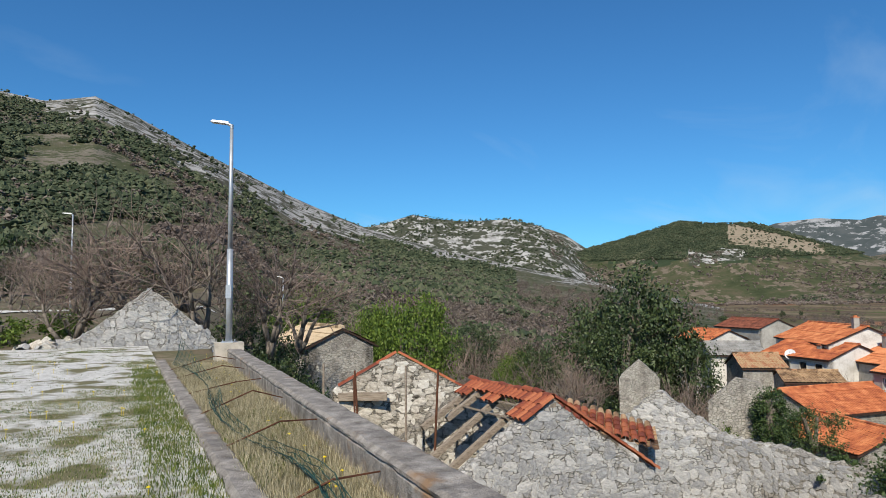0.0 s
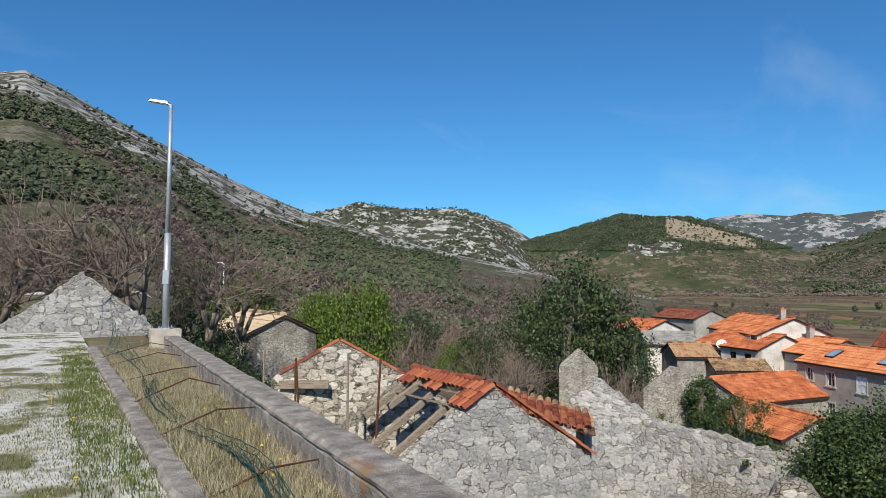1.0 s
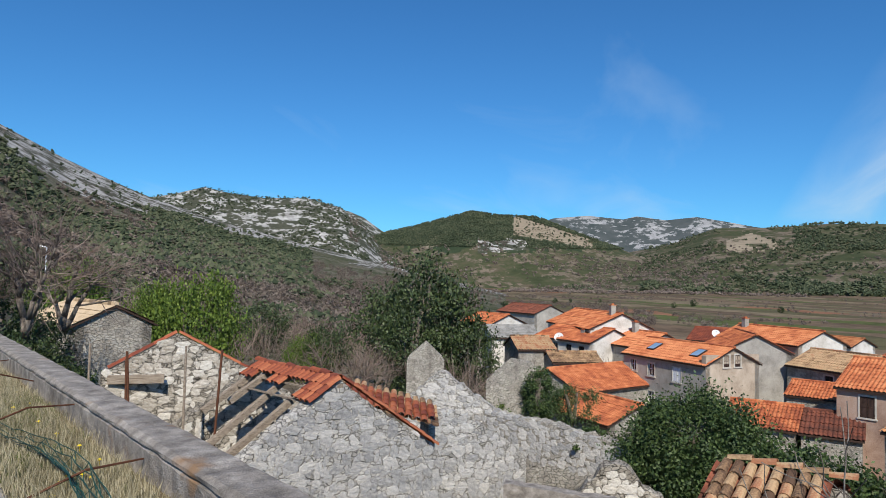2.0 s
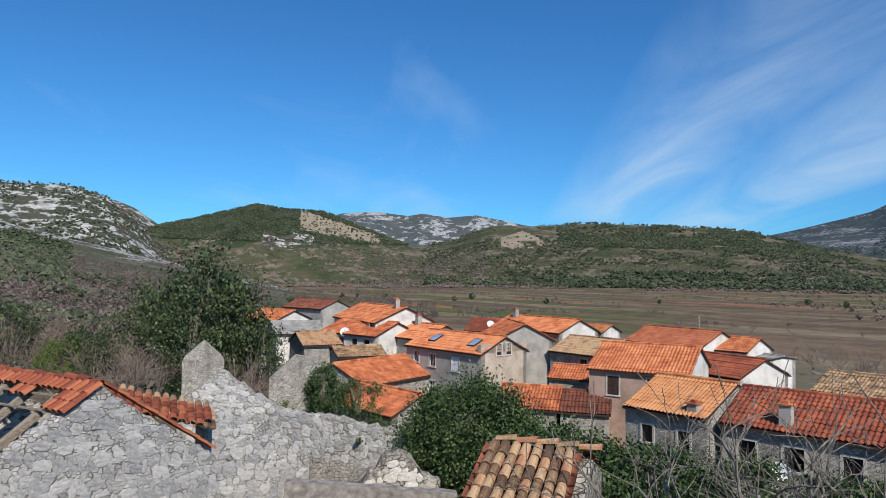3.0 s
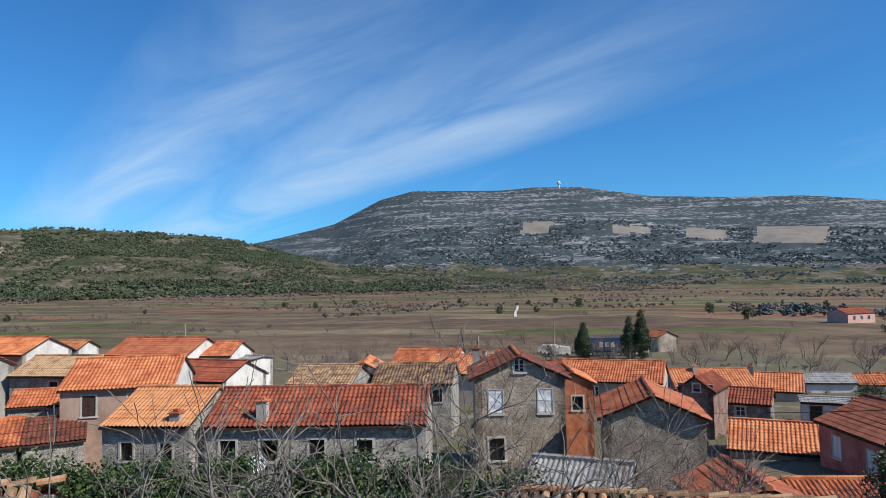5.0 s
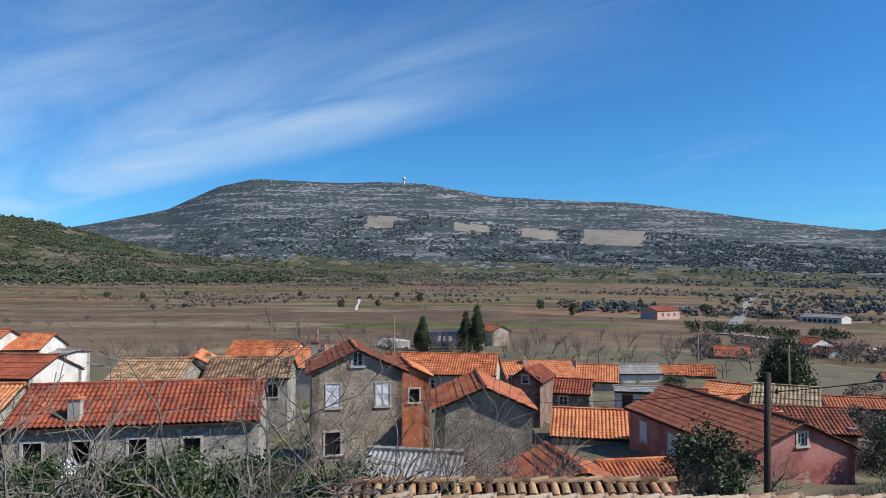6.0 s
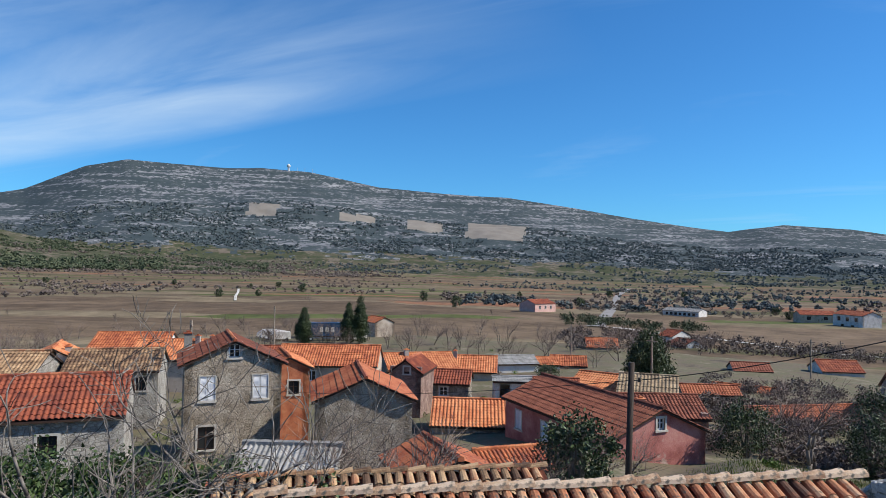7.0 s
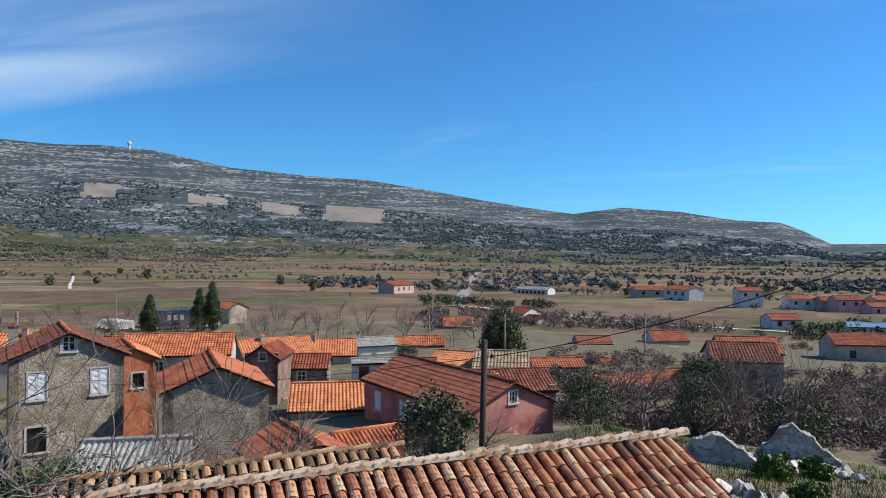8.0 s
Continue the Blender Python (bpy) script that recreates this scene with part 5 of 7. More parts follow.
def stone_mesh(seed, mat):
    """A rough field stone with an uneven outline, its worn face to -y."""
    rnd = random.Random(seed)
    n = rnd.choice((6, 7, 8))
    back, mid, face = [], [], []
    for k in range(n):
        a = 2 * math.pi * (k + rnd.uniform(-0.3, 0.3)) / n
        c, s = math.cos(a), math.sin(a)
        r = 0.5 / max(abs(c), abs(s)) ** 0.55 * rnd.uniform(0.86, 1.08)
        back.append((c * r, 0.5, s * r))
        mid.append((c * r * rnd.uniform(0.92, 1.0), -0.2 + rnd.uniform(-.12, .12), s * r * rnd.uniform(0.92, 1.0)))
        q = rnd.uniform(0.74, 0.92)
        face.append((c * r * q, -0.46 + rnd.uniform(-.12, .08), s * r * q))
    v = back + mid + face + [(rnd.uniform(-.1, .1), -0.52 + rnd.uniform(-.1, .06), rnd.uniform(-.1, .1))]
    f = []
    for k in range(n):
        m = (k + 1) % n
        f += [(k, n + k, n + m, m), (n + k, 2 * n + k, 2 * n + m, n + m), (2 * n + k, 3 * n, 2 * n + m)]
    me = bpy.data.meshes.new("stone")
    me.from_pydata(v, [], f)
    me.materials.append(mat)
    return me


STONES = [stone_mesh(k, M_BLOCK) for k in range(8)]
GREYS = [stone_mesh(k + 20, M_BLOCK_GREY) for k in range(8)]


def lay_stones(parent, meshes, span, inside, size, proud, limit, seed, y=0.0):
    """Rough courses of stones on a wall face (local x along, z up, -y out), where inside(x, z) holds."""
    rnd = random.Random(seed)
    x0, x1, z0, z1 = span
    z, n = z1, 0
    while z > z0 and n < limit:
        h = size * rnd.uniform(0.6, 0.95)
        x = x0 + rnd.uniform(0, size)
        while x < x1 and n < limit:
            w = size * rnd.uniform(0.55, 1.75)
            if inside(x + w / 2, z - h / 2) and inside(x + w * 0.1, z - h * 0.2) and inside(x + w * 0.9, z - h * 0.2):
                ob = new("stone", rnd.choice(meshes))
                ob.parent = parent
                d = rnd.uniform(0.10, 0.16)
                ob.matrix_local = pose(x + w / 2, y + d / 2 - proud * rnd.uniform(0.0, 0.6), z - h / 2 + rnd.uniform(-.3, .3) * h, 0, rnd.uniform(-14, 14), 0) @ Matrix.Diagonal((w * 1.25, d, h * rnd.uniform(1.1, 1.6), 1))
                n += 1
            x += w * 1.02
        z -= h * 1.0
    return n


def ruin_wall(label, p0, p1, profile, base, thick, mat, stones=None, size=0.28, limit=0, seed=1, rough=0.10, name="ruined_wall", category="ruin"):
    """A broken wall from p0 to p1 in plan; profile: (share of the way, height of its top), made ragged in between."""
    rnd = random.Random(seed)
    a, b = Vector((*p0, 0)), Vector((*p1, 0))
    length = (b - a).length
    u = (b - a) / length
    n = Vector((-u.y, u.x, 0))
    mid = (a + b) / 2
    turn = math.degrees(math.atan2(u.y, u.x)) + (0 if n.dot(mid) > 0 else 180)
    flip = 1 if n.dot(mid) > 0 else -1
    ob = thing(name, mid.x, mid.y, base, turn, label, category)
    steps = max(8, int(length / 0.16))
    s, zt = zip(*profile)
    tops = []
    for k in range(steps + 1):
        t = k / steps
        z = float(np.interp(t, s, zt)) - base + rnd.uniform(-rough, rough * 0.5)
        tops.append((flip * (t - 0.5) * length, max(0.1, z)))
    if flip < 0:
        tops.reverse()
    g = Geo()
    for x, z in tops:
        g.v += [(x, 0, 0), (x, 0, z), (x, thick, z + rnd.uniform(-rough, rough) * 0.6), (x, thick, 0)]
    for k in range(steps):
        i = 4 * k
        g.f += [(i, i + 4, i + 5, i + 1), (i + 1, i + 5, i + 6, i + 2), (i + 2, i + 6, i + 7, i + 3)]
    g.f += [(0, 1, 2, 3), tuple(4 * steps + i for i in (3, 2, 1, 0))]
    g.to("wall", mat, ob)
    if stones:
        xs, zs = [p[0] for p in tops], [p[1] for p in tops]
        lay_stones(ob, stones, (-length / 2, length / 2, 0.2, max(zs)), lambda x, z: abs(x) < length / 2 and z < float(np.interp(x, xs, zs)) + 0.04, size, 0.03, limit, seed)
    return ob


def tile_mesh(length, r0, r1, mat, thick=0.014):
    """One barrel tile: x along, bulging up."""
    g, seg = Geo(), 5
    for x, r in ((0, r0), (length, r1)):
        for rr in (r, r - thick):
            for k in range(seg + 1):
                a = math.pi * k / seg
                g.v.append((x, rr * math.cos(a), rr * math.sin(a) * 0.85))
    n = seg + 1
    for k in range(seg):
        g.f += [(k, k + 1, 2 * n + k + 1, 2 * n + k), (n + k + 1, n + k, 3 * n + k, 3 * n + k + 1), (k + 1, k, n + k, n + k + 1), (2 * n + k, 2 * n + k + 1, 3 * n + k + 1, 3 * n + k)]
    g.f += [(0, 2 * n, 3 * n, n), (seg, n + seg, 3 * n + seg, 2 * n + seg)]
    me = bpy.data.meshes.new("tile")
    me.from_pydata(g.v, [], g.f)
    me.materials.append(mat)
    return me


def lay_tiles(parent, m, cols, rows, pitch, step, meshes, seed, keep=lambda c, r: True, limit=300):
    """Barrel tiles on a slope: m is the pose of its top corner, x down the slope, y across; lower troughs lie between as one sheet."""
    rnd = random.Random(seed)
    n = 0
    rest = Geo()
    for c in range(cols):
        for r in range(rows):
            if not keep(c, r):
                continue
            me = rnd.choice(meshes)
            q = m @ pose(r * step + rnd.uniform(-.03, .03), c * pitch + rnd.uniform(-.012, .012), 0.03 + rnd.uniform(0, .012), 0, -2.2 + rnd.uniform(-1.2, 1.2), rnd.uniform(-2.5, 2.5))
            if n < limit:
                ob = new("tile", me)
                ob.parent = parent
                ob.matrix_local = q
            else:
                rest.add([q @ v.co for v in me.vertices], [tuple(p.vertices) for p in me.polygons])
            n += 1
    if rest.v:
        tagged(rest.to("further_tiles", meshes[0].materials[0], parent), kind="stuff")


def trough_sheet(cols, rows, pitch, step):
    """The hollow under-tiles of a slope as stepped courses."""
    g = Geo()
    for c in range(-1, cols):
        for r in range(rows):
            vs = []
            for x, lift in ((r * step, 0.0), ((r + 1.08) * step, 0.02)):
                for k in range(5):
                    t = k / 4
                    vs.append((x, (c + 0.5 + (t - 0.5) * 0.95) * pitch + pitch * 0.5 - pitch * 0.5, lift - 0.05 * math.sin(math.pi * t)))
            g.add(vs, [(k, 5 + k, 6 + k, k + 1) for k in range(4)] + [(5, 6, 7, 8, 9)])
    return g


TILES_NEAR = [tile_mesh(0.46, 0.075 + 0.004 * k, 0.092, M_NEAR_TILE) for k in range(3)]
TILES_PALE = [tile_mesh(0.50, 0.10, 0.125, M_PALE_TILE) for k in range(2)]
TILES_OLD = [tile_mesh(0.44, 0.085, 0.105, M_TILE_OLD) for k in range(3)]
TILES_RED = [tile_mesh(0.42, 0.10, 0.115, M_TILE_RED) for k in range(2)]


def slope_pose(top, along, down_side, pitch_deg):
    """Pose of a slope: x runs down it, y along the ridge."""
    y = Vector((along.x, along.y, 0)).normalized()
    h = Vector((down_side.x, down_side.y, 0)).normalized()
    x = h * math.cos(radians(pitch_deg)) - Vector((0, 0, 1)) * math.sin(radians(pitch_deg))
    z = x.cross(y)
    if z.z < 0:
        y, z = -y, -z
    return Matrix(((x.x, y.x, z.x, top[0]), (x.y, y.y, z.y, top[1]), (x.z, y.z, z.z, top[2]), (0, 0, 0, 1)))


def tiled_roof(label, a, b, zr, run, deg, base, meshes, caps, wall, pitch=0.235, step=0.36, seed=1, back=1.5, gable_rise=None, keep=lambda c, r: True, deck=M_TILE_BROWN, limit=300):
    """A roof near the terrace, tile by tile on the side towards it, over plain stone walls."""
    a, b = Vector((*a, zr)), Vector((*b, zr))
    u = (b - a).normalized()
    n = Vector((-u.y, u.x, 0))
    if n.dot(Vector((a.x + b.x, a.y + b.y, 0))) > 0:
        n = -n
    length = (b - a).length
    ob = thing("old_house", 0, 0, 0, 0, label, "house")
    m = slope_pose(a, u, n, deg)
    if (m.to_3x3() @ Vector((0, 1, 0))).dot(u) < 0:
        m = slope_pose(b, -u, n, deg)
        m = Matrix.Translation(b) @ m.to_3x3().to_4x4()
    cols, rows = int(length / pitch), int(run / math.cos(radians(deg)) / step)
    sh = trough_sheet(cols, rows, pitch, step)
    Geo().add([m @ Vector((x, y, z)) for x, y, z in sh.v], sh.f).to("under_tiles", deck, ob)
    lay_tiles(ob, m, cols, rows, pitch, step, meshes, seed, keep, limit)
    rnd = random.Random(seed + 5)
    x = 0.0
    while x < length - 0.2:
        cap = new("ridge_tile", rnd.choice(caps))
        cap.parent = ob
        cap.matrix_local = Matrix.Translation(a + u * x + Vector((0, 0, 0.06 + rnd.uniform(0, .02)))) @ pose(0, 0, 0, rnd.uniform(-5, 5), -4.5 + rnd.uniform(-2, 2), math.degrees(math.atan2(u.y, u.x)) + rnd.uniform(-4, 4))
        x += 0.42
    dz = run * math.tan(radians(deg))
    k = Geo()
    corners = [a + n * run - Vector((0, 0, dz)), b + n * run - Vector((0, 0, dz)), b, a, b - n * back - Vector((0, 0, back * math.tan(radians(deg)))), a - n * back - Vector((0, 0, back * math.tan(radians(deg))))]
    low = Vector((0, 0, -0.14))
    q = [c + low for c in corners]
    k.add(q + [Vector((c.x, c.y, base)) for c in corners], [(0, 1, 2, 3), (3, 2, 4, 5), (0, 6, 7, 1), (4, 10, 11, 5), (1, 7, 8, 2), (2, 8, 10, 4), (0, 3, 9, 6), (3, 5, 11, 9)])
    k.to("wall", wall, ob)
    sh2 = tile_sheet(length, back, back * math.tan(radians(deg)), pitch, 0.4, 0.05)
    mm = slope_pose((a + b) / 2, -u, -n, deg)
    ang = math.degrees(math.atan2(u.y, u.x))
    rot = pose(0, 0, 0, 0, 0, ang if (Vector((-u.y, u.x, 0)) - (-n)).length < 0.1 else ang + 180)
    rot = Matrix.Translation((a + b) / 2 - Vector((0, 0, 0.03))) @ rot
    Geo().add([rot @ Vector(v) for v in sh2[0]], sh2[1]).to("roof", deck, ob)
    return ob


tiled_roof("old house with lichened barrel tiles on a worn roof", (10.8, 1.2), (11.0, -8.7), -1.83, 3.4, 24, -6.5, TILES_NEAR, TILES_PALE, M_STONE, seed=2, pitch=0.225, step=0.37)
tiled_roof("old house with pale weathered barrel tiles", (16.1, 2.6), (16.4, -4.9), -3.08, 2.6, 24, -7.0, TILES_OLD, TILES_OLD, M_STONE, seed=3, pitch=0.25, step=0.38, limit=200)
tiled_roof("ruined hut under a last patch of ochre barrel tiles", (9.1, 11.2), (10.2, 9.6), -1.66, 1.7, 24, -5.6, TILES_OLD, TILES_OLD, M_MORTAR, seed=4, pitch=0.22, step=0.33, back=1.2)
tiled_roof("shed with grey corrugated roofing", (8.2, 5.2), (8.9, 1.2), -2.7, 1.5, 18, -5.5, TILES_OLD, TILES_OLD, M_STONE, seed=6, pitch=0.25, deck=M_ASB, keep=lambda c, r: False)

# collapsed house: front gable, back gable, rafters and slipping tiles
A0, B0 = Vector((2.8, 18.1, -1.03)), Vector((0.8, 22.2, -1.03))
UU = (B0 - A0).normalized()
NN = Vector((-UU.y, UU.x, 0))
if NN.dot(Vector((0, -1, 0))) < 0 and NN.x > 0:
    NN = -NN
LEFT = NN if NN.x < 0 else -NN
gl, gr = A0 + LEFT * 3.0, A0 - LEFT * 3.65
ruin_wall("grey rubble gable of a collapsed house", (gl.x, gl.y), (gr.x, gr.y), [(0, -2.9), (0.445, -0.99), (0.985, -3.38), (1.0, -3.6)], -6.0, 0.5, M_MORTAR_GREY, GREYS, 0.30, 300, 5, 0.05)
bl, br = B0 + LEFT * 3.0, B0 - LEFT * 3.2
ruin_wall("inner rubble wall of the collapsed house", (bl.x, bl.y), (br.x, br.y), [(0, -3.0), (0.48, -1.3), (1, -3.2)], -6.0, 0.5, M_MORTAR, STONES, 0.3, 150, 6, 0.12)
cr = thing("collapsed_roof", 0, 0, 0, 0, "collapsed roof with bare rafters and slipping red tiles", "roof")
rnd = random.Random(8)
Geo().plank(A0 + Vector((0, 0, -.08)), B0 + Vector((0, 0, -.12)), 0.18, 0.2).to("ridge_beam", M_WOOD, cr)
slope_l = lambda s, d: A0 + UU * s + LEFT * d * math.cos(radians(31)) + Vector((0, 0, -d * math.sin(radians(31)) - 0.05))
for k, (s, d) in enumerate(((1.1, 3.6), (2.3, 3.9), (3.4, 1.6), (4.0, 2.2))):
    Geo().plank(slope_l(s, 0), slope_l(s + (0.15 if k < 2 else 0), d) + Vector((0, 0, -0.35 if k < 2 else 0)), 0.17, 0.15).to("rafter", M_WOOD, cr, "bare grey weathered rafter")
for d in (0.5, 1.0):
    Geo().plank(slope_l(0.2, d) + Vector((0, 0, .08)), slope_l(4.3, d) + Vector((0, 0, .02)), 0.07, 0.04).to("batten", M_WOOD, cr)
ml = slope_pose(A0 + Vector((0, 0, 0.06)), UU, LEFT, 31)
right = -LEFT
mr_ = slope_pose(A0 + Vector((0, 0, 0.06)), UU, right, 33)
for m, seed, keep, rows in ((ml, 1, lambda c, r: r < (3 if c < 4 else 1) or (c > 15 and r < 2) or (8 < c < 12 and r == 1), 5), (mr_, 2, lambda c, r: c < 1, 12)):
    ydir = (m.to_3x3() @ Vector((0, 1, 0))).dot(UU)
    q = m if ydir > 0 else m @ Matrix.Diagonal((1, -1, 1, 1))
    lay_tiles(cr, q, 19, rows, 0.23, 0.33, TILES_RED, seed, keep)
for k in range(10):
    cap = new("ridge_tile", TILES_RED[0])
    cap.parent = cr
    cap.matrix_local = Matrix.Translation(A0 + UU * (k * 0.44) + Vector((0, 0, 0.10 + rnd.uniform(-.02, .03)))) @ pose(0, 0, 0, 0, rnd.uniform(-5, 3), math.degrees(math.atan2(UU.y, UU.x)) + rnd.uniform(-6, 6))
# a last patch of tiles on the side wing
TL, TR, BL = Vector((3.63, 21.60, -1.52)), Vector((6.58, 21.09, -2.34)), Vector((3.70, 20.26, -1.90))
py_ = (TR - TL).normalized()
px_ = (BL - TL) - py_ * (BL - TL).dot(py_)
px_.normalize()
pz_ = px_.cross(py_)
patch_m = Matrix(((px_.x, py_.x, pz_.x, TL.x), (px_.y, py_.y, pz_.y, TL.y), (px_.z, py_.z, pz_.z, TL.z), (0, 0, 0, 1)))
if pz_.z < 0:
    patch_m = patch_m @ Matrix.Diagonal((1, 1, -1, 1))
wing = thing("wing_roof", 0, 0, 0, 0, "sagging patch of red tiles over the side wing", "roof")
sh = trough_sheet(12, 5, 0.235, 0.33)
Geo().add([patch_m @ Vector(v) for v in sh.v], sh.f).to("under_tiles", M_TILE_OLD, wing)
lay_tiles(wing, patch_m, 12, 5, 0.235, 0.33, TILES_RED, 31, lambda c, r: r > 0 and not (c > 10 and r > 3))
lay_tiles(wing, patch_m, 12, 1, 0.235, 0.33, TILES_OLD, 32)
# second part of it, lower, to the valley side
g2l, g2r = A0 - LEFT * 4.2 + UU * 1.2, A0 - LEFT * 8.2 + UU * 0.6
ruin_wall("broken rubble wall beside the collapsed house", (g2l.x, g2l.y), (g2r.x, g2r.y), [(0, -2.6), (0.25, -2.45), (0.6, -3.2), (1.0, -4.3)], -6.6, 0.5, M_MORTAR_GREY, GREYS, 0.32, 150, 7, 0.08)

# white ruin with tile-capped gable
ob = ruin_wall("white rubble gable edged with red tiles", (-3.9, 24.7), (0.9, 25.6), [(0, -1.65), (0.47, -0.36), (1.0, -1.75)], -5.0, 0.5, M_MORTAR, STONES, 0.33, 260, 9, 0.02)
for side, n in ((-1, 6), (1, 7)):
    for k in range(n):
        cap = new("verge_tile", TILES_RED[k % 2])
        cap.parent = ob
        z = 4.66 - 0.36 * 0.56 * k * 0.93
        cap.matrix_local = Matrix.Translation((-0.14 + side * (0.02 + k * 0.34), 0.22, z)) @ pose(0, 0, 0, 0, 29, 0 if side > 0 else 180)
ruin_wall("side wall of the white ruin", (0.9, 25.9), (2.0, 31.0), [(0, -1.8), (0.3, -2.0), (1, -2.4)], -5.5, 0.45, M_MORTAR, STONES, 0.33, 90, 10, 0.15)
lint = Geo().box(-3.7, 24.6, -1.95, -2.0, 24.8, -1.68).to("lintel", M_WOOD)
tagged(lint, "grey timber lintel set in the white ruin", "lintel")
for k, (px, py, h, lean) in enumerate(((-2.2, 19.3, -0.35, 0.06), (-1.05, 19.5, -0.25, 0.0), (-0.35, 19.4, -0.35, -0.05), (-3.4, 19.9, -0.2, 0.0), (-2.8, 22.5, -0.9, 0.02))):
    g = Geo().beam((px, py, -4.4), (px - lean * 4, py, h), 0.04, 0.032, 6)
    tagged(g.to("fence_post", M_WOOD if k % 2 else M_RUST), "leaning weathered post before the white ruin", "post", group="posts before the ruin")

# triangular gable at the end of the path
ruin_wall("pale mortared stone gable of a sunken ruin", (-13.4, 24.4), (-8.7, 26.8), [(0, 0.15), (0.10, 0.25), (0.53, 2.0), (0.62, 1.85), (1.0, 0.1)], -0.5, 0.8, M_MORTAR_GREY, GREYS, 0.26, 150, 11, 0.06)

ruin_wall("small grey gable stump with a hole", (10.3, 41.0), (12.5, 40.4), [(0, -3.2), (0.03, -3.0), (0.5, -2.05), (0.97, -3.0), (1, -3.2)], -9.0, 0.5, M_STONE, None, seed=13, rough=0.03)
ruin_wall("grey gable half covered with ivy", (13.5, 35.8), (16.0, 34.8), [(0, -3.8), (0.5, -2.5), (0.95, -2.75), (1, -3.0)], -8.5, 0.5, M_STONE, None, seed=14, rough=0.03)
ruin_wall("long grey ruined gable with stone rubble", (7.3, 29.5), (11.4, 28.0), [(0, -3.6), (0.12, -3.2), (0.38, -2.2), (0.7, -3.2), (1.0, -4.0)], -7.5, 0.5, M_MORTAR_GREY, GREYS, 0.34, 140, 15, 0.08)
ruin_wall("long rubble field wall across the ruins", (10.2, 27.4), (13.6, 21.6), [(0, -3.7), (0.5, -3.75), (1.0, -4.1)], -7.5, 0.6, M_STONE, GREYS, 0.3, 120, 16, 0.08)
ruin_wall("short white rubble stump overgrown with ivy", (9.5, 17.9), (11.6, 16.8), [(0, -4.4), (0.3, -3.5), (0.55, -3.25), (0.8, -4.0), (1, -4.2)], -7.0, 0.5, M_MORTAR, STONES, 0.3, 90, 17, 0.10)
ruin_wall("low concrete-topped wall below the ruins", (6.2, 15.2), (9.6, 13.2), [(0, -3.0), (1, -3.3)], -6.0, 0.35, M_CONC, None, seed=18, rough=0.03)
ruin_wall("ruined rubble gable in the overgrown garden", (18.6, -18.7), (21.0, -15.9), [(0, -5.7), (0.40, -4.6), (0.52, -4.6), (1, -5.9)], -7.5, 0.5, M_STONE, GREYS, 0.3, 60, 19, 0.10)
ruin_wall("ruined rubble gable beside the garden", (20.8, -24.7), (23.3, -22.4), [(0, -6.7), (0.5, -5.3), (0.6, -5.35), (1, -6.9)], -8.0, 0.5, M_STONE, GREYS, 0.32, 60, 20, 0.10)
ruin_wall("low rubble wall under the bare trees", (21.0, -8.5), (23.5, -15.0), [(0, -6.0), (0.5, -5.7), (1, -6.0)], -7.5, 0.6, M_STONE, None, seed=21, rough=0.12)

# poles and cable
PT, PB = Vector((18.62, -8.08, -0.83)), Vector((18.68, -7.98, -6.6))
pole = thing("utility_pole", PB.x, PB.y, PB.z, 0, "dark tarred wooden pole carrying a black cable", "utility pole")
Geo().beam((0, 0, 0), PT - PB, 0.10, 0.085, 10).to("pole", M_POLE, pole, smooth_faces=True)
hook = PT - PB + Vector((0.02, -0.1, -0.5))
Geo().beam(hook, hook + Vector((0.05, -0.16, 0.0)), 0.02, 0.02, 6).beam(hook + Vector((0.05, -0.16, -0.05)), hook + Vector((0.05, -0.16, 0.07)), 0.05, 0.03, 8).to("insulator", M_CABLE, pole)


def cable(a, b, sag, label, r=0.012):
    """A sagging line as one tube."""
    g = Geo()
    for k in range(25):
        t = k / 24
        p = Vector(a).lerp(Vector(b), t) - Vector((0, 0, sag * 4 * t * (1 - t)))
        side = (Vector(b) - Vector(a)).cross(Vector((0, 0, 1))).normalized() * r
        g.v += [tuple(p + side), tuple(p + Vector((0, 0, r))), tuple(p - side), tuple(p - Vector((0, 0, r)))]
    g.f = [(4 * k + i, 4 * k + (i + 1) % 4, 4 * k + 4 + (i + 1) % 4, 4 * k + 4 + i) for k in range(24) for i in range(4)] + [(0, 1, 2, 3), (99, 98, 97, 96)]
    return tagged(g.to("cable", M_CABLE), label, "cable")


cable(PT + Vector((0.05, -0.25, -0.5)), (8.2, -14.5, 2.6), 0.35, "black overhead cable from the pole")
cable(PT + Vector((0.05, -0.1, -0.5)), (60.0, 14.0, -7.0), 1.0, "thin black overhead cable to the village", 0.010)
for px, py, top in ((119.7, 11.4, -4.6), (104.4, -35.7, -6.2), (66.0, -31.0, -4.5), (97.0, 68.0, -3.2), (58.0, 12.0, -2.6), (128.0, -101.0, -11.0), (95.0, -70.0, -7.5)):
    z = ground_z(px, py)
    o = thing("utility_pole", px, py, z - 0.3, 20, "grey wooden utility pole in the village", "utility pole", group="village poles")
    Geo().beam((0, 0, 0), (0, 0, top - z + 0.3), 0.13, 0.10, 8).to("pole", M_WOOD, o)
    Geo().box(-0.7, -0.05, top - z - 0.2, 0.7, 0.05, top - z - 0.1).to("crossarm", M_WOOD, o)

# ---------------------------------------------------------------- valley things


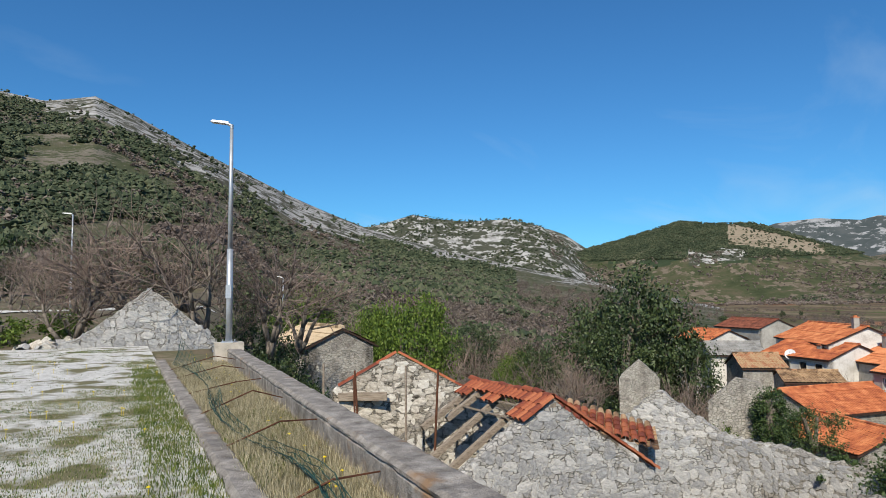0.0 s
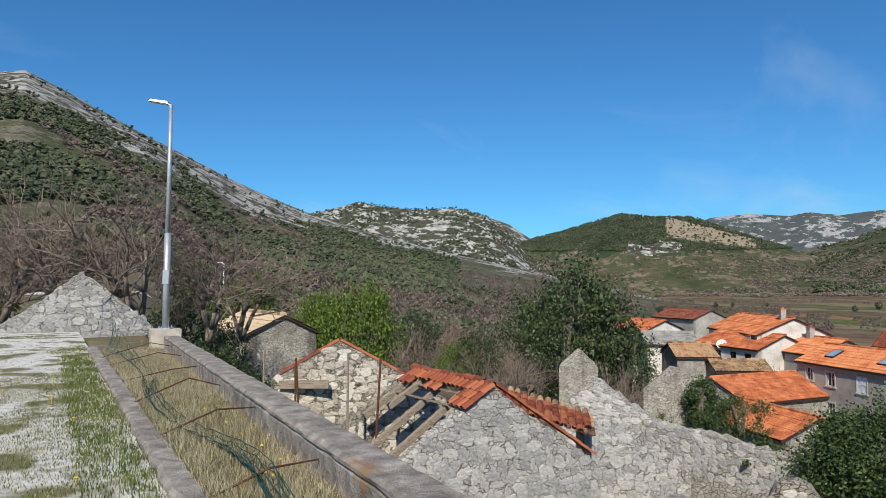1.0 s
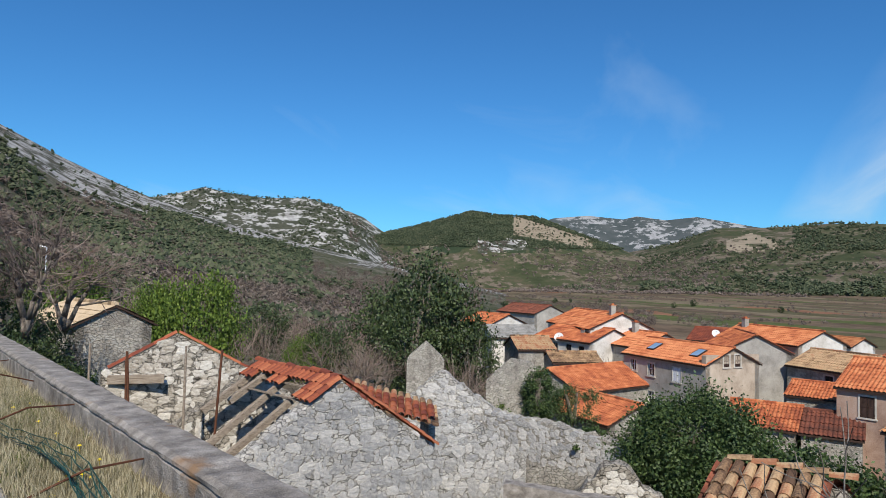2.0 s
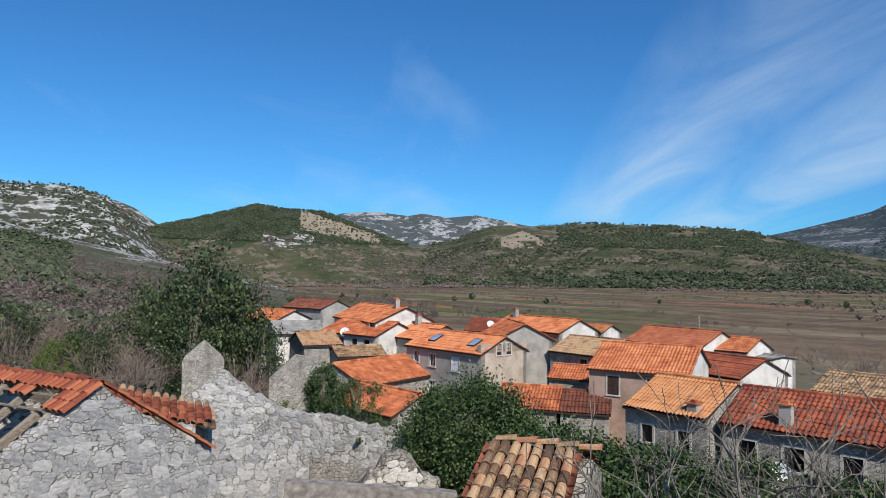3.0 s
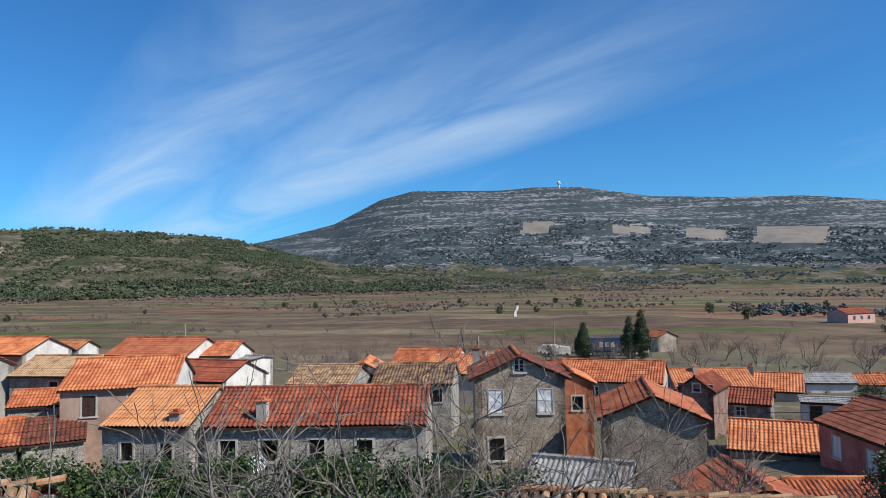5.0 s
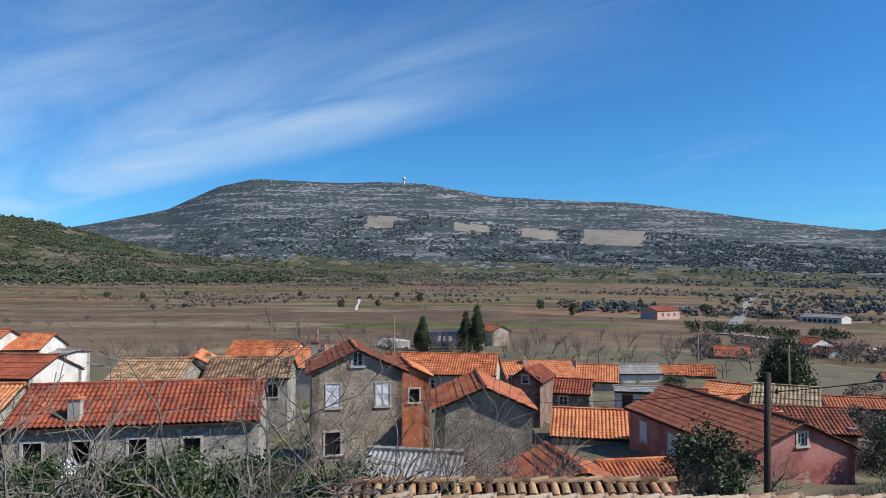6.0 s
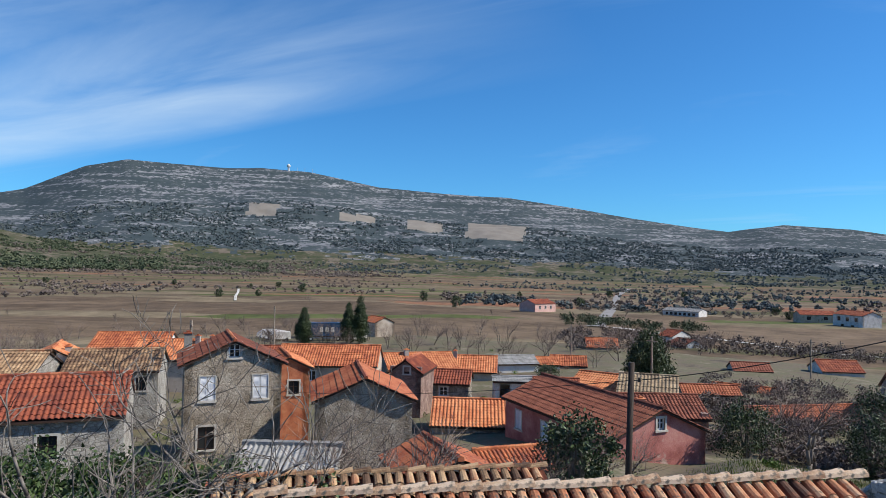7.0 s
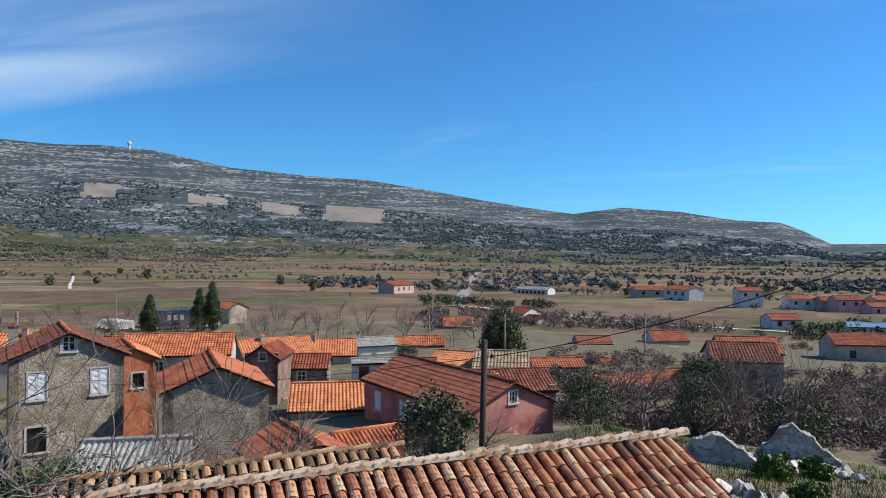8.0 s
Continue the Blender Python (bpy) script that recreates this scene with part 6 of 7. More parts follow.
def ribbon(name, pts, width, mat, label, lift=0.25, n=60):
    g = Geo()
    P = [Vector((*p, 0)) for p in pts]
    L = [0.0]
    for a, b in zip(P, P[1:]):
        L.append(L[-1] + (b - a).length)
    for k in range(n + 1):
        d = L[-1] * k / n
        x, y = float(np.interp(d, L, [p.x for p in P])), float(np.interp(d, L, [p.y for p in P]))
        x2, y2 = float(np.interp(min(d + 1, L[-1]), L, [p.x for p in P])), float(np.interp(min(d + 1, L[-1]), L, [p.y for p in P]))
        x1, y1 = float(np.interp(max(d - 1, 0), L, [p.x for p in P])), float(np.interp(max(d - 1, 0), L, [p.y for p in P]))
        t = Vector((x2 - x1, y2 - y1, 0)).normalized()
        s = Vector((-t.y, t.x, 0)) * width / 2
        for sg in (-1, 1):
            px, py = x + s.x * sg, y + s.y * sg
            g.v.append((px, py, ground_z(px, py) + lift))
    g.f = [(2 * k, 2 * k + 1, 2 * k + 3, 2 * k + 2) for k in range(n)]
    return tagged(g.to(name, mat), label, "road", kind="structure")


ribbon("road", [(225, -86), (290, -115), (420, -172), (620, -258), (900, -390)], 5.5, M_ASPHALT, "pale straight asphalt road across the valley", 0.35, 90)
ribbon("track", [(232, -85), (190, -105), (150, -125), (112, -140), (60, -150)], 3.2, M_GRAVEL, "pale gravel track between fields")
ribbon("field_track", [(380, 57), (420, 63), (520, 76), (560, 82)], 1.6, M_GRAVEL, "white gravel track over the fields", 0.4)
ribbon("gravel_road", [(-22, 30), (-32, 42), (-34, 52), (-20, 60)], 3.5, M_GRAVEL, "white gravel road behind the ruins", 0.08)

truck = thing("truck_trailer", 146.5, 3.4, ground_z(146.5, 3.4), 98, "blue tarpaulin truck trailer parked at the depot", "trailer")
Geo().box(-4.4, -1.25, 1.1, 4.4, 1.25, 3.8).to("cargo_body", M_BLUE, truck, "dark blue tarpaulin body")
Geo().box(-4.4, -1.2, 0.85, 4.4, 1.2, 1.1).to("chassis", M_DARKWOOD, truck)
for k in range(3):
    Geo().box(-1.6 + k * 1.15, 1.256, 1.9, -0.9 + k * 1.15, 1.27, 2.9).to("lettering_bar", M_WHITE, truck, "pale lettering block")
for wx in (-3.4, -2.4, 3.2):
    for wy in (-1.0, 1.0):
        wh = Geo().beam((wx, wy - 0.15, 0.5), (wx, wy + 0.15, 0.5), 0.5, 0.5, 14).to("wheel", M_CABLE, truck)
        Geo().beam((wx, wy - 0.16, 0.5), (wx, wy + 0.16, 0.5), 0.25, 0.25, 10).to("rim", M_GALV, wh)
yard = Geo()
for k in range(4):
    car = thing("van", 149 + k * 3.0, 13 + k * 1.2, ground_z(149 + k * 3.0, 13 + k), 100, "pale parked van at the depot yard", "van", group="vehicles at the depot")
    body = Geo().add([(-2.2, -0.9, 0.4), (2.2, -0.9, 0.4), (2.2, 0.9, 0.4), (-2.2, 0.9, 0.4), (-2.1, -0.8, 1.9), (1.0, -0.8, 1.9), (1.0, 0.8, 1.9), (-2.1, 0.8, 1.9), (2.1, -0.85, 1.05), (2.1, 0.85, 1.05)],
                     [(3, 2, 1, 0), (4, 5, 6, 7), (0, 1, 8, 5, 4), (2, 3, 7, 6, 9), (1, 2, 9, 8), (3, 0, 4, 7), (5, 8, 9, 6)]).to("body", M_WHITE, car)
    for wx in (-1.4, 1.4):
        for wy in (-0.8, 0.8):
            Geo().beam((wx, wy - 0.1, 0.33), (wx, wy + 0.1, 0.33), 0.33, 0.33, 10).to("wheel", M_CABLE, car)
wh = thing("white_shed", 95.5, 30.5, ground_z(95.5, 30.5), 80, "low white flat-roofed shed with dark bays", "shed")
g = wall_panel(11, 0, 2.6, [(-3.5, 0.0, 2.4, 2.0), (0, 0.0, 2.4, 2.0), (3.5, 0.0, 2.4, 2.0)], 0.3)
Geo().add([(y, -x, z) for x, y, z in g.v], g.f).to("wall", M_WHITE, wh)
Geo().box(0.3, -5.5, 0, 5, 5.5, 2.55).to("body", M_GREY, wh)
Geo().box(-0.4, -5.8, 2.6, 5.3, 5.8, 2.85).to("roof", M_ASB, wh)

dz = ground_z(3289 * 0.995, 268 * 0.995)
dome = thing("radar_dome", 3273, 267, dz - 2, 0, "white radar dome on the mountain crest", "radar")
Geo().beam((0, 0, 0), (0, 0, 20), 5, 4, 10).to("tower", M_WHITE, dome)
bm = bmesh.new()
bmesh.ops.create_icosphere(bm, subdivisions=2, radius=9, matrix=Matrix.Translation((0, 0, 26)))
part("radome", [v.co[:] for v in bm.verts], [[v.index for v in f.verts] for f in bm.faces], M_WHITE, dome)
bm.free()
for k, off in enumerate((40, 75, 110)):
    mx, my = 3265 + off * 0.1, 267 - off
    mast = thing("mast", mx, my, ground_z(mx, my) - 1, 0, "thin mast on the mountain crest", "mast", group="masts by the dome")
    Geo().beam((0, 0, 0), (0, 0, 22), 1.0, 0.6, 6).to("pole", M_GALV, mast)

# ---------------------------------------------------------------- trees


def bare_branches(seed, height, spread, depth, trunk_r, lean=0.15, up=0.25, forks=(2, 4), stems=1, most=900):
    """Trunk and limbs, and the fine twigs, as two lists of tapered tubes; grows level by level until most pieces are made."""
    rnd = random.Random(seed)
    limbs, twigs, queue = Geo(), Geo(), []
    for s in range(stems):
        a = rnd.uniform(0, 6.283)
        d = Vector((math.cos(a) * lean * (1 + s * 0.8), math.sin(a) * lean * (1 + s * 0.8), 1)).normalized()
        queue.append((Vector((0.12 * s * math.cos(a), 0.12 * s * math.sin(a), -0.2)), d, height * 0.34, trunk_r * (1 if s == 0 else 0.75), 0))
    made, head = 0, 0
    while head < len(queue) and made < most:
        p, d, length, r, level = queue[head]
        head += 1
        n = 3 if level < 2 else 2
        for k in range(n):
            d2 = (d + Vector((rnd.gauss(0, .18), rnd.gauss(0, .18), rnd.gauss(0, .12) + up * 0.12))).normalized()
            q = p + d2 * (length / n)
            r2 = r * (0.84 if level < depth - 1 else 0.62)
            if level < 2:
                limbs.beam(p, q, r, r2, 7 if level == 0 else 5)
            else:
                u = d2.orthogonal().normalized()
                w = d2.cross(u)
                tri = [(u * math.cos(t) + w * math.sin(t)) for t in (0, 2.094, 4.189)]
                twigs.add([p + t * r for t in tri] + [q + t * r2 for t in tri], [(0, 1, 4, 3), (1, 2, 5, 4), (2, 0, 3, 5)])
            made += 1
            p, d, r = q, d2, r2
            if level < depth and (level > 0 or k > 0):
                for _ in range(rnd.randint(*forks) - 1):
                    side = d.orthogonal().normalized()
                    side.rotate(Matrix.Rotation(rnd.uniform(0, 6.283), 3, d))
                    nd = (d * rnd.uniform(0.35, 0.8) + side * rnd.uniform(0.5, 0.95) * spread + Vector((0, 0, up))).normalized()
                    queue.append((p, nd, length * rnd.uniform(0.55, 0.82), r * rnd.uniform(0.5, 0.7), level + 1))
        if level < depth:
            queue.append((p, d, length * 0.7, r * 0.85, level + 1))
    return limbs, twigs


def gnarled_branches(seed, height, trunk_r, stems=2, most=1500):
    """A fig's crooked limbs: every branch bends outwards and lifts its blunt tip."""
    rnd = random.Random(seed)
    limbs, twigs, queue = Geo(), Geo(), []
    for s in range(stems):
        a = rnd.uniform(0, 6.283)
        d = Vector((math.cos(a) * 0.42, math.sin(a) * 0.42, 1)).normalized()
        queue.append((Vector((0.15 * s * math.cos(a), 0.15 * s * math.sin(a), -0.3)), d, height * 0.42, trunk_r * (1 - 0.2 * s), 0))
    made, head = 0, 0
    while head < len(queue) and made < most:
        p, d, length, r, level = queue[head]
        head += 1
        n = 6 if level < 3 else 4
        bend = Vector((rnd.gauss(0, 1), rnd.gauss(0, 1), rnd.gauss(0, 0.4))).normalized() * rnd.uniform(0.05, 0.24)
        for k in range(n):
            d = (d + bend + Vector((rnd.gauss(0, .10), rnd.gauss(0, .10), rnd.gauss(0, .08) + 0.10 * (level > 0) * (k >= n // 2)))).normalized()
            q, r2 = p + d * (length / n), max(0.008, r * 0.92)
            (limbs if level < 2 else twigs).beam(p, q, r, r2, (8, 6, 5, 4, 3)[min(level, 4)])
            made += 1
            p, r = q, r2
            if level < 4 and k > 0 and (k == n - 1 or rnd.random() < (0.30, 0.42, 0.45, 0.40)[level]):
                for _ in range(2 if k == n - 1 else 1):
                    side = d.orthogonal().normalized()
                    side.rotate(Matrix.Rotation(rnd.uniform(0, 6.283), 3, d))
                    nd = (d * rnd.uniform(0.5, 0.9) + side * rnd.uniform(0.5, 0.9) + Vector((0, 0, 0.15))).normalized()
                    queue.append((p, nd, length * rnd.uniform(0.5, 0.8), r * rnd.uniform(0.55, 0.8), level + 1))
    return limbs, twigs


def leafy(seed, clumps, leaves, radii, size, squash=1.0, lift=0.0, hollow=0.55):
    """Leaf cards gathered in clumps in an uneven crown; returns vertices and faces."""
    rnd = np.random.default_rng(seed)
    v = []
    rx, ry, rz = radii
    for c in range(clumps):
        d = rnd.normal(size=3)
        d /= np.linalg.norm(d)
        k = rnd.uniform(hollow, 1.0) * (0.82 + 0.36 * float(value_noise(np.array([d[0] * 2.3 + seed]), np.array([d[1] * 2.3 + d[2] * 3]))[0]))
        cx, cy, cz = d[0] * rx * k, d[1] * ry * k, d[2] * rz * k * squash + lift
        rad = min(rx, rz) * rnd.uniform(0.16, 0.34)
        pts = rnd.normal(size=(leaves, 3)) * rad * 0.55 + (cx, cy, cz)
        n1 = rnd.normal(size=(leaves, 3))
        n1 /= np.linalg.norm(n1, axis=1)[:, None]
        n2 = np.cross(n1, rnd.normal(size=(leaves, 3)))
        n2 /= np.linalg.norm(n2, axis=1)[:, None]
        s = size * rnd.uniform(0.6, 1.3, size=(leaves, 1))
        a, b = n1 * s, n2 * s * 0.55
        v.append(np.stack([pts - a, pts + b, pts + a, pts - b], 1).reshape(-1, 3))
    v = np.concatenate(v)
    return v.tolist(), np.arange(len(v)).reshape(-1, 4).tolist()


def bare_tree(name, label, x, y, turn, seed, height, spread=0.9, depth=4, r=0.12, z=None, bark=M_BARK, group="", **more):
    ob = thing(name, x, y, ground_z(x, y) if z is None else z, turn, label, "tree", group)
    if bark == M_FIGBARK:
        limbs, twigs = gnarled_branches(seed, height, r, **more)
    else:
        limbs, twigs = bare_branches(seed, height, spread, depth, r, **more)
    limbs.to("trunk", bark, ob, smooth_faces=True)
    twigs.to("twig_crown", M_TWIG if bark == M_BARK else bark, ob)
    return ob


def green_tree(name, label, x, y, seed, radii, height, leaf=M_LEAF, clumps=70, leaves=60, size=0.16, z=None, trunk=0.14, category="tree", group="", hollow=0.55):
    ob = thing(name, x, y, ground_z(x, y) if z is None else z, seed * 37 % 360, label, category, group)
    rnd = random.Random(seed)
    limbs = Geo()
    for k in range(5):
        a = rnd.uniform(0, 6.283)
        limbs.beam((0, 0, -0.3), (math.cos(a) * radii[0] * 0.3, math.sin(a) * radii[1] * 0.3, height - radii[2] * 0.4), trunk, trunk * 0.5, 6)
    limbs.to("trunk", M_BARK, ob)
    v, f = leafy(seed, clumps, leaves, radii, size, 1.0, height - radii[2], hollow)
    part("crown", v, f, leaf, ob)
    return ob


# fig trees below the terrace
FIG = "bare pale-barked fig tree below the terrace"
for k, (x, y, h, turn) in enumerate(((10.4, 5.9, 7.2, 10), (12.3, 4.4, 6.9, 100), (14.8, 2.5, 6.9, 200), (12.8, 6.8, 5.8, 300), (17.5, 0.2, 6.2, 60), (13.6, 3.2, 6.2, 20))):
    bare_tree("fig_tree", FIG, x, y, turn, 40 + k, h, 0.85, 4, 0.10, bark=M_FIGBARK, group="fig trees", stems=3, most=1000)
for k, (x, y, h) in enumerate(((22.5, -0.2, 5.0), (22.8, -2.4, 5.2), (20.5, -5.6, 4.2), (24.6, -10.0, 4.0), (20.2, 4.4, 4.6))):
    bare_tree("bare_shrub_tree", "bare brown-twigged tree beside a stone house", x, y, k * 70, 60 + k, h, 1.1, 4, 0.07, group="bare village trees", lean=0.3, stems=3, forks=(2, 4), most=1800)
# tall bare tree behind the triangular gable
for k, (x, y, h, z) in enumerate(((-9.6, 27.6, 8.4, -0.3), (-12.6, 29.4, 7.8, -0.3), (-7.2, 29.0, 6.6, -0.6), (-14.6, 27.6, 5.4, -0.2), (-10.6, 32.0, 7.0, 0), (-6.4, 31.0, 5.2, -0.5), (-17.5, 34, 6.0, 0))):
    bare_tree("bare_tree", "large bare grey-brown tree behind the ruined gable", x, y, 50 * k, 80 + k, h, 1.15, 5 if k < 3 else 4, 0.15, z=z, group="bare trees at the path's end", lean=0.25, stems=3, forks=(2, 3), up=0.12, most=4200)

# stock of trees that are set out many times
STOCK_BARE = [bare_tree("bare_tree", "bare brown winter tree", -60 - 9 * k, -40, 0, 100 + k, 6.5, 1.0, 4, 0.11, z=-0.35, group="bare trees", lean=0.2, stems=2, forks=(2, 3), most=450) for k in range(4)]
STOCK_GREEN = [green_tree("evergreen_tree", "dark evergreen oak with a ragged crown", -60 - 9 * k, -52, 120 + k, (2.6, 2.6, 2.9), 6.2, M_LEAF, 80, 70, 0.11, z=-0.35, group="evergreen trees") for k in range(3)]
STOCK_FAR = [green_tree("evergreen_tree", "dark evergreen oak out in the valley", -60 - 9 * k, -76, 160 + k, (2.6, 2.6, 2.9), 6.2, M_LEAF, 45, 36, 0.26, z=-0.35, group="valley evergreens") for k in range(2)]
STOCK_BRIGHT = [green_tree("green_bush", "bright green leafy bush", -60 - 9 * k, -64, 140 + k, (2.8, 2.8, 2.0), 3.8, M_LEAF_BRIGHT, 190, 90, 0.075, z=-0.35, category="bush", group="bright green bushes", hollow=0.72) for k in range(2)]


def set_out(stock, spots, low=0.7, high=1.3, seed=1, sink=0.2):
    rnd = random.Random(seed)
    for spot in spots:
        x, y = spot[0], spot[1]
        s = spot[2] if len(spot) > 2 else rnd.uniform(low, high)
        src = stock[rnd.randrange(len(stock))]
        o = copy_thing(src, pose(x, y, ground_z(x, y) - sink, 0, 0, rnd.uniform(0, 360)))
        o.scale = (s * rnd.uniform(0.9, 1.15), s * rnd.uniform(0.9, 1.15), spot[3] if len(spot) > 3 else s)


def polar(az, d):
    return d * math.sin(radians(az)), d * math.cos(radians(az))


def sector(n, az0, az1, d0, d1, seed):
    rnd = random.Random(seed)
    return [polar(rnd.uniform(az0, az1), rnd.uniform(d0, d1)) for _ in range(n)]


set_out(STOCK_BRIGHT, [(*polar(-2.8, 50), 1.25, 1.95), (*polar(-5.6, 52), 0.95, 1.7), (*polar(-11.4, 57), 0.95, 1.9), (*polar(6, 66), 0.8, 1.2)], seed=2)
set_out(STOCK_GREEN, [(*polar(15.2, 66), 1.7, 2.15), (*polar(17.6, 68), 1.5, 2.05), (*polar(12.8, 72), 1.4, 1.9), (*polar(19.4, 66), 1.1, 1.3), (*polar(14.4, 63), 1.1, 1.5), (*polar(7.5, 66), 1.0), (*polar(2.6, 84), 1.2), (*polar(-4, 90), 1.0)], seed=3)
set_out(STOCK_BARE, sector(28, -4, 24, 44, 100, 4) + sector(16, 17, 33, 62, 120, 5), 0.8, 1.25, 6)
set_out(STOCK_BARE, sector(14, 6, 20, 32, 44, 41), 0.45, 0.75, 42)
set_out(STOCK_BARE, sector(26, -34, -4, 60, 120, 7), 0.8, 1.4, 8)
set_out(STOCK_FAR, sector(22, -36, -8, 90, 170, 9), 0.8, 1.3, 10)
set_out(STOCK_BARE, sector(46, -8, 16, 70, 160, 47), 0.9, 1.4, 48)
set_out(STOCK_BARE, sector(70, 56, 122, 100, 185, 49), 0.75, 1.25, 50)
set_out(STOCK_BARE, sector(20, 123, 143, 36, 72, 11) + sector(14, 84, 118, 120, 170, 12) + sector(14, 60, 90, 105, 150, 13) + sector(10, 26, 52, 105, 160, 14), 0.75, 1.2, 15)
set_out(STOCK_GREEN, [(*polar(122, 41), 0.62), (*polar(130, 46), 0.6), (*polar(48.6, 92), 0.95), (*polar(26, 80), 0.7), (*polar(76.3, 118), 0.8), (*polar(33, 90), 0.6), (*polar(45.5, 57), 0.42), (*polar(107, 78), 0.5), (*polar(131, 58), 0.8), (*polar(137, 40), 0.6)], seed=16)
set_out(STOCK_BARE, sector(34, 40, 112, 96, 190, 43), 0.5, 0.85, 44)
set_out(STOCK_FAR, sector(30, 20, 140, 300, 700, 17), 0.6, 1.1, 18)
set_out(STOCK_BARE, sector(20, 30, 140, 180, 520, 19), 0.6, 1.1, 20)

# conifers
for x, y, h, r in ((68.2, -31.8, 7.2, 2.9), (140.2, -3.5, 9.5, 2.0), (140.0, -1.2, 8.2, 1.7), (140.0, 7.6, 7.2, 1.8)):
    ob = thing("cypress", x, y, ground_z(x, y), 0, "dark dense cypress standing over the roofs", "tree", "cypresses")
    Geo().beam((0, 0, -0.3), (0, 0, h * 0.8), 0.2, 0.06, 6).to("trunk", M_BARK, ob)
    v, f = leafy(int(x), 260, 70, (r, r, h / 2), 0.14, 1.0, h / 2, 0.45)
    v = [(px * (1.15 - 0.65 * max(0, pz / h)), py * (1.15 - 0.65 * max(0, pz / h)), pz) for px, py, pz in v]
    part("crown", v, f, M_LEAF, ob)

# ivy and hedges under the terrace
green_tree("ivy_bush", "dense glossy ivy heaped over a ruin", 14.6, 19.6, 201, (2.5, 2.2, 2.0), 3.6, M_IVY, 280, 180, 0.06, z=-5.6, category="bush", hollow=0.7)
for k, (x, y, rx, h, z) in enumerate(((17.2, 17.8, 2.2, 2.4, -5.6), (19.6, 15.6, 2.4, 2.2, -6.0), (21.0, 12.6, 2.2, 2.3, -6.3), (21.8, 9.6, 2.2, 2.3, -6.3), (21.8, 6.2, 2.2, 2.3, -6.4), (19.6, 3.2, 2.2, 2.6, -6.3), (17.6, 8.4, 2.0, 1.8, -5.9), (16.0, 12.2, 2.0, 1.7, -5.6), (13.2, 2.2, 1.5, 2.3, -5.3), (15.0, 0.2, 1.5, 2.5, -5.6), (13.6, 7.4, 1.9, 1.5, -5.2), (16.8, 5.6, 1.9, 2.1, -5.8))):
    green_tree("hedge_bush", "dense dark green bramble and ivy hedge", x, y, 210 + k, (rx, rx * 0.9, h * 0.62), h, M_IVY if k % 2 else M_LEAF_BRIGHT if k == 5 else M_IVY, 110, 90, 0.075, z=z, category="bush", group="hedge below the terrace", hollow=0.6)
green_tree("ivy_tree", "tree stump smothered in ivy before the pink house", 23.4, -8.2, 230, (1.4, 1.4, 1.6), 3.9, M_LEAF, 80, 60, 0.08, z=-7.0)
green_tree("ivy_on_gable", "ivy hanging over the grey gable", 16.0, 34.5, 231, (0.9, 0.8, 1.9), 3.9, M_IVY, 100, 110, 0.055, z=-6.6, category="ivy")
for k, (x, y, r, h, z) in enumerate(((17.8, 38.2, 2.0, 2.2, -6.2), (19.5, 37.0, 1.8, 2.0, -6.4), (13.4, 24.0, 1.3, 0.7, -4.6), (14.6, 22.6, 1.2, 0.7, -4.9), (-17.5, 27.5, 1.4, 1.3, -0.3), (-15.6, 29.5, 1.5, 1.5, -0.3), (12.4, 33.0, 1.5, 1.5, -6.0), (27.0, -18.0, 0.7, 0.9, -7.0), (18.6, -13.4, 0.6, 0.8, -5.4), (17.6, -17.8, 0.6, 0.8, ground_z(17.6, -17.8)), (18.2, -20.4, 0.5, 0.7, ground_z(18.2, -20.4)), (14.6, -16.2, 0.5, 0.5, ground_z(14.6, -16.2)))):
    green_tree("green_bush", "leafy green bush among ruins", x, y, 240 + k, (r, r, h * 0.6), h, M_LEAF_BRIGHT if k > 3 else M_IVY, 60, 90, 0.055, z=z, category="bush", group="bushes among ruins")


for k, (az, d, r, h) in enumerate(((-16.2, 26.0, 1.3, 2.2), (-14.0, 29.0, 1.5, 2.6), (-15.6, 33.0, 1.7, 3.0), (-13.6, 36.0, 1.6, 3.4), (-11.4, 32.0, 1.2, 2.2))):
    x, y = polar(az, d)
    green_tree("bramble_bush", "dark bramble thicket below the parapet's end", x, y, 260 + k, (r, r, h * 0.6), h, M_LEAF if k % 2 else M_IVY, 70, 80, 0.07, category="bush", group="brambles at the parapet's end", hollow=0.6)
set_out(STOCK_BARE, [(*polar(14.0, 37), 0.55), (*polar(12.2, 35.5), 0.5), (*polar(16.4, 37), 0.5), (*polar(18.5, 36), 0.45), (*polar(-17.0, 31), 0.6), (*polar(-12.5, 30), 0.45), (*polar(20.5, 41), 0.5)], seed=51)


def rubble(name, spots, label, seed):
    rnd = random.Random(seed)
    for x, y, r, n in spots:
        ob = thing(name, x, y, ground_z(x, y), 0, label, "rocks")
        for k in range(n):
            a, d = rnd.uniform(0, 6.283), r * math.sqrt(rnd.random())
            s = rnd.uniform(0.18, 0.55)
            st = new("rock", rnd.choice(STONES + GREYS))
            st.parent = ob
            gx, gy = x + d * math.cos(a), y + d * math.sin(a)
            st.matrix_local = pose(d * math.cos(a), d * math.sin(a), ground_z(gx, gy) - ground_z(x, y) + s * 0.2, rnd.uniform(-180, 180), rnd.uniform(-60, 60), rnd.uniform(0, 360)) @ Matrix.Diagonal((s, s * 0.8, s * 0.7, 1))


rubble("rock_pile", ((14.6, -13.6, 1.2, 26), (20.6, -20.6, 1.8, 40), (19.0, -22.5, 1.2, 20), (10.0, 16.0, 1.0, 20), (-15.2, 26.6, 1.0, 20), (12.2, 15.4, 0.9, 16)), "heap of pale limestone rocks in the grass", 5)


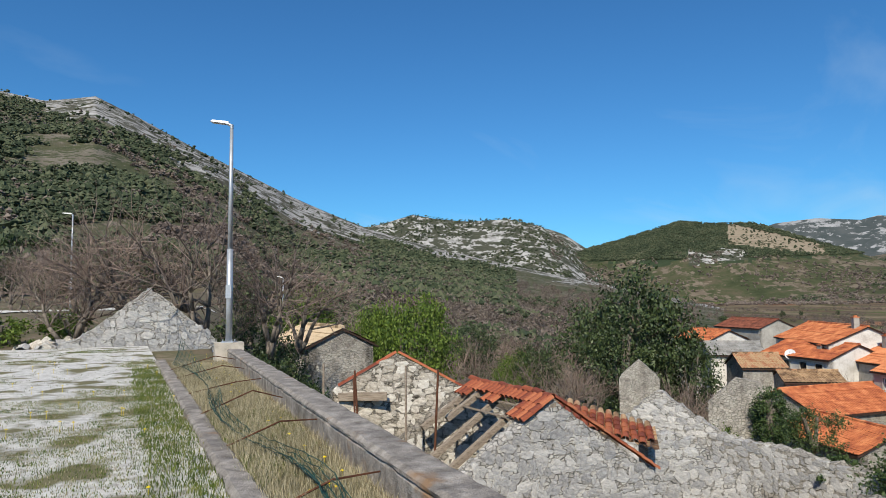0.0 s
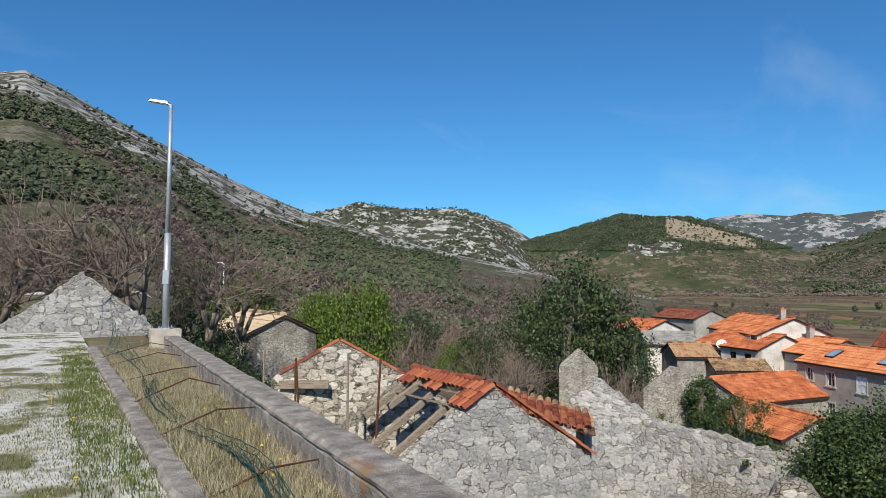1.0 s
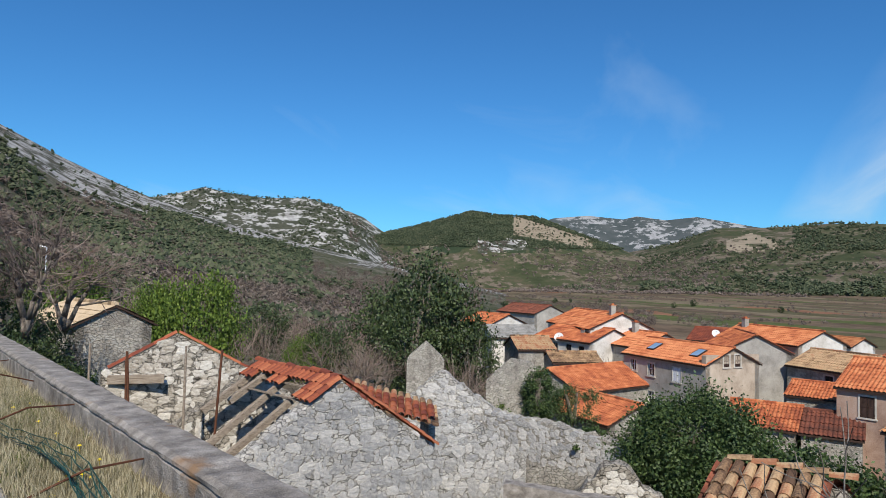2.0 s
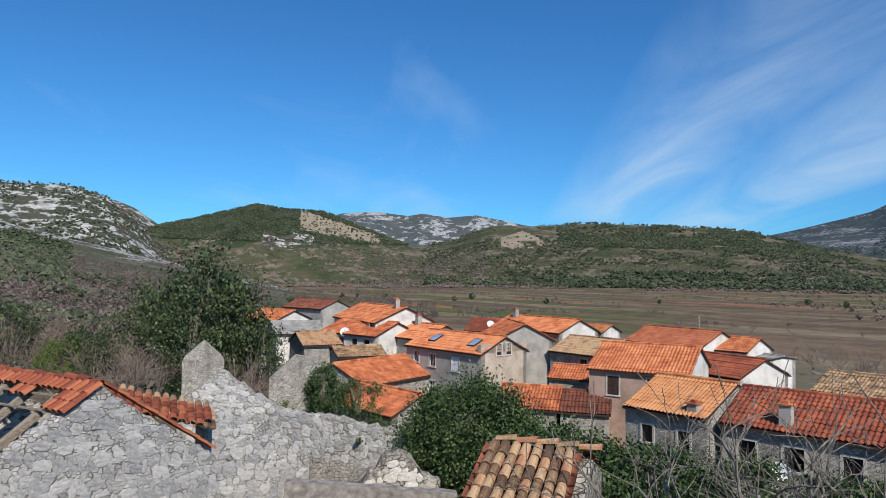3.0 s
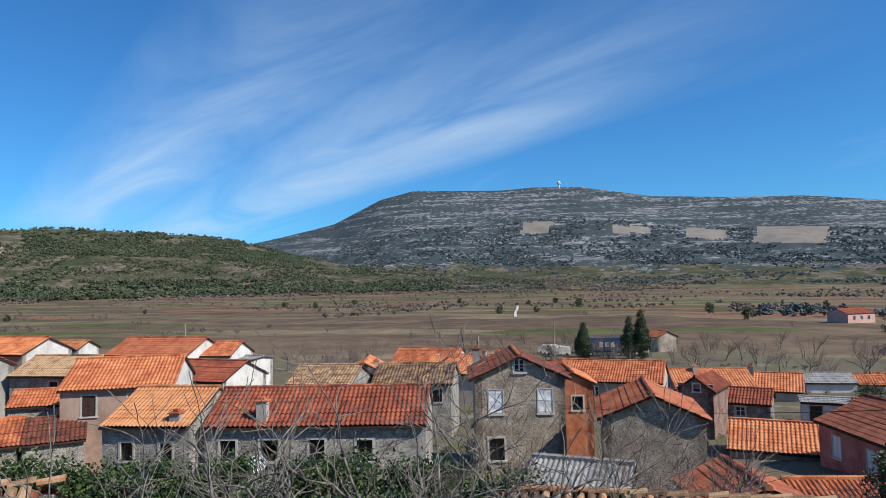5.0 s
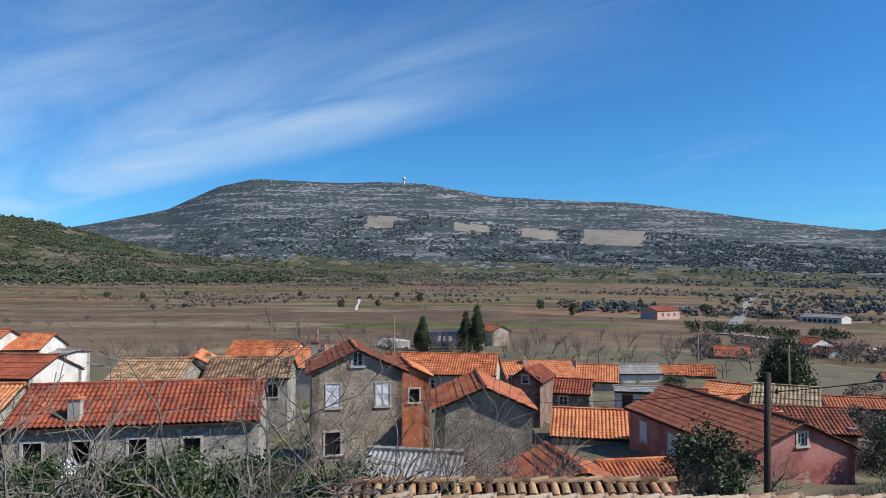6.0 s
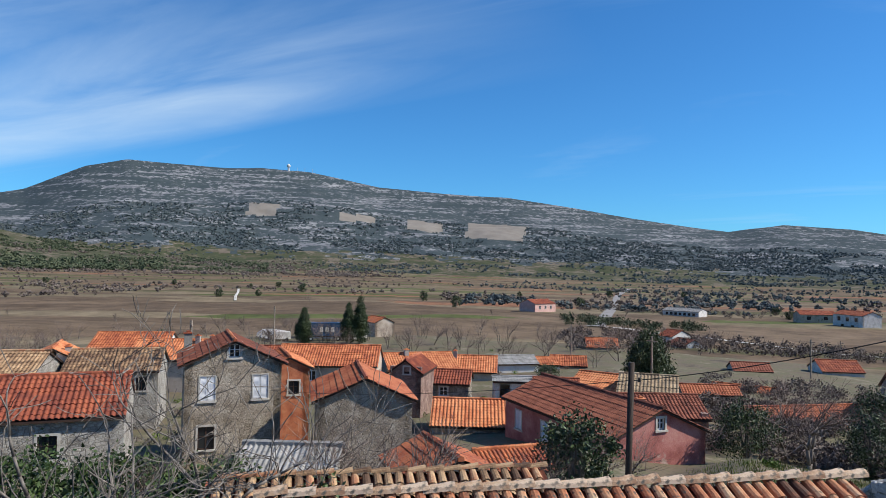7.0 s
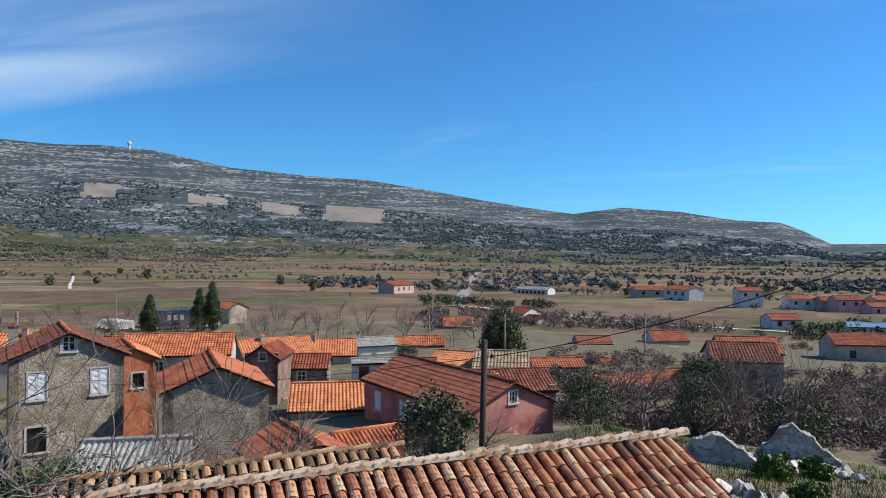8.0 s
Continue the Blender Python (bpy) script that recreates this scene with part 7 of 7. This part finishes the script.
def lower_grass():
    rnd = np.random.default_rng(9)
    v, f = [], []
    for _ in range(24000):
        az, d = math.radians(rnd.uniform(118, 148)), rnd.uniform(14, 34)
        x, y = d * math.sin(az), d * math.cos(az)
        z = ground_z(x, y) if _ % 6 == 0 or not v else z
        if _ % 6:
            x, y = cx + rnd.normal(0, 0.2), cy + rnd.normal(0, 0.2)
        else:
            cx, cy = x, y
        a, h = rnd.uniform(0, 6.283), rnd.uniform(0.06, 0.22)
        dx, dy, k = math.cos(a) * 0.015, math.sin(a) * 0.015, len(v)
        v += [(x - dx, y - dy, z - 0.03), (x + dx, y + dy, z - 0.03), (x + rnd.normal(0, .05), y + rnd.normal(0, .05), z + h)]
        f.append((k, k + 1, k + 2))
    tagged(mesh_object("lower_grass", v, f, M_GRASS), "rough green grass in the ruined garden", "grass", kind="stuff")


lower_grass()

# ---------------------------------------------------------------- woods on the slopes


OCTA_V = np.array([(1, 0, 0), (-1, 0, 0), (0, 1, 0), (0, -1, 0), (0, 0, 1), (0, 0, -1)], dtype=float)
OCTA_F = np.array([(0, 2, 4), (2, 1, 4), (1, 3, 4), (3, 0, 4), (2, 0, 5), (1, 2, 5), (3, 1, 5), (0, 3, 5)])


def woods(name, n, az, dist, size, tufts, mat, label, seed, drift=-0.02, ridge=None, steep=1.0, share_max=1.0, share_min=0.0, leafy_tufts=False, height=None):
    """Far trees and scrub in drifts: each a handful of small uneven tufts, or of loose leaves where they stand nearer."""
    rnd = np.random.default_rng(seed)
    az_ = rnd.uniform(az[0], az[1], n * 4)
    r = dist[0] * (dist[1] / dist[0]) ** rnd.random(n * 4)
    x, y = r * np.sin(np.radians(az_)), r * np.cos(np.radians(az_))
    z, which, share = terrain(x, y)
    patch = fractal(x * 0.012 + seed, y * 0.012, 4)
    ok = patch > drift
    if ridge is not None:
        ok &= (which == ridge) & (share < share_max) & (share >= share_min)
        el = np.degrees(np.arctan2(z - EYE, r))
        few = rnd.random(n * 4) < 0.06
        for mask, m in bare_ground(az_, el, which, share, fractal(x * 0.02, y * 0.02)):
            ok &= ~mask | (few & (m != 10))
        if height:
            ok &= (el > height[0]) & (el < height[1])
    x, y, z = x[ok][:n], y[ok][:n], z[ok][:n]
    m = len(x)
    s = size * rnd.uniform(0.55, 1.4, m)
    off = rnd.normal(size=(m, tufts, 3))
    off /= np.linalg.norm(off, axis=2)[:, :, None]
    off *= rnd.uniform(0.3, 1.0, size=(m, tufts, 1))
    off[:, :, 2] = off[:, :, 2] * steep * 0.8 + steep * 0.7
    c = np.stack([x, y, z], -1)[:, None, :] + off * s[:, None, None] * 0.6
    if leafy_tufts:
        a = rnd.normal(size=(m, tufts, 3))
        b = rnd.normal(size=(m, tufts, 3))
        k = (s * 0.8 / math.sqrt(tufts))[:, None, None]
        tri = np.stack([c + a * k, c + b * k * 0.6, c - (a + b) * k * 0.5], 2).reshape(-1, 3)
        faces = np.arange(len(tri)).reshape(-1, 3)
    else:
        k = (s * 0.72 / tufts ** 0.42)[:, None, None, None]
        shape = OCTA_V[None, None] * rnd.uniform(0.55, 1.35, size=(m, tufts, 6, 1)) + rnd.normal(size=(m, tufts, 6, 3)) * 0.22
        turn = rnd.uniform(0, 6.283, size=(m, tufts, 1))
        sx, sy = shape[..., 0] * np.cos(turn) - shape[..., 1] * np.sin(turn), shape[..., 0] * np.sin(turn) + shape[..., 1] * np.cos(turn)
        shape = np.stack([sx, sy, shape[..., 2] * 0.85], -1)
        tri = (c[:, :, None, :] + shape * k).reshape(-1, 3)
        faces = (np.arange(m * tufts)[:, None, None] * 6 + OCTA_F[None]).reshape(-1, 3)
    return tagged(mesh_object(name, tri.tolist(), faces.tolist(), mat), label, "woods", kind="stuff")


woods("mountain_woods", 2600, (-42, -6), (150, 420), 3.4, 12, M_PINE, "dark pine and scrub wood on the mountain foot", 21, -0.12, 0)
woods("mountain_woods", 900, (-6, 12), (150, 420), 3.4, 12, M_PINE, "scattered green scrub among the bare woods", 44, 0.02, 0)
woods("mountain_woods", 12000, (-42, 6), (300, 1000), 3.4, 4, M_PINE, "dark pine scrub on the mountain flank", 22, -0.17, 0)
woods("brown_woods", 2400, (-42, -6), (150, 750), 3.2, 14, M_BROWNSCRUB, "bare brown woods on the mountain foot", 23, -0.10, 0)
woods("brown_woods", 2600, (-8, 20), (125, 620), 3.4, 80, M_BROWNSCRUB, "bare brown woods at the end of the ridge", 45, -0.30, 0, 1.3, leafy_tufts=True)
woods("hill_scrub", 2600, (-10, 14), (1000, 1500), 3.4, 3, M_PINE, "dark scrub dotted over the white karst hill", 24, -0.04, 1)
woods("hill_pines", 11000, (9, 38), (1420, 1910), 4.2, 4, M_PINE, "dense pines on the rounded hill", 25, -0.30, 3, 1.1, 1.1, 0.0, height=(2.9, 9))
woods("hill_foot_scrub", 2600, (9, 38), (1250, 1700), 4.0, 4, M_BROWNSCRUB, "brown scrub round the hill's foot", 46, -0.10)
woods("low_hill_pines", 4600, (27, 84), (1350, 2100), 5.0, 5, M_PINE, "dark pine belts on the low hill", 26, 0.02, 5)
woods("low_hill_scrub", 3200, (27, 95), (1200, 1800), 4.0, 4, M_BROWNSCRUB, "brown winter scrub below the pines", 27, -0.03)
woods("range_foot_woods", 9000, (58, 145), (1900, 2750), 6.0, 3, M_PINE_HAZED, "dark woods along the foot of the range", 28, -0.05, 6, 1.0, 0.66, 0.30)
woods("range_foot_scrub", 2600, (60, 145), (1500, 2300), 5.0, 3, M_PINE_HAZED, "scattered dark scrub below the range", 34, 0.02, 6, 1.0, 0.4)
woods("valley_scrub", 1400, (12, 34), (190, 1000), 2.8, 90, M_BROWNSCRUB, "brown hedgerow scrub across the valley", 29, 0.03, leafy_tufts=True)
woods("valley_scrub", 500, (30, 74), (230, 1250), 2.4, 70, M_BROWNSCRUB, "brown hedgerow scrub between the fields", 39, 0.08, leafy_tufts=True)
woods("garden_trees", 460, (108, 146), (140, 420), 3.0, 80, M_PINE, "evergreen garden trees around the far houses", 40, 0.0, leafy_tufts=True)
woods("garden_scrub", 420, (108, 146), (130, 420), 2.2, 90, M_BROWNSCRUB, "bare brown scrub around the far houses", 41, -0.02, leafy_tufts=True)
woods("valley_scrub", 700, (98, 145), (420, 1200), 2.6, 8, M_BROWNSCRUB, "brown hedgerow scrub around the far houses", 30, 0.02)
woods("valley_trees", 800, (100, 145), (380, 1300), 3.4, 8, M_PINE_HAZED, "dark evergreen trees around the far houses", 31, 0.04)
woods("pine_belt", 2400, (33, 76), (1340, 1500), 7.0, 6, M_PINE, "dark belt of pines at the field's edge", 32, -0.06, None, 1.2)
woods("field_scrub", 500, (60, 100), (420, 1300), 2.6, 8, M_BROWNSCRUB, "scattered scrub over the fields", 33, 0.04)
woods("hill_crest_pines", 4200, (44, 64), (1750, 2110), 5.6, 5, M_PINE, "dark pines along the low hill's crest", 35, -0.12, 5)
woods("slope_scrub", 700, (119, 147), (45, 170), 1.5, 200, M_BROWNSCRUB, "low brown scrub between gardens", 36, -0.04, None, 0.8, leafy_tufts=True)
woods("slope_scrub", 260, (119, 147), (45, 170), 1.0, 180, M_LEAF, "low green scrub between gardens", 37, 0.0, None, 0.8, leafy_tufts=True)
woods("ruin_scrub", 520, (0, 34), (32, 75), 1.2, 200, M_BROWNSCRUB, "brown brambles among the ruins", 38, -0.06, None, 0.8, leafy_tufts=True)
woods("village_scrub", 420, (28, 112), (50, 135), 0.8, 140, M_BROWNSCRUB, "low brown weeds between the houses", 42, -0.05, None, 0.7, leafy_tufts=True)
woods("village_scrub", 260, (28, 112), (50, 135), 0.6, 140, M_LEAF_BRIGHT, "low green weeds between the houses", 43, -0.02, None, 0.7, leafy_tufts=True)
